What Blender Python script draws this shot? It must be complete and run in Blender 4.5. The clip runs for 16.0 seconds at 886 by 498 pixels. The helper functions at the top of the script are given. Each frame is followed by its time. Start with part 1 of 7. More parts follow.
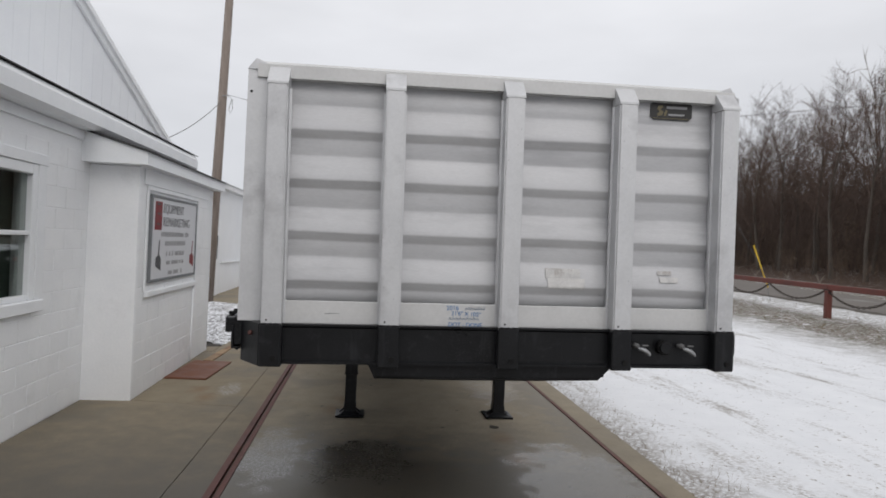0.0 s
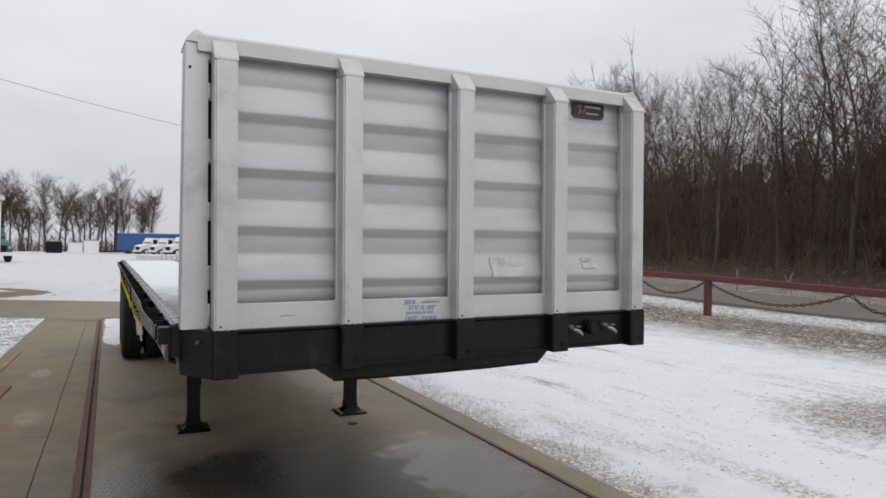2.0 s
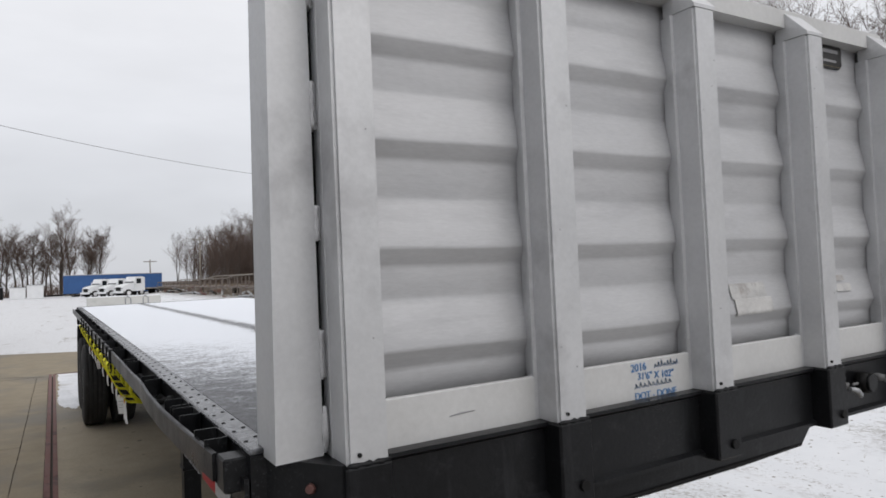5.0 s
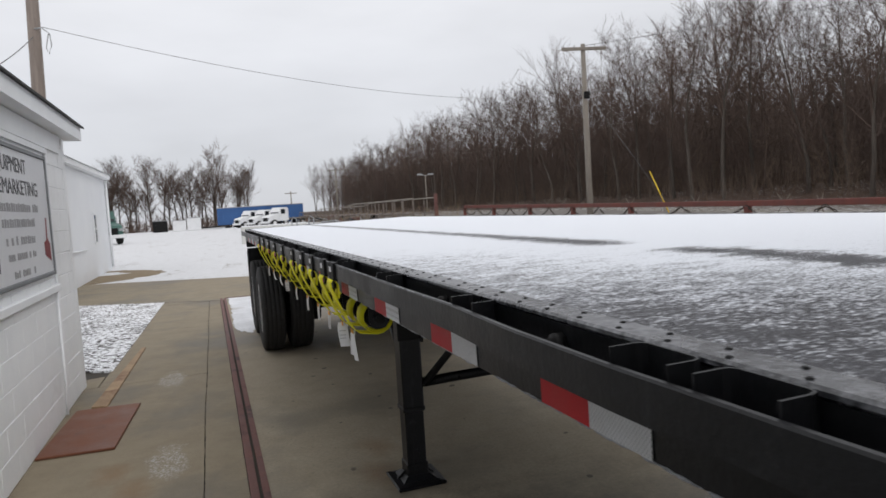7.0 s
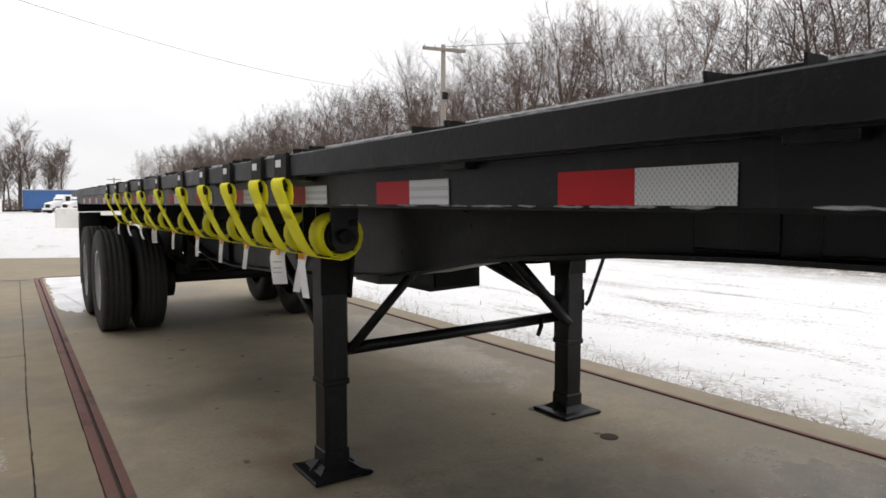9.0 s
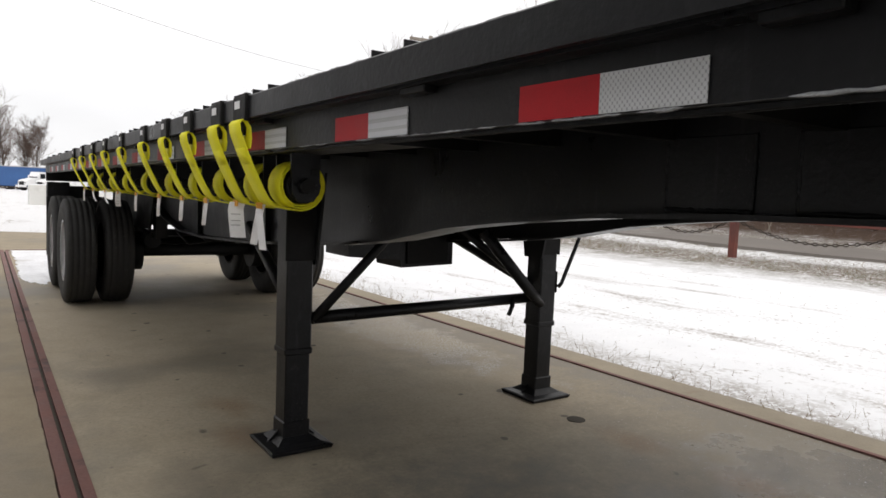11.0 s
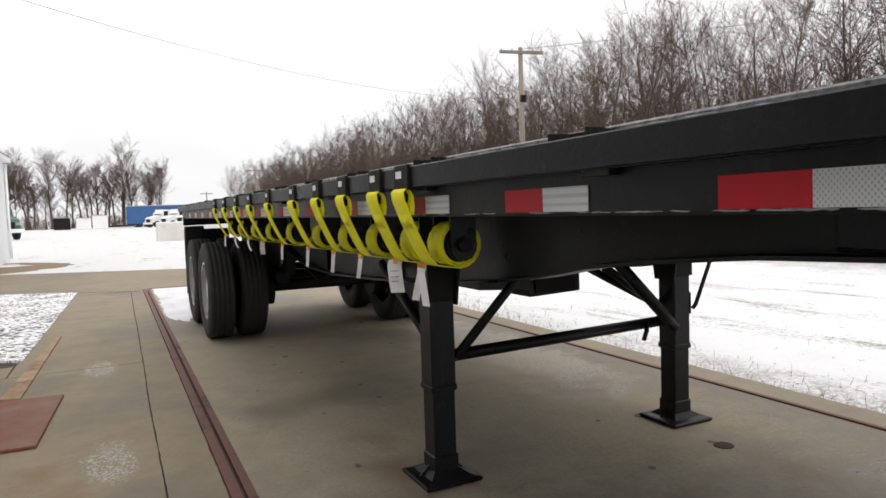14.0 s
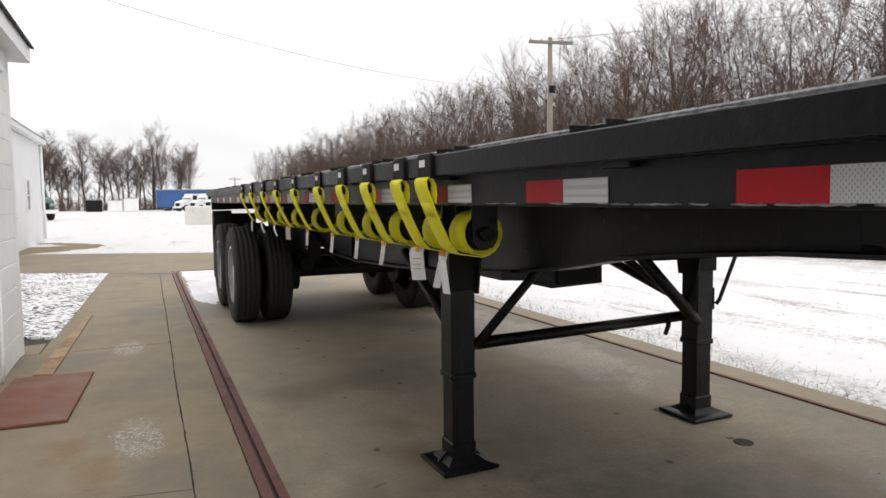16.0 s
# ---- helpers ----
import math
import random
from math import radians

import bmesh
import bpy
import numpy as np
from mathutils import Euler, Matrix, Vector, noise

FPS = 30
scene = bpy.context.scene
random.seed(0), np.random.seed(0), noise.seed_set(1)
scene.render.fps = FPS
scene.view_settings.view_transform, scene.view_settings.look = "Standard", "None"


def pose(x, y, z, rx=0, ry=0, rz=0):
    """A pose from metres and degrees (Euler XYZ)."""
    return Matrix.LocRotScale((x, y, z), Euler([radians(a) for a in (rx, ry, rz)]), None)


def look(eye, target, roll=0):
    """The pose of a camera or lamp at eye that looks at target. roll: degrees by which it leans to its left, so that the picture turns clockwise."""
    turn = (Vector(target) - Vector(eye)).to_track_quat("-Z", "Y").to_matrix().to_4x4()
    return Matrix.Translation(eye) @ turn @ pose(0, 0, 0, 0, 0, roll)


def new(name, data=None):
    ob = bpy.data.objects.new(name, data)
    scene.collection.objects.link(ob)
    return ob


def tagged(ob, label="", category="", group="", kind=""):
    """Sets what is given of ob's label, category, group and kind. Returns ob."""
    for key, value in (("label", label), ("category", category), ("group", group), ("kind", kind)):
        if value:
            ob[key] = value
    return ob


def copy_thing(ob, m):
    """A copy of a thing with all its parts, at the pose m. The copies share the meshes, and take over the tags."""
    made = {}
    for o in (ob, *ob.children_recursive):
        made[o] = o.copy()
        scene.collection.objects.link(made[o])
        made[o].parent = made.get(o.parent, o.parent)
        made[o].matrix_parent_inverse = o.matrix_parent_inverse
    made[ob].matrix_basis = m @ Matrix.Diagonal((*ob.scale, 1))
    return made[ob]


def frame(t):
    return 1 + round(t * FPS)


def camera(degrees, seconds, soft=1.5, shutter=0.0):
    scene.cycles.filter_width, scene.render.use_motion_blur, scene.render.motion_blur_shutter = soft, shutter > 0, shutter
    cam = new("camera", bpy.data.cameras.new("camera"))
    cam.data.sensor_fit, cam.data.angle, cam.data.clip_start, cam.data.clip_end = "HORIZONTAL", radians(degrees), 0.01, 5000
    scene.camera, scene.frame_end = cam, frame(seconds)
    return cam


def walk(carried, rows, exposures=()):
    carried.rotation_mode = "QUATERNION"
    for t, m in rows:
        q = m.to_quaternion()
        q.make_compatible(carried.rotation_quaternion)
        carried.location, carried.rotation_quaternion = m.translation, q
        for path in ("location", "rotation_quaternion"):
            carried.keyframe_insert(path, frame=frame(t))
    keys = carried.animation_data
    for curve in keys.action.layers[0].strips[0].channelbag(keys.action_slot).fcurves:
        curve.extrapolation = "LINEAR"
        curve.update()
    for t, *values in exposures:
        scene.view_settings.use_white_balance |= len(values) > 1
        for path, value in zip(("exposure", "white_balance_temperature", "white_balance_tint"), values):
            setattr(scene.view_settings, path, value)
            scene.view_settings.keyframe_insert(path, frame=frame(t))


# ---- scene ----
cam = camera(67.6, 16.0, soft=1.6, shutter=0.2)
PATH = [
    (0, (0.057, -0.072, 1.809), (0.289, 1.915, 1.8), 2.7),
    (0.5, (-0.164, -0.038, 1.783), (0.264, 1.914, 1.866), 2.9),
    (1, (-0.392, 0.032, 1.793), (0.203, 1.941, 1.84), 2.4),
    (1.5, (-0.643, 0.081, 1.796), (0.165, 1.91, 1.842), -0.7),
    (2, (-0.788, 0.23, 1.773), (0.118, 2.012, 1.769), 1.1),
    (2.5, (-0.819, 0.514, 1.778), (0.018, 2.33, 1.713), -2.9),
    (3, (-0.885, 0.774, 1.77), (0.087, 2.522, 1.761), -1.9),
    (3.2, (-0.918, 0.882, 1.776), (0.103, 2.601, 1.753), -1.5),
    (5.3, (-0.879, 1.965, 1.792), (0.138, 3.685, 1.868), -1.8),
    (5.5, (-0.868, 2.111, 1.769), (0.121, 3.849, 1.818), -1.9),
    (6, (-0.873, 2.513, 1.72), (-0.211, 4.398, 1.632), -3.8),
    (6.5, (-1.003, 2.858, 1.686), (-0.451, 4.78, 1.641), -1.3),
    (7, (-1.091, 3.181, 1.637), (-0.424, 5.061, 1.501), -3.5),
    (7.5, (-1.158, 3.537, 1.608), (-0.445, 5.405, 1.561), -6.8),
    (8, (-1.31, 3.766, 1.549), (-0.248, 5.459, 1.614), -3.9),
    (8.5, (-1.352, 3.958, 1.405), (-0.311, 5.661, 1.275), -1.4),
    (9, (-1.287, 4.034, 1.283), (-0.189, 5.701, 1.144), 0.0),
    (9.5, (-1.228, 4.05, 1.204), (-0.084, 5.688, 1.115), 1.9),
    (9.7, (-1.205, 4.053, 1.184), (-0.042, 5.675, 1.063), 2.4),
    (11.8, (-1.216, 4.084, 1.161), (-0.087, 5.726, 0.986), 2.1),
    (12, (-1.219, 4.092, 1.16), (-0.093, 5.735, 0.976), 2.0),
    (12.5, (-1.219, 4.113, 1.177), (-0.116, 5.773, 1.007), 2.4),
    (13, (-1.257, 4.122, 1.243), (-0.223, 5.825, 1.075), 1.3),
    (13.5, (-1.319, 4.105, 1.276), (-0.35, 5.85, 1.147), 0.4),
    (14, (-1.393, 4.089, 1.294), (-0.501, 5.875, 1.172), -1.8),
    (14.5, (-1.447, 4.077, 1.291), (-0.602, 5.888, 1.2), -0.3),
    (15, (-1.462, 4.068, 1.293), (-0.607, 5.873, 1.198), -0.1),
    (15.5, (-1.441, 4.074, 1.29), (-0.567, 5.869, 1.167), 0.4),
    (16, (-1.395, 4.064, 1.291), (-0.571, 5.88, 1.14), -0.6),
]
# seconds, stops, kelvin, tint: the film's camera opens up as the dark frame fills its view
EXPOSURES = [(0.0, -0.07, 6600, 11.5), (3.0, -0.09, 6600, 11.5), (6.0, 0.0, 6580, 11.5), (7.5, 0.02, 6600, 11.5), (8.5, 0.24, 6750, 11.5), (9.2, 0.5, 6920, 12), (16.0, 0.52, 6920, 12)]
walk(cam, [(t, look(eye, target, roll)) for t, eye, target, roll in PATH], EXPOSURES)

# ---- world and light ----
world = bpy.data.worlds.new("overcast")
scene.world = world
world.use_nodes = True
wn, wl = world.node_tree.nodes, world.node_tree.links
wn.clear()
w_out = wn.new("ShaderNodeOutputWorld")
w_bg = wn.new("ShaderNodeBackground")
w_sky = wn.new("ShaderNodeTexSky")
w_sky.sky_type, w_sky.sun_disc = "NISHITA", False
w_sky.sun_elevation, w_sky.sun_rotation = radians(32), radians(200)
w_scale = wn.new("ShaderNodeVectorMath")
w_scale.operation = "SCALE"
w_scale.inputs[3].default_value = 0.06
w_co = wn.new("ShaderNodeTexCoord")
w_sep = wn.new("ShaderNodeSeparateXYZ")
w_ramp = wn.new("ShaderNodeValToRGB")
w_ramp.color_ramp.elements[0].position, w_ramp.color_ramp.elements[0].color = 0.0, (0.66, 0.69, 0.74, 1)
w_ramp.color_ramp.elements[1].position, w_ramp.color_ramp.elements[1].color = 0.75, (1.15, 1.17, 1.2, 1)
w_map = wn.new("ShaderNodeMapping")
w_map.inputs["Scale"].default_value = (1.6, 1.6, 5.0)
w_cloud = wn.new("ShaderNodeTexNoise")
w_cloud.inputs["Scale"].default_value, w_cloud.inputs["Detail"].default_value = 1.5, 5
w_cr = wn.new("ShaderNodeMapRange")
w_cr.inputs["From Min"].default_value, w_cr.inputs["From Max"].default_value = 0.3, 0.72
w_cr.inputs["To Min"].default_value, w_cr.inputs["To Max"].default_value = 0.9, 1.08
w_mul = wn.new("ShaderNodeVectorMath")
w_mul.operation = "SCALE"
w_mix = wn.new("ShaderNodeMix")
w_mix.data_type = "RGBA"
w_mix.inputs[0].default_value = 0.93
wl.new(w_co.outputs["Generated"], w_sep.inputs[0])
wl.new(w_co.outputs["Generated"], w_map.inputs[0])
wl.new(w_map.outputs[0], w_cloud.inputs["Vector"])
wl.new(w_cloud.outputs[0], w_cr.inputs[0])
wl.new(w_sep.outputs[2], w_ramp.inputs[0])
wl.new(w_ramp.outputs[0], w_mul.inputs[0])
wl.new(w_cr.outputs[0], w_mul.inputs[3])
wl.new(w_sky.outputs[0], w_scale.inputs[0])
wl.new(w_scale.outputs[0], w_mix.inputs[6])
wl.new(w_mul.outputs[0], w_mix.inputs[7])
wl.new(w_mix.outputs[2], w_bg.inputs[0])
w_bg.inputs[1].default_value = 1.0
wl.new(w_bg.outputs[0], w_out.inputs[0])

sun = new("sun", bpy.data.lights.new("sun", "SUN"))
sun.data.energy, sun.data.angle, sun.data.color = 0.6, radians(40), (1.0, 0.97, 0.93)
sun.matrix_world = look((12, -45, 34), (0, 0, 0))


# ---- materials ----
def shader(name):
    m = bpy.data.materials.new(name)
    m.use_nodes = True
    n, l = m.node_tree.nodes, m.node_tree.links
    return m, n, l, n["Principled BSDF"]


def noise_node(n, l, vec, scale, detail=4, rough=0.6):
    t = n.new("ShaderNodeTexNoise")
    t.inputs["Scale"].default_value, t.inputs["Detail"].default_value, t.inputs["Roughness"].default_value = scale, detail, rough
    l.new(vec, t.inputs["Vector"])
    return t.outputs[0]


def span(n, l, value, a, b, c=0.0, d=1.0):
    r = n.new("ShaderNodeMapRange")
    for key, v in (("From Min", a), ("From Max", b), ("To Min", c), ("To Max", d)):
        r.inputs[key].default_value = v
    l.new(value, r.inputs[0])
    return r.outputs[0]


def calc(n, l, op, a, b):
    m = n.new("ShaderNodeMath")
    m.operation = op
    for i, v in enumerate((a, b)):
        if isinstance(v, (int, float)):
            m.inputs[i].default_value = v
        else:
            l.new(v, m.inputs[i])
    return m.outputs[0]


def blend(n, l, fac, a, b):
    m = n.new("ShaderNodeMix")
    m.data_type = "RGBA"
    if isinstance(fac, float):
        m.inputs[0].default_value = fac
    else:
        l.new(fac, m.inputs[0])
    for i, v in ((6, a), (7, b)):
        if isinstance(v, tuple):
            m.inputs[i].default_value = (*v[:3], 1)
        else:
            l.new(v, m.inputs[i])
    return m.outputs[2]


def bumped(n, l, bsdf, height, strength, distance=0.01):
    b = n.new("ShaderNodeBump")
    b.inputs["Strength"].default_value, b.inputs["Distance"].default_value = strength, distance
    l.new(height, b.inputs["Height"])
    l.new(b.outputs[0], bsdf.inputs["Normal"])


def place_node(n, l, scale=(1, 1, 1)):
    g = n.new("ShaderNodeNewGeometry")
    m = n.new("ShaderNodeMapping")
    m.inputs["Scale"].default_value = scale
    l.new(g.outputs["Position"], m.inputs[0])
    return m.outputs[0]


def plain(name, a, b, coarse=3.0, fine=60.0, rough=(0.5, 0.7), metal=0.0, bump=0.15, stain=None, amount=0.5, stretch=(1, 1, 1), vary=0.0, spec=None, worn=None):
    """Two tones over two noise scales, an optional third tone in blotches, fine relief."""
    m, n, l, p = shader(name)
    vec = place_node(n, l, stretch)
    big, small = noise_node(n, l, vec, coarse), noise_node(n, l, vec, fine, 3)
    f = span(n, l, calc(n, l, "ADD", calc(n, l, "MULTIPLY", big, 0.65), calc(n, l, "MULTIPLY", small, 0.35)), 0.35, 0.65)
    col = blend(n, l, f, a, b)
    if stain:
        s = span(n, l, noise_node(n, l, vec, coarse * 0.55, 6, 0.7), 0.62 - amount * 0.2, 0.78 - amount * 0.15)
        col = blend(n, l, s, col, stain)
    if worn:
        # salt specks in patches and faint runs down the faces
        dots = span(n, l, noise_node(n, l, vec, 130, 2), 0.6, 0.68)
        where = span(n, l, noise_node(n, l, vec, 2.3, 3), 0.5, 0.66, 0.0, 0.8)
        runs = span(n, l, noise_node(n, l, place_node(n, l, (9, 16, 1.1)), 2.0, 4), 0.6, 0.78, 0.0, 0.5)
        smear = span(n, l, noise_node(n, l, vec, 13, 6, 0.75), 0.56, 0.74, 0.0, 0.5)
        col = blend(n, l, calc(n, l, "MAXIMUM", calc(n, l, "MAXIMUM", calc(n, l, "MULTIPLY", dots, where), runs), smear), col, worn)
    if vary:
        info = n.new("ShaderNodeObjectInfo")
        h = n.new("ShaderNodeHueSaturation")
        l.new(span(n, l, info.outputs["Random"], 0, 1, 1 - vary, 1 + vary), h.inputs["Value"])
        l.new(col, h.inputs["Color"])
        col = h.outputs[0]
    l.new(col, p.inputs["Base Color"])
    l.new(span(n, l, big, 0.3, 0.7, rough[0], rough[1]), p.inputs["Roughness"])
    p.inputs["Metallic"].default_value = metal
    if spec is not None:
        p.inputs["Specular IOR Level"].default_value = spec
    if bump:
        bumped(n, l, p, small, bump, 0.006)
    return m


ALU = plain("weathered_aluminium", (0.465, 0.468, 0.48), (0.57, 0.573, 0.585), 5, 90, (0.36, 0.6), 0.2, 0.05, (0.41, 0.412, 0.425), 0.5, (0.45, 1, 2.2))
ALU_POST = plain("white_post_aluminium", (0.54, 0.545, 0.555), (0.63, 0.635, 0.645), 4, 80, (0.4, 0.55), 0.4, 0.04, (0.42, 0.42, 0.43), 0.3)
WHITE_STRIP = plain("white_painted_strip", (0.55, 0.55, 0.545), (0.64, 0.64, 0.635), 4, 60, (0.4, 0.55), 0.1, 0.04)
BLACK = plain("black_chassis_paint", (0.0062, 0.0064, 0.0073), (0.0115, 0.012, 0.0135), 4, 70, (0.26, 0.46), 0.0, 0.14, (0.012, 0.0125, 0.013), 0.2, spec=0.22, worn=(0.042, 0.044, 0.048))
EDGE_FROST = plain("edge_frost", (0.16, 0.165, 0.175), (0.4, 0.41, 0.43), 30, 220, (0.6, 0.8), 0, 0.2)
BLACK_DULL = plain("dull_black_steel", (0.005, 0.005, 0.0055), (0.011, 0.0105, 0.01), 6, 50, (0.5, 0.7), 0.0, 0.2, spec=0.2)
RUBBER = plain("tyre_rubber", (0.010, 0.010, 0.010), (0.02, 0.019, 0.018), 6, 120, (0.7, 0.9), 0.0, 0.25, worn=(0.06, 0.059, 0.057))
RIM = plain("pale_rim_paint", (0.68, 0.68, 0.69), (0.82, 0.82, 0.82), 8, 60, (0.4, 0.6), 0.2, 0.05, (0.2, 0.18, 0.16), 0.2)
YELLOW = plain("yellow_webbing", (0.80, 0.74, 0.012), (0.90, 0.85, 0.03), 8, 260, (0.6, 0.8), 0.0, 0.25)
PAPER = plain("white_label_paper", (0.74, 0.74, 0.75), (0.84, 0.84, 0.85), 10, 200, (0.5, 0.7), 0, 0.0)
ORANGE = plain("orange_tag", (0.7, 0.3, 0.02), (0.8, 0.38, 0.03), 10, 100, (0.5, 0.7), 0, 0)
STICKER = plain("faded_sticker_film", (0.52, 0.51, 0.5), (0.66, 0.655, 0.64), 25, 160, (0.4, 0.6), 0.1, 0.1, (0.42, 0.42, 0.42), 0.5)
STICKER_OLD = plain("dulled_sticker_film", (0.42, 0.42, 0.42), (0.58, 0.575, 0.56), 30, 160, (0.4, 0.6), 0.1, 0.1, (0.3, 0.26, 0.24), 0.5)
INK_GREY = plain("grey_print", (0.3, 0.3, 0.31), (0.36, 0.36, 0.37), 10, 100, (0.6, 0.7), 0, 0)
RED_TAPE = plain("red_reflective_tape", (0.40, 0.004, 0.010), (0.50, 0.007, 0.016), 12, 300, (0.4, 0.55), 0, 0.1, spec=0.3)
BLUE_INK = plain("blue_marker", (0.05, 0.17, 0.4), (0.12, 0.26, 0.48), 30, 200, (0.5, 0.6), 0, 0)
SIGN_WHITE = plain("sign_white", (0.62, 0.63, 0.66), (0.7, 0.71, 0.73), 3, 60, (0.35, 0.5), 0, 0.02)
SIGN_DARK = plain("sign_dark_print", (0.05, 0.05, 0.055), (0.08, 0.08, 0.085), 8, 60, (0.5, 0.6), 0, 0)
SIGN_RED = plain("sign_red_print", (0.17, 0.008, 0.012), (0.23, 0.012, 0.016), 8, 60, (0.5, 0.6), 0, 0)
SIGN_FRAME = plain("sign_grey_edge", (0.16, 0.17, 0.18), (0.22, 0.23, 0.24), 8, 60, (0.5, 0.6), 0, 0.05)
BADGE = plain("badge_black", (0.012, 0.011, 0.010), (0.02, 0.018, 0.016), 12, 60, (0.3, 0.4), 0, 0)
GOLD = plain("badge_gold", (0.13, 0.11, 0.065), (0.2, 0.17, 0.1), 12, 60, (0.3, 0.4), 0.5, 0)
WHITE_BLOCK = plain("white_painted_block", (0.81, 0.825, 0.84), (0.87, 0.88, 0.89), 2.5, 45, (0.65, 0.8), 0, 0.35, (0.72, 0.73, 0.74), 0.2, vary=0.012)
WHITE_TRIM = plain("white_trim_paint", (0.78, 0.80, 0.82), (0.85, 0.865, 0.88), 3, 60, (0.5, 0.65), 0, 0.08)
WHITE_SIDING = plain("white_metal_siding", (0.77, 0.79, 0.82), (0.83, 0.85, 0.87), 1.2, 30, (0.45, 0.6), 0, 0.05)
EARTH = plain("joint_dirt", (0.03, 0.025, 0.018), (0.055, 0.046, 0.035), 5, 60, (0.8, 0.95), 0, 0.3)
SHINGLE = plain("dark_shingle", (0.03, 0.03, 0.032), (0.06, 0.058, 0.056), 8, 60, (0.8, 0.95), 0, 0.5)
RUST = plain("rusty_steel_edge", (0.115, 0.05, 0.044), (0.18, 0.085, 0.073), 5, 60, (0.6, 0.8), 0.2, 0.3, (0.035, 0.018, 0.018), 0.4)
RUST_PLATE = plain("rusty_plate", (0.135, 0.045, 0.022), (0.2, 0.075, 0.038), 3, 50, (0.45, 0.75), 0.1, 0.2, (0.075, 0.027, 0.018), 0.4)
STAINED = plain("stained_timber", (0.24, 0.15, 0.08), (0.40, 0.28, 0.17), 4, 50, (0.7, 0.85), 0, 0.2, (0.14, 0.06, 0.035), 0.5)
RED_PAINT = plain("weathered_red_paint", (0.105, 0.03, 0.023), (0.16, 0.045, 0.034), 2, 30, (0.6, 0.8), 0, 0.2, (0.085, 0.028, 0.022), 0.5)
CHAIN = plain("rusty_chain", (0.03, 0.024, 0.02), (0.06, 0.045, 0.035), 8, 60, (0.6, 0.8), 0.4, 0.1)
POLE_WOOD = plain("weathered_pole_wood", (0.17, 0.138, 0.118), (0.27, 0.225, 0.195), 3, 30, (0.8, 0.9), 0, 0.3, (0.1, 0.075, 0.06), 0.4, (6, 6, 0.5))
RACK_STEEL = plain("rack_steel", (0.13, 0.105, 0.09), (0.21, 0.18, 0.16), 2, 20, (0.6, 0.8), 0.2, 0.1, (0.1, 0.06, 0.045), 0.4)
GREY_WOOD = plain("grey_old_wood", (0.17, 0.15, 0.128), (0.27, 0.24, 0.205), 3, 30, (0.8, 0.9), 0, 0.3, None, 0.4, (6, 6, 0.5))
BARK = plain("grey_brown_bark", (0.058, 0.047, 0.039), (0.11, 0.092, 0.077), 1.5, 9, (0.85, 0.95), 0, 0.3, (0.085, 0.077, 0.065), 0.3, (3, 3, 0.6), vary=0.25)
TWIG = plain("bare_twigs", (0.066, 0.043, 0.034), (0.108, 0.073, 0.057), 0.4, 3, (0.85, 0.95), 0, 0, vary=0.25)
BRUSH = plain("dry_brush", (0.1, 0.068, 0.048), (0.17, 0.122, 0.086), 0.3, 3, (0.85, 0.95), 0, 0)
DRY_GRASS = plain("dry_grass", (0.16, 0.115, 0.065), (0.26, 0.20, 0.12), 4, 30, (0.8, 0.9), 0, 0)
ASPHALT = plain("worn_asphalt", (0.108, 0.096, 0.086), (0.155, 0.14, 0.126), 0.5, 20, (0.7, 0.85), 0, 0.2, (0.26, 0.255, 0.25), 0.2)
BLUE_VAN = plain("blue_trailer_paint", (0.018, 0.075, 0.22), (0.026, 0.10, 0.28), 0.8, 10, (0.4, 0.55), 0, 0.05, (0.015, 0.055, 0.16), 0.3)
CAB_WHITE = plain("white_cab_paint", (0.7, 0.71, 0.72), (0.78, 0.79, 0.8), 1.5, 20, (0.3, 0.45), 0, 0)
CAB_GREEN = plain("green_cab_paint", (0.03, 0.085, 0.07), (0.045, 0.12, 0.1), 1.5, 20, (0.35, 0.5), 0, 0)
PRECAST = plain("pale_precast_concrete", (0.52, 0.52, 0.50), (0.62, 0.62, 0.6), 1.0, 20, (0.8, 0.9), 0, 0.2, (0.42, 0.42, 0.4), 0.3)
SNOW = plain("fresh_snow", (0.78, 0.80, 0.83), (0.86, 0.87, 0.89), 2, 40, (0.6, 0.8), 0, 0.3)
END_SNOW = plain("thin_wet_snow", (0.5, 0.51, 0.53), (0.82, 0.83, 0.86), 1.6, 22, (0.3, 0.7), 0, 0.3, (0.36, 0.34, 0.31), 0.4)
STEEL = plain("galvanised_steel", (0.3, 0.31, 0.32), (0.42, 0.43, 0.44), 5, 50, (0.4, 0.6), 0.5, 0.1)
YELLOW_GUARD = plain("yellow_guard_plastic", (0.66, 0.42, 0.012), (0.75, 0.5, 0.02), 3, 30, (0.5, 0.6), 0, 0)
CABLE = plain("grey_cable", (0.10, 0.10, 0.10), (0.15, 0.15, 0.15), 3, 30, (0.6, 0.7), 0, 0)
CURTAIN = plain("dim_green_blind", (0.05, 0.07, 0.055), (0.09, 0.115, 0.095), 2, 20, (0.7, 0.9), 0, 0, None, 0.4, (1, 1, 8))


def glass(name, tint=(0.55, 0.6, 0.58)):
    m, n, l, p = shader(name)
    p.inputs["Base Color"].default_value = (*tint, 1)
    p.inputs["Roughness"].default_value, p.inputs["Transmission Weight"].default_value = 0.02, 1.0
    return m


GLASS = glass("window_glass")


def dark_glass():
    m, n, l, p = shader("vehicle_glass")
    p.inputs["Base Color"].default_value, p.inputs["Roughness"].default_value = (0.02, 0.024, 0.028, 1), 0.08
    return m


CAB_GLASS = dark_glass()


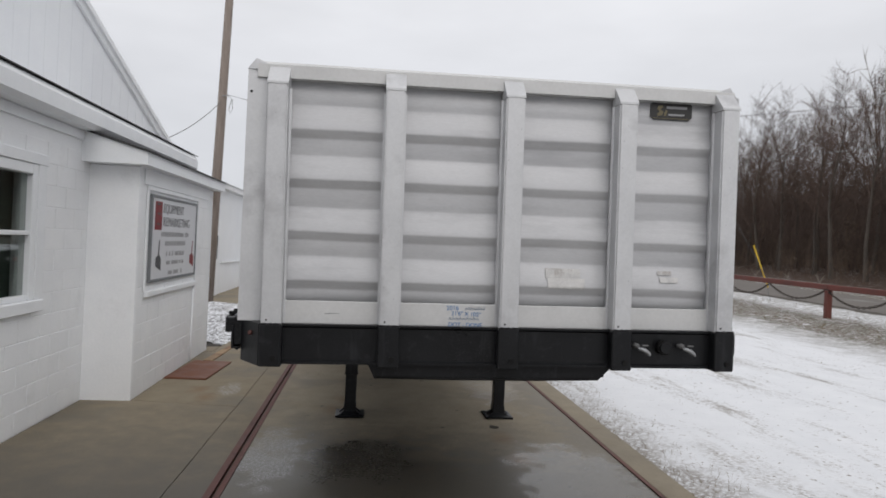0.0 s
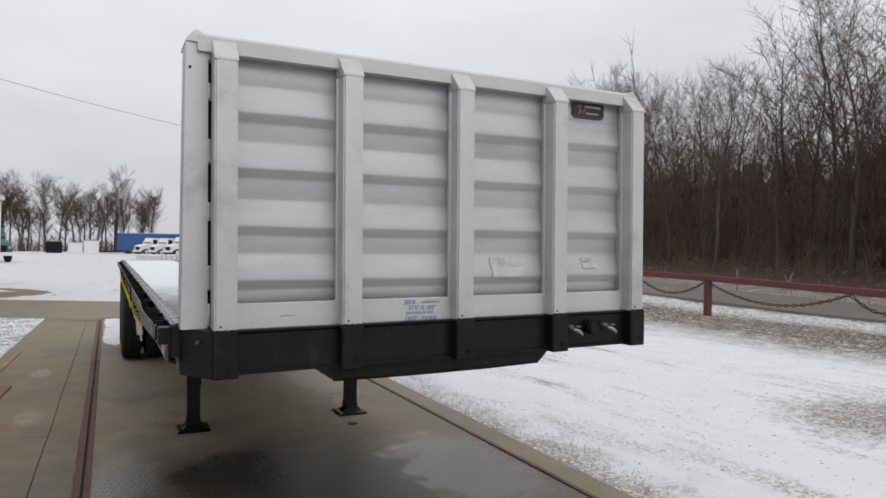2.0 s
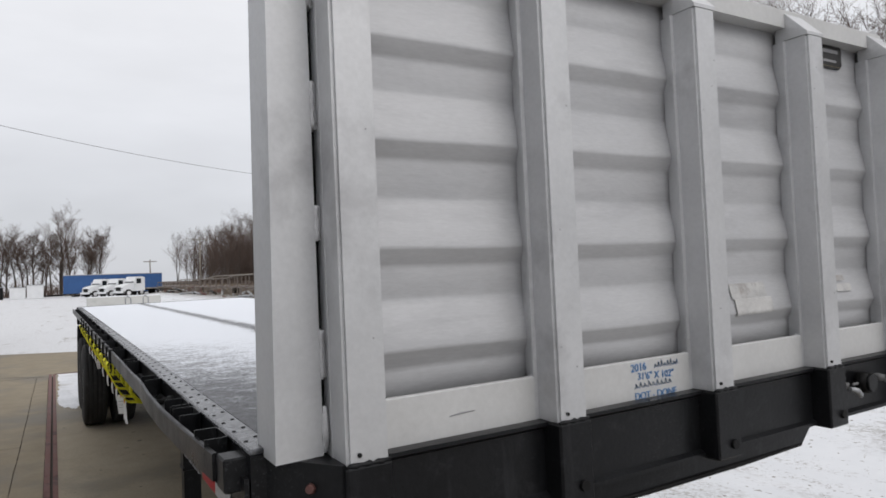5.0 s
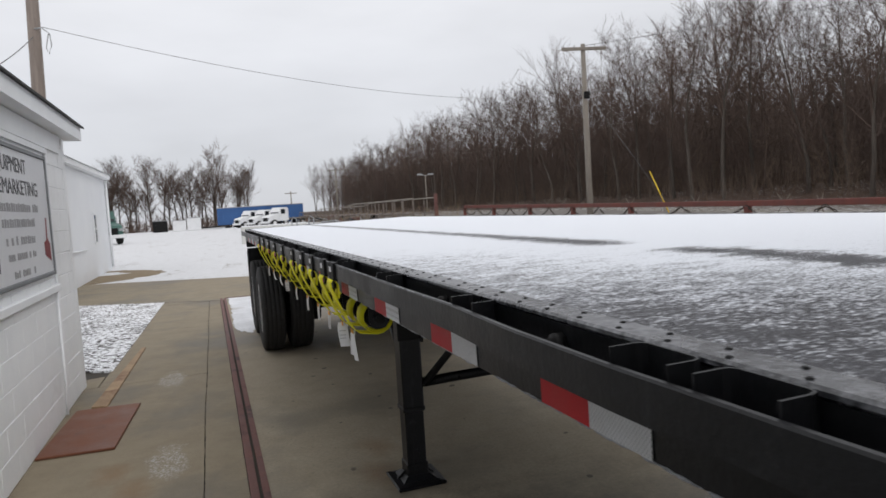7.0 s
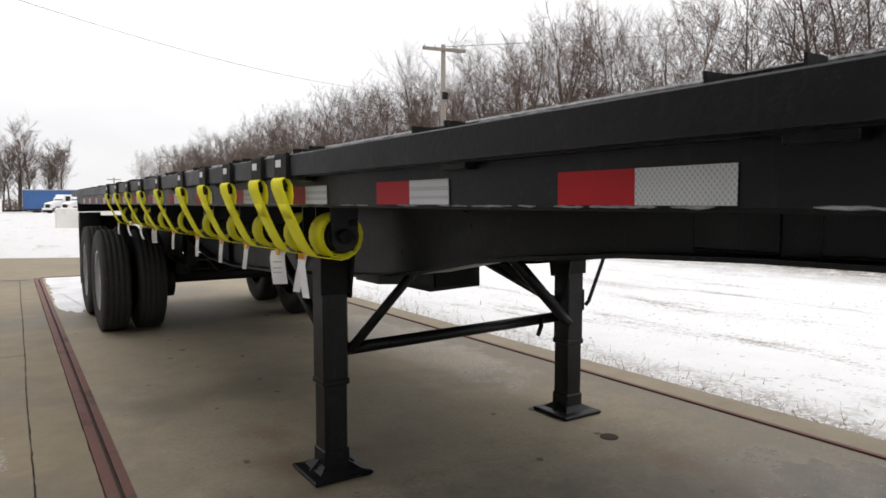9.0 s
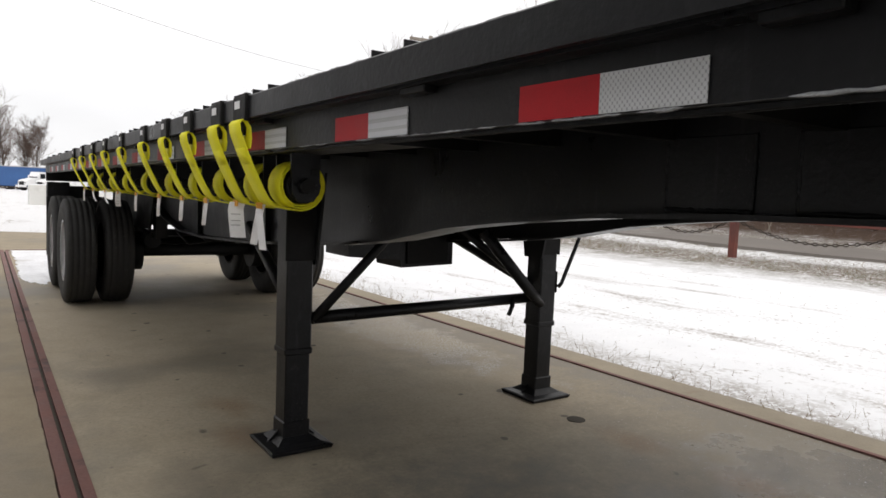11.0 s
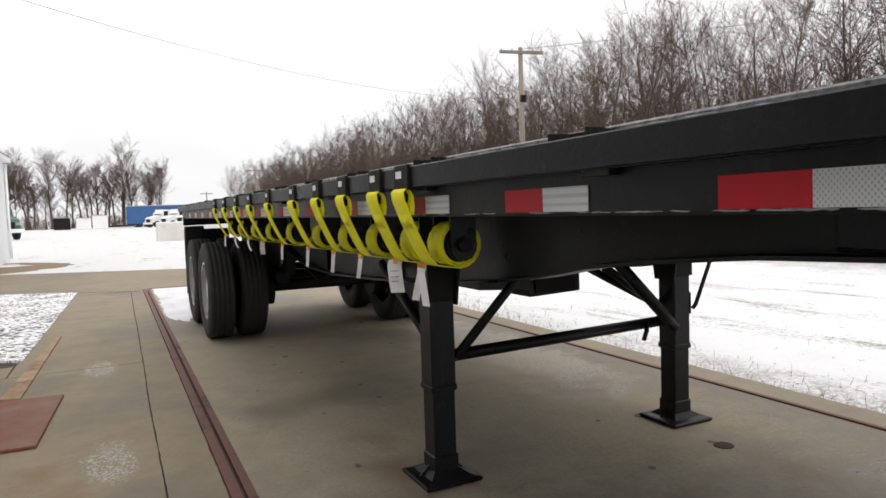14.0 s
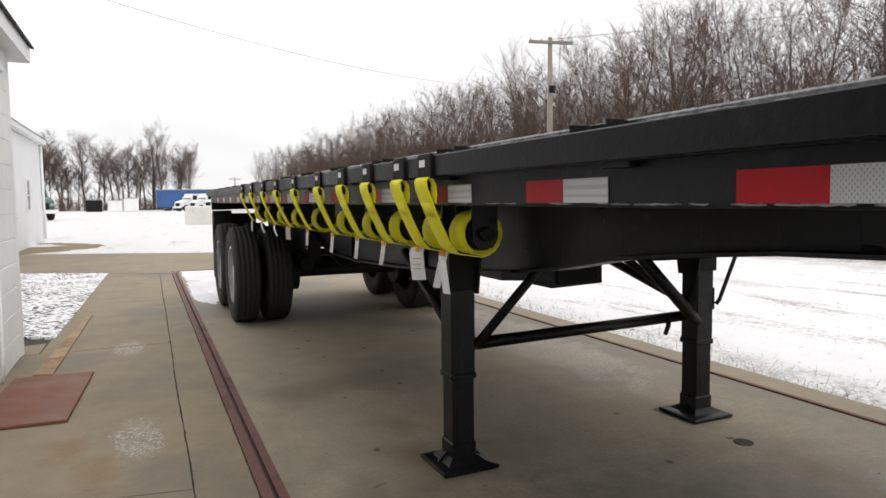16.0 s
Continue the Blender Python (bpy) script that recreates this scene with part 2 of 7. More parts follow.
def reflective_white():
    """White reflective sheeting with its fine diamond lattice."""
    m, n, l, p = shader("white_reflective_tape")
    vec = place_node(n, l, (0, 1, 1))
    sep = n.new("ShaderNodeSeparateXYZ")
    l.new(vec, sep.inputs[0])
    # hexagon cells: the distance to the nearest of two shifted lattices
    def cells(shift):
        u = calc(n, l, "FLOORED_MODULO", calc(n, l, "ADD", calc(n, l, "MULTIPLY", sep.outputs[1], 1 / 0.0078), shift), 1.0)
        v = calc(n, l, "FLOORED_MODULO", calc(n, l, "ADD", calc(n, l, "MULTIPLY", sep.outputs[2], 1 / 0.0090), shift), 1.0)
        u = calc(n, l, "MULTIPLY", calc(n, l, "SUBTRACT", u, 0.5), 0.87)
        v = calc(n, l, "SUBTRACT", v, 0.5)
        return calc(n, l, "SQRT", calc(n, l, "ADD", calc(n, l, "MULTIPLY", u, u), calc(n, l, "MULTIPLY", v, v)), 0)
    d = calc(n, l, "MINIMUM", cells(0.0), cells(0.5))
    col = blend(n, l, span(n, l, d, 0.29, 0.38), (0.56, 0.57, 0.58), (0.27, 0.28, 0.29))
    dirt = span(n, l, noise_node(n, l, vec, 9, 4), 0.5, 0.7, 0.0, 0.35)
    l.new(blend(n, l, dirt, col, (0.4, 0.4, 0.39)), p.inputs["Base Color"])
    p.inputs["Roughness"].default_value = 0.35
    return m


WHITE_TAPE = reflective_white()


def blob(n, l, sep, cx, cy, rx, ry, wob, soft=0.15):
    """1 inside a ragged oval on the plan, 0 outside."""
    dx = calc(n, l, "MULTIPLY", calc(n, l, "SUBTRACT", sep.outputs[0], cx), 1 / rx)
    dy = calc(n, l, "MULTIPLY", calc(n, l, "SUBTRACT", sep.outputs[1], cy), 1 / ry)
    d = calc(n, l, "SQRT", calc(n, l, "ADD", calc(n, l, "MULTIPLY", dx, dx), calc(n, l, "MULTIPLY", dy, dy)), 0)
    return span(n, l, calc(n, l, "ADD", d, span(n, l, wob, 0.3, 0.7, -0.45, 0.45)), 0.95 + soft, 0.95 - soft)


def concrete(name, a, b, wet, frost=0.0, spots=True, yard=""):
    """Tan broom-finished slab: fine aggregate, soft stains, damp darker patches that shine, a little frost."""
    m, n, l, p = shader(name)
    vec = place_node(n, l)
    sep = n.new("ShaderNodeSeparateXYZ")
    l.new(vec, sep.inputs[0])
    big, mid, fine = noise_node(n, l, vec, 0.55, 5, 0.65), noise_node(n, l, vec, 3.5, 6, 0.7), noise_node(n, l, vec, 130, 2)
    speck = noise_node(n, l, vec, 42, 3, 0.7)
    col = blend(n, l, span(n, l, calc(n, l, "ADD", calc(n, l, "MULTIPLY", mid, 0.6), calc(n, l, "MULTIPLY", fine, 0.4)), 0.36, 0.64), a, b)
    damp = span(n, l, big, 0.48, 0.64, 0, 0.7)
    if yard == "slab":
        # damp ahead of the bulkhead and along the far edge, where rain and melt run off
        edge = calc(n, l, "ADD", sep.outputs[1], calc(n, l, "MULTIPLY", mid, 2.2))
        damp = calc(n, l, "MAXIMUM", damp, span(n, l, edge, 7.9, 6.3, 0, 1.0))
        right = calc(n, l, "ADD", sep.outputs[0], span(n, l, mid, 0.3, 0.7, -0.3, 0.3))
        damp = calc(n, l, "MAXIMUM", damp, span(n, l, right, 1.9, 2.2, 0, 0.7))
        damp = calc(n, l, "MAXIMUM", damp, blob(n, l, sep, 0.1, 5.4, 0.6, 0.7, mid))
    if yard == "walk":
        edge = calc(n, l, "ADD", sep.outputs[1], calc(n, l, "MULTIPLY", mid, 2.5))
        damp = calc(n, l, "MAXIMUM", damp, span(n, l, edge, 8.5, 6.0, 0, 1.0))
    col = blend(n, l, calc(n, l, "MULTIPLY", damp, wet), col, (a[0] * 0.22, a[1] * 0.25, a[2] * 0.3))
    pool = None
    if yard == "slab":
        pool = calc(n, l, "MULTIPLY", blob(n, l, sep, -0.02, 5.5, 0.66, 0.68, mid, 0.85), span(n, l, speck, 0.36, 0.58, 0.6, 1.0))
        col = blend(n, l, calc(n, l, "MULTIPLY", pool, 0.85), col, (0.022, 0.02, 0.018))
        pool = calc(n, l, "MAXIMUM", pool, blob(n, l, sep, 1.85, 5.0, 0.5, 0.95, mid, 0.2))
    rust = span(n, l, noise_node(n, l, vec, 1.1, 6, 0.75), 0.64, 0.76, 0, 0.6)
    for cx, cy in {"slab": ((-0.1, 7.57), (-0.2, 7.1), (1.44, 6.13), (1.48, 5.51)), "walk": ((-1.8, 7.95), (-1.65, 7.6))}.get(yard, ()):
        rust = calc(n, l, "MAXIMUM", rust, calc(n, l, "MULTIPLY", blob(n, l, sep, cx, cy, 0.1, 0.16, mid, 0.6), span(n, l, fine, 0.35, 0.6, 0.15, 0.6)))
    col = blend(n, l, rust, col, (0.2, 0.1, 0.035))
    rough = span(n, l, damp, 0, 1, 0.8, 0.8 - 0.42 * wet)
    if pool is not None:
        rough = calc(n, l, "MULTIPLY", rough, span(n, l, pool, 0, 1, 1.0, 0.35))
    if spots:
        s = span(n, l, noise_node(n, l, vec, 7.5, 1, 0.4), 0.74, 0.77, 0, 0.75)
        col = blend(n, l, s, col, (0.035, 0.03, 0.025))
    if yard == "slab":
        # grit: dark specks all over, pale crumbs towards the far rail
        col = blend(n, l, span(n, l, noise_node(n, l, vec, 55, 2, 0.5), 0.68, 0.74, 0, 0.6), col, (0.06, 0.05, 0.038))
        crumbs = calc(n, l, "MULTIPLY", span(n, l, noise_node(n, l, vec, 75, 2, 0.5), 0.66, 0.72), blob(n, l, sep, 2.11, 6.0, 0.75, 1.5, mid, 0.6))
        col = blend(n, l, calc(n, l, "MULTIPLY", crumbs, 0.75), col, (0.6, 0.6, 0.6))
        col = blend(n, l, span(n, l, speck, 0.4, 0.7, 0.0, 0.35), col, (a[0] * 0.5, a[1] * 0.5, a[2] * 0.5))
    if frost:
        fr = span(n, l, noise_node(n, l, vec, 0.9, 4, 0.6), 0.6, 0.68, 0.0, 0.0 if yard else 1.0)
        if yard == "slab":
            fr = calc(n, l, "MAXIMUM", fr, blob(n, l, sep, -0.64, 5.6, 0.26, 0.75, mid))
            fr = calc(n, l, "MAXIMUM", fr, blob(n, l, sep, 1.75, 9.5, 0.4, 2.0, mid))
        if yard == "walk":
            for cx, cy in ((-1.46, 8.0), (-1.54, 10.48)):
                fr = calc(n, l, "MAXIMUM", fr, blob(n, l, sep, cx, cy, 0.13, 0.34, mid))
        flake = calc(n, l, "ADD", calc(n, l, "MULTIPLY", noise_node(n, l, vec, 95, 2, 0.5), 0.6), calc(n, l, "MULTIPLY", speck, 0.4))
        col = blend(n, l, calc(n, l, "MULTIPLY", fr, span(n, l, flake, 0.48, 0.58, 0, frost * 1.5)), col, (0.66, 0.67, 0.69))
    l.new(col, p.inputs["Base Color"])
    l.new(rough, p.inputs["Roughness"])
    bumped(n, l, p, calc(n, l, "ADD", fine, calc(n, l, "MULTIPLY", mid, 0.5)), 0.25, 0.004)
    return m


SLAB = concrete("slab_concrete", (0.292, 0.246, 0.178), (0.367, 0.314, 0.234), 0.8, 0.32, True, "slab")
WALK = concrete("walk_concrete", (0.205, 0.167, 0.113), (0.275, 0.231, 0.161), 0.72, 0.3, False, "walk")
KERB = concrete("kerb_concrete", (0.23, 0.195, 0.14), (0.31, 0.265, 0.195), 0.3, 0.1, False)


def ground_mix():
    """Thin snow on rutted gravel, worn through to grass by the fence and to leaf litter under the woods."""
    m, n, l, p = shader("snowy_ground")
    g = n.new("ShaderNodeNewGeometry")
    sep = n.new("ShaderNodeSeparateXYZ")
    l.new(g.outputs["Position"], sep.inputs[0])
    vec = g.outputs["Position"]
    tr = n.new("ShaderNodeMapping")
    tr.inputs["Rotation"].default_value, tr.inputs["Scale"].default_value = (0, 0, radians(22)), (1.6, 0.35, 1)
    l.new(vec, tr.inputs[0])
    fine, mid, tracks = noise_node(n, l, vec, 26, 4, 0.7), noise_node(n, l, vec, 2.2, 5, 0.65), noise_node(n, l, tr.outputs[0], 1.0, 6, 0.7)
    snow = blend(n, l, mid, (0.64, 0.655, 0.68), (0.79, 0.80, 0.82))
    dirt = blend(n, l, fine, (0.09, 0.068, 0.048), (0.24, 0.2, 0.15))
    grass = blend(n, l, span(n, l, mid, 0.4, 0.6), (0.14, 0.085, 0.048), (0.055, 0.078, 0.028))
    x = sep.outputs[0]
    rag = noise_node(n, l, vec, 7, 5, 0.75)
    grass = blend(n, l, span(n, l, rag, 0.4, 0.7), grass, (0.17, 0.128, 0.08))
    grass = blend(n, l, span(n, l, noise_node(n, l, vec, 19, 3, 0.8), 0.42, 0.6), (0.07, 0.05, 0.032), grass)
    wob = calc(n, l, "ADD", x, calc(n, l, "MULTIPLY", span(n, l, mid, 0, 1, -1, 1), 1.6))
    bare = calc(n, l, "MULTIPLY", span(n, l, wob, 9.6, 12.2), span(n, l, wob, 40, 34))
    litter = span(n, l, wob, 25.5, 29)
    under = blend(n, l, span(n, l, wob, 4, 9), dirt, grass)
    under = blend(n, l, litter, under, blend(n, l, fine, (0.032, 0.02, 0.014), (0.085, 0.052, 0.036)))
    cover = calc(n, l, "ADD", calc(n, l, "MULTIPLY", tracks, 0.62), calc(n, l, "MULTIPLY", fine, 0.38))
    streak = noise_node(n, l, tr.outputs[0], 0.42, 4, 0.6)
    hole = calc(n, l, "MAXIMUM", span(n, l, cover, 0.545, 0.64, 0, 0.8), calc(n, l, "MULTIPLY", span(n, l, streak, 0.58, 0.68), span(n, l, fine, 0.44, 0.58, 0.0, 0.7)))
    hole = calc(n, l, "MAXIMUM", hole, span(n, l, noise_node(n, l, vec, 15, 2, 0.5), 0.685, 0.73, 0, 0.85))
    kerb_side = calc(n, l, "MULTIPLY", span(n, l, calc(n, l, "ADD", x, span(n, l, mid, 0.3, 0.7, -0.3, 0.3)), 3.2, 2.72), span(n, l, fine, 0.4, 0.52))
    hole = calc(n, l, "MAXIMUM", hole, calc(n, l, "MULTIPLY", kerb_side, span(n, l, sep.outputs[1], 9.0, 6.0, 0.2, 0.7)))
    thin = span(n, l, calc(n, l, "ADD", calc(n, l, "MULTIPLY", mid, 0.5), calc(n, l, "MULTIPLY", rag, 0.5)), 0.37, 0.46)
    tuft = span(n, l, noise_node(n, l, vec, 13, 4, 0.85), 0.4, 0.5, 0.25, 1.0)
    drift = calc(n, l, "MULTIPLY", calc(n, l, "MULTIPLY", span(n, l, wob, 14.6, 15.6), span(n, l, wob, 17.6, 17.0)), span(n, l, rag, 0.42, 0.55))
    bare = calc(n, l, "MULTIPLY", bare, calc(n, l, "SUBTRACT", 1.0, drift))
    hole = calc(n, l, "MAXIMUM", hole, calc(n, l, "MULTIPLY", calc(n, l, "MULTIPLY", bare, thin), tuft))
    hole = calc(n, l, "MAXIMUM", hole, calc(n, l, "MULTIPLY", litter, span(n, l, noise_node(n, l, vec, 3.2, 5, 0.75), 0.36, 0.42, 0.2, 1.0)))
    patch = blob(n, l, sep, 6.9, 4.4, 1.15, 1.0, rag, 0.35)
    hole = calc(n, l, "MAXIMUM", hole, calc(n, l, "MULTIPLY", patch, span(n, l, fine, 0.36, 0.55, 0.1, 0.85)))
    col = blend(n, l, hole, snow, under)
    l.new(col, p.inputs["Base Color"])
    p.inputs["Roughness"].default_value = 0.85
    p.inputs["Specular IOR Level"].default_value = 0.2
    bumped(n, l, p, calc(n, l, "ADD", fine, tracks), 0.5, 0.02)
    return m


GROUND = ground_mix()


def gravel_snow():
    m, n, l, p = shader("snow_on_gravel")
    vec = place_node(n, l)
    fine, mid = noise_node(n, l, vec, 15, 3, 0.62), noise_node(n, l, vec, 2.5, 3)
    stones = blend(n, l, mid, (0.035, 0.032, 0.03), (0.1, 0.092, 0.085))
    col = blend(n, l, span(n, l, calc(n, l, "ADD", fine, calc(n, l, "MULTIPLY", mid, 0.3)), 0.655, 0.7), (0.85, 0.86, 0.885), stones)
    l.new(col, p.inputs["Base Color"])
    p.inputs["Roughness"].default_value = 0.85
    bumped(n, l, p, fine, 0.7, 0.03)
    return m


GRAVEL_SNOW = gravel_snow()


def deck_mix():
    """Dark wet deck boards under wind-blown snow that thins to a wet crust by the bulkhead and the edge."""
    m, n, l, p = shader("snowy_deck")
    g = n.new("ShaderNodeNewGeometry")
    sep = n.new("ShaderNodeSeparateXYZ")
    l.new(g.outputs["Position"], sep.inputs[0])
    st = n.new("ShaderNodeMapping")
    st.inputs["Scale"].default_value = (1, 1.7, 1)
    l.new(g.outputs["Position"], st.inputs[0])
    vec = st.outputs[0]
    fine, mid, big = noise_node(n, l, vec, 85, 4, 0.65), noise_node(n, l, vec, 12, 4), noise_node(n, l, vec, 0.8, 3)
    board = blend(n, l, mid, (0.02, 0.021, 0.027), (0.05, 0.052, 0.063))
    reach = calc(n, l, "ADD", span(n, l, sep.outputs[1], 3.25, 7.2, -0.02, 0.85), span(n, l, sep.outputs[0], -0.45, 0.9, 0, 0.5))
    cover = calc(n, l, "ADD", calc(n, l, "ADD", calc(n, l, "MULTIPLY", fine, 0.75), calc(n, l, "MULTIPLY", mid, 0.35)), calc(n, l, "MULTIPLY", reach, 0.5))
    cover = calc(n, l, "ADD", cover, calc(n, l, "MULTIPLY", big, 0.15))
    # two swept joints where the wet boards show
    for x0, half in ((0.325, 0.085),):
        d = calc(n, l, "ABSOLUTE", calc(n, l, "SUBTRACT", sep.outputs[0], x0), 0)
        d = calc(n, l, "ADD", d, span(n, l, calc(n, l, "ADD", calc(n, l, "MULTIPLY", mid, 0.5), calc(n, l, "MULTIPLY", fine, 0.5)), 0.35, 0.65, -0.045, 0.045))
        k = calc(n, l, "MULTIPLY", span(n, l, d, half * 1.5, 0.0), calc(n, l, "MAXIMUM", span(n, l, calc(n, l, "ADD", sep.outputs[1], span(n, l, mid, 0.3, 0.7, -0.15, 0.15)), 5.2, 5.4), span(n, l, sep.outputs[1], 5.0, 4.9, 0.0, 0.55)))
        cover = calc(n, l, "SUBTRACT", cover, calc(n, l, "MULTIPLY", k, 0.62))
    f = span(n, l, cover, 0.69, 0.87)
    col = blend(n, l, f, board, (0.83, 0.86, 0.91))
    l.new(col, p.inputs["Base Color"])
    l.new(span(n, l, f, 0, 1, 0.3, 0.8), p.inputs["Roughness"])
    bumped(n, l, p, calc(n, l, "ADD", fine, mid), 0.6, 0.012)
    return m


DECK = deck_mix()


def edge_strip():
    m, n, l, p = shader("wet_deck_edge")
    vec = place_node(n, l)
    fine, mid = noise_node(n, l, vec, 55, 3), noise_node(n, l, vec, 5, 4)
    col = blend(n, l, span(n, l, calc(n, l, "ADD", calc(n, l, "MULTIPLY", fine, 0.5), calc(n, l, "MULTIPLY", mid, 0.5)), 0.42, 0.62), (0.035, 0.036, 0.04), (0.22, 0.225, 0.24))
    l.new(col, p.inputs["Base Color"])
    l.new(span(n, l, mid, 0.3, 0.7, 0.14, 0.4), p.inputs["Roughness"])
    bumped(n, l, p, fine, 0.15, 0.004)
    return m


DECK_EDGE = edge_strip()


# ---- mesh helpers ----
def box(bm, lo, hi, bevel=0.0, turn=None):
    r = bmesh.ops.create_cube(bm, size=1.0)
    v = r["verts"]
    c, s = (Vector(lo) + Vector(hi)) / 2, Vector(hi) - Vector(lo)
    for q in v:
        q.co = Vector((q.co.x * s.x, q.co.y * s.y, q.co.z * s.z))
    if bevel:
        e = list({e for q in v for e in q.link_edges})
        out = bmesh.ops.bevel(bm, geom=e, offset=min(bevel, min(s) * 0.45), segments=1, affect="EDGES", profile=0.7)
        v = list({q for f in out["faces"] for q in f.verts} | {q for q in v if q.is_valid})
    for q in v:
        q.co = (turn @ q.co if turn else q.co) + c
    return bm


def tube(bm, pts, radius, sides=8, smooth=True, caps=True):
    pts = [Vector(p) for p in pts]
    rings = []
    for i, p in enumerate(pts):
        d = (pts[min(i + 1, len(pts) - 1)] - pts[max(i - 1, 0)]).normalized()
        up = Vector((0, 0, 1)) if abs(d.z) < 0.9 else Vector((1, 0, 0))
        a = d.cross(up).normalized()
        b = d.cross(a)
        r = radius[i] if isinstance(radius, (list, tuple)) else radius
        rings.append([bm.verts.new(p + r * (math.cos(2 * math.pi * k / sides) * a + math.sin(2 * math.pi * k / sides) * b)) for k in range(sides)])
    for r0, r1 in zip(rings, rings[1:]):
        for k in range(sides):
            f = bm.faces.new((r0[k], r0[(k + 1) % sides], r1[(k + 1) % sides], r1[k]))
            f.smooth = smooth
    if caps:
        bm.faces.new(list(reversed(rings[0])))
        bm.faces.new(rings[-1])
    return bm


def prism(bm, poly, axis, lo, hi):
    """A polygon of (u, v) pushed along an axis; u, v are the two other axes in order."""
    def at(u, v, w):
        return {"x": (w, u, v), "y": (u, w, v), "z": (u, v, w)}[axis]
    a = [bm.verts.new(at(u, v, lo)) for u, v in poly]
    b = [bm.verts.new(at(u, v, hi)) for u, v in poly]
    bm.faces.new(a)
    bm.faces.new(list(reversed(b)))
    for i in range(len(poly)):
        j = (i + 1) % len(poly)
        bm.faces.new((a[j], a[i], b[i], b[j]))
    bmesh.ops.recalc_face_normals(bm, faces=bm.faces)
    return bm


def ribbon(bm, path, half, thick, axis=Vector((1, 0, 0)), lean=0.0):
    """A band of webbing along a path, its width along axis."""
    path = [Vector(p) for p in path]
    rows = []
    for i, p in enumerate(path):
        d = (path[min(i + 1, len(path) - 1)] - path[max(i - 1, 0)]).normalized()
        nrm = d.cross(axis).normalized() * thick / 2
        rows.append([bm.verts.new(p + s * axis * half + t * nrm) for s, t in ((-1, -1), (1, -1), (1, 1), (-1, 1))])
    for a, b in zip(rows, rows[1:]):
        for k in range(4):
            bm.faces.new((a[k], a[(k + 1) % 4], b[(k + 1) % 4], b[k]))
    bm.faces.new(rows[0])
    bm.faces.new(list(reversed(rows[-1])))
    bmesh.ops.recalc_face_normals(bm, faces=bm.faces)
    return bm


def mesh_of(name, bm, material):
    me = bpy.data.meshes.new(name)
    bm.to_mesh(me)
    bm.free()
    me.materials.append(material)
    return me


def part(name, bm, material, parent, label=""):
    ob = new(name, mesh_of(name, bm, material))
    ob.parent = parent
    ob.matrix_parent_inverse = full(parent).inverted()
    return tagged(ob, label)


def full(ob):
    m = ob.matrix_basis.copy()
    while ob.parent:
        m = ob.parent.matrix_basis @ ob.matrix_parent_inverse @ m
        ob = ob.parent
    return m


def thing(name, at, label, category, group="", kind=""):
    ob = new(name)
    ob.location = at
    ob.empty_display_size = 0.2
    ob.matrix_basis = Matrix.Translation(at)
    return tagged(ob, label, category, group, kind)


def solid(name, bm, material, label, category, group="", kind=""):
    return tagged(new(name, mesh_of(name, bm, material)), label, category, group, kind)


def B(lo, hi, bevel=0.0, turn=None):
    return box(bmesh.new(), lo, hi, bevel, turn)


def T(pts, r, sides=8, **k):
    return tube(bmesh.new(), pts, r, sides, **k)


def P(poly, axis, lo, hi):
    return prism(bmesh.new(), poly, axis, lo, hi)


def letters(name, text, size, m, material, parent, label=""):
    cu = bpy.data.curves.new(name, "FONT")
    cu.body, cu.size, cu.extrude = text, size, 0.0008
    tmp = bpy.data.objects.new(name, cu)
    me = bpy.data.meshes.new_from_object(tmp)
    bpy.data.objects.remove(tmp)
    me.transform(m)
    me.materials.clear()
    me.materials.append(material)
    ob = new(name, me)
    ob.parent = parent
    ob.matrix_parent_inverse = full(parent).inverted()
    return tagged(ob, label)


# ---- ground, slabs, road ----
def ground():
    bm = bmesh.new()
    xs = [-900, -300, -120, -60, -30, -15] + [-8 + 0.5 * i for i in range(97)] + [48, 60, 80, 120, 300, 900]
    ys = [-900, -200, -60, -20, -10] + [-5 + 0.5 * i for i in range(95)] + [50, 60, 75, 95, 130, 200, 400, 900]
    grid = []
    for y in ys:
        row = []
        for x in xs:
            z = -0.04 if -3.3 < x < 2.6 and y < 17.3 else -0.012
            if x > 3.2 or x < -6 or y > 23:
                w = min(1.0, max(0.0, x - 3.2, -6 - x, y - 23) / 2)
                z += w * (0.05 * noise.noise((x * 0.5, y * 0.35, 0)) + 0.02 * noise.noise((x * 1.7, y * 1.2, 3)))
            if x > 8 and y > 13:
                z += min(1.0, (x - 8) / 5) * min(0.6, (y - 13) * 0.02)
            if x > 27:
                z += min(0.8, (x - 27) * 0.06)
            row.append(bm.verts.new((x, y, z)))
        grid.append(row)
    for a, b in zip(grid, grid[1:]):
        for i in range(len(xs) - 1):
            bm.faces.new((a[i], a[i + 1], b[i + 1], b[i])).smooth = True
    solid("ground", bm, GROUND, "thin patchy snow over gravel and dry grass", "ground", kind="structure")


ground()
SLAB_L, SLAB_R, SLAB_END = -0.85, 2.335, 17.2
def edge_line(y, off):
    """The slab's near edge, which runs slightly askew to the trailer."""
    return -0.931 + 0.0028 * y + off


def skew_strip(o0, o1, z0, z1):
    return P([(edge_line(-6, o0), -6), (edge_line(-6, o1), -6), (edge_line(SLAB_END, o1), SLAB_END), (edge_line(SLAB_END, o0), SLAB_END)], "z", z0, z1)


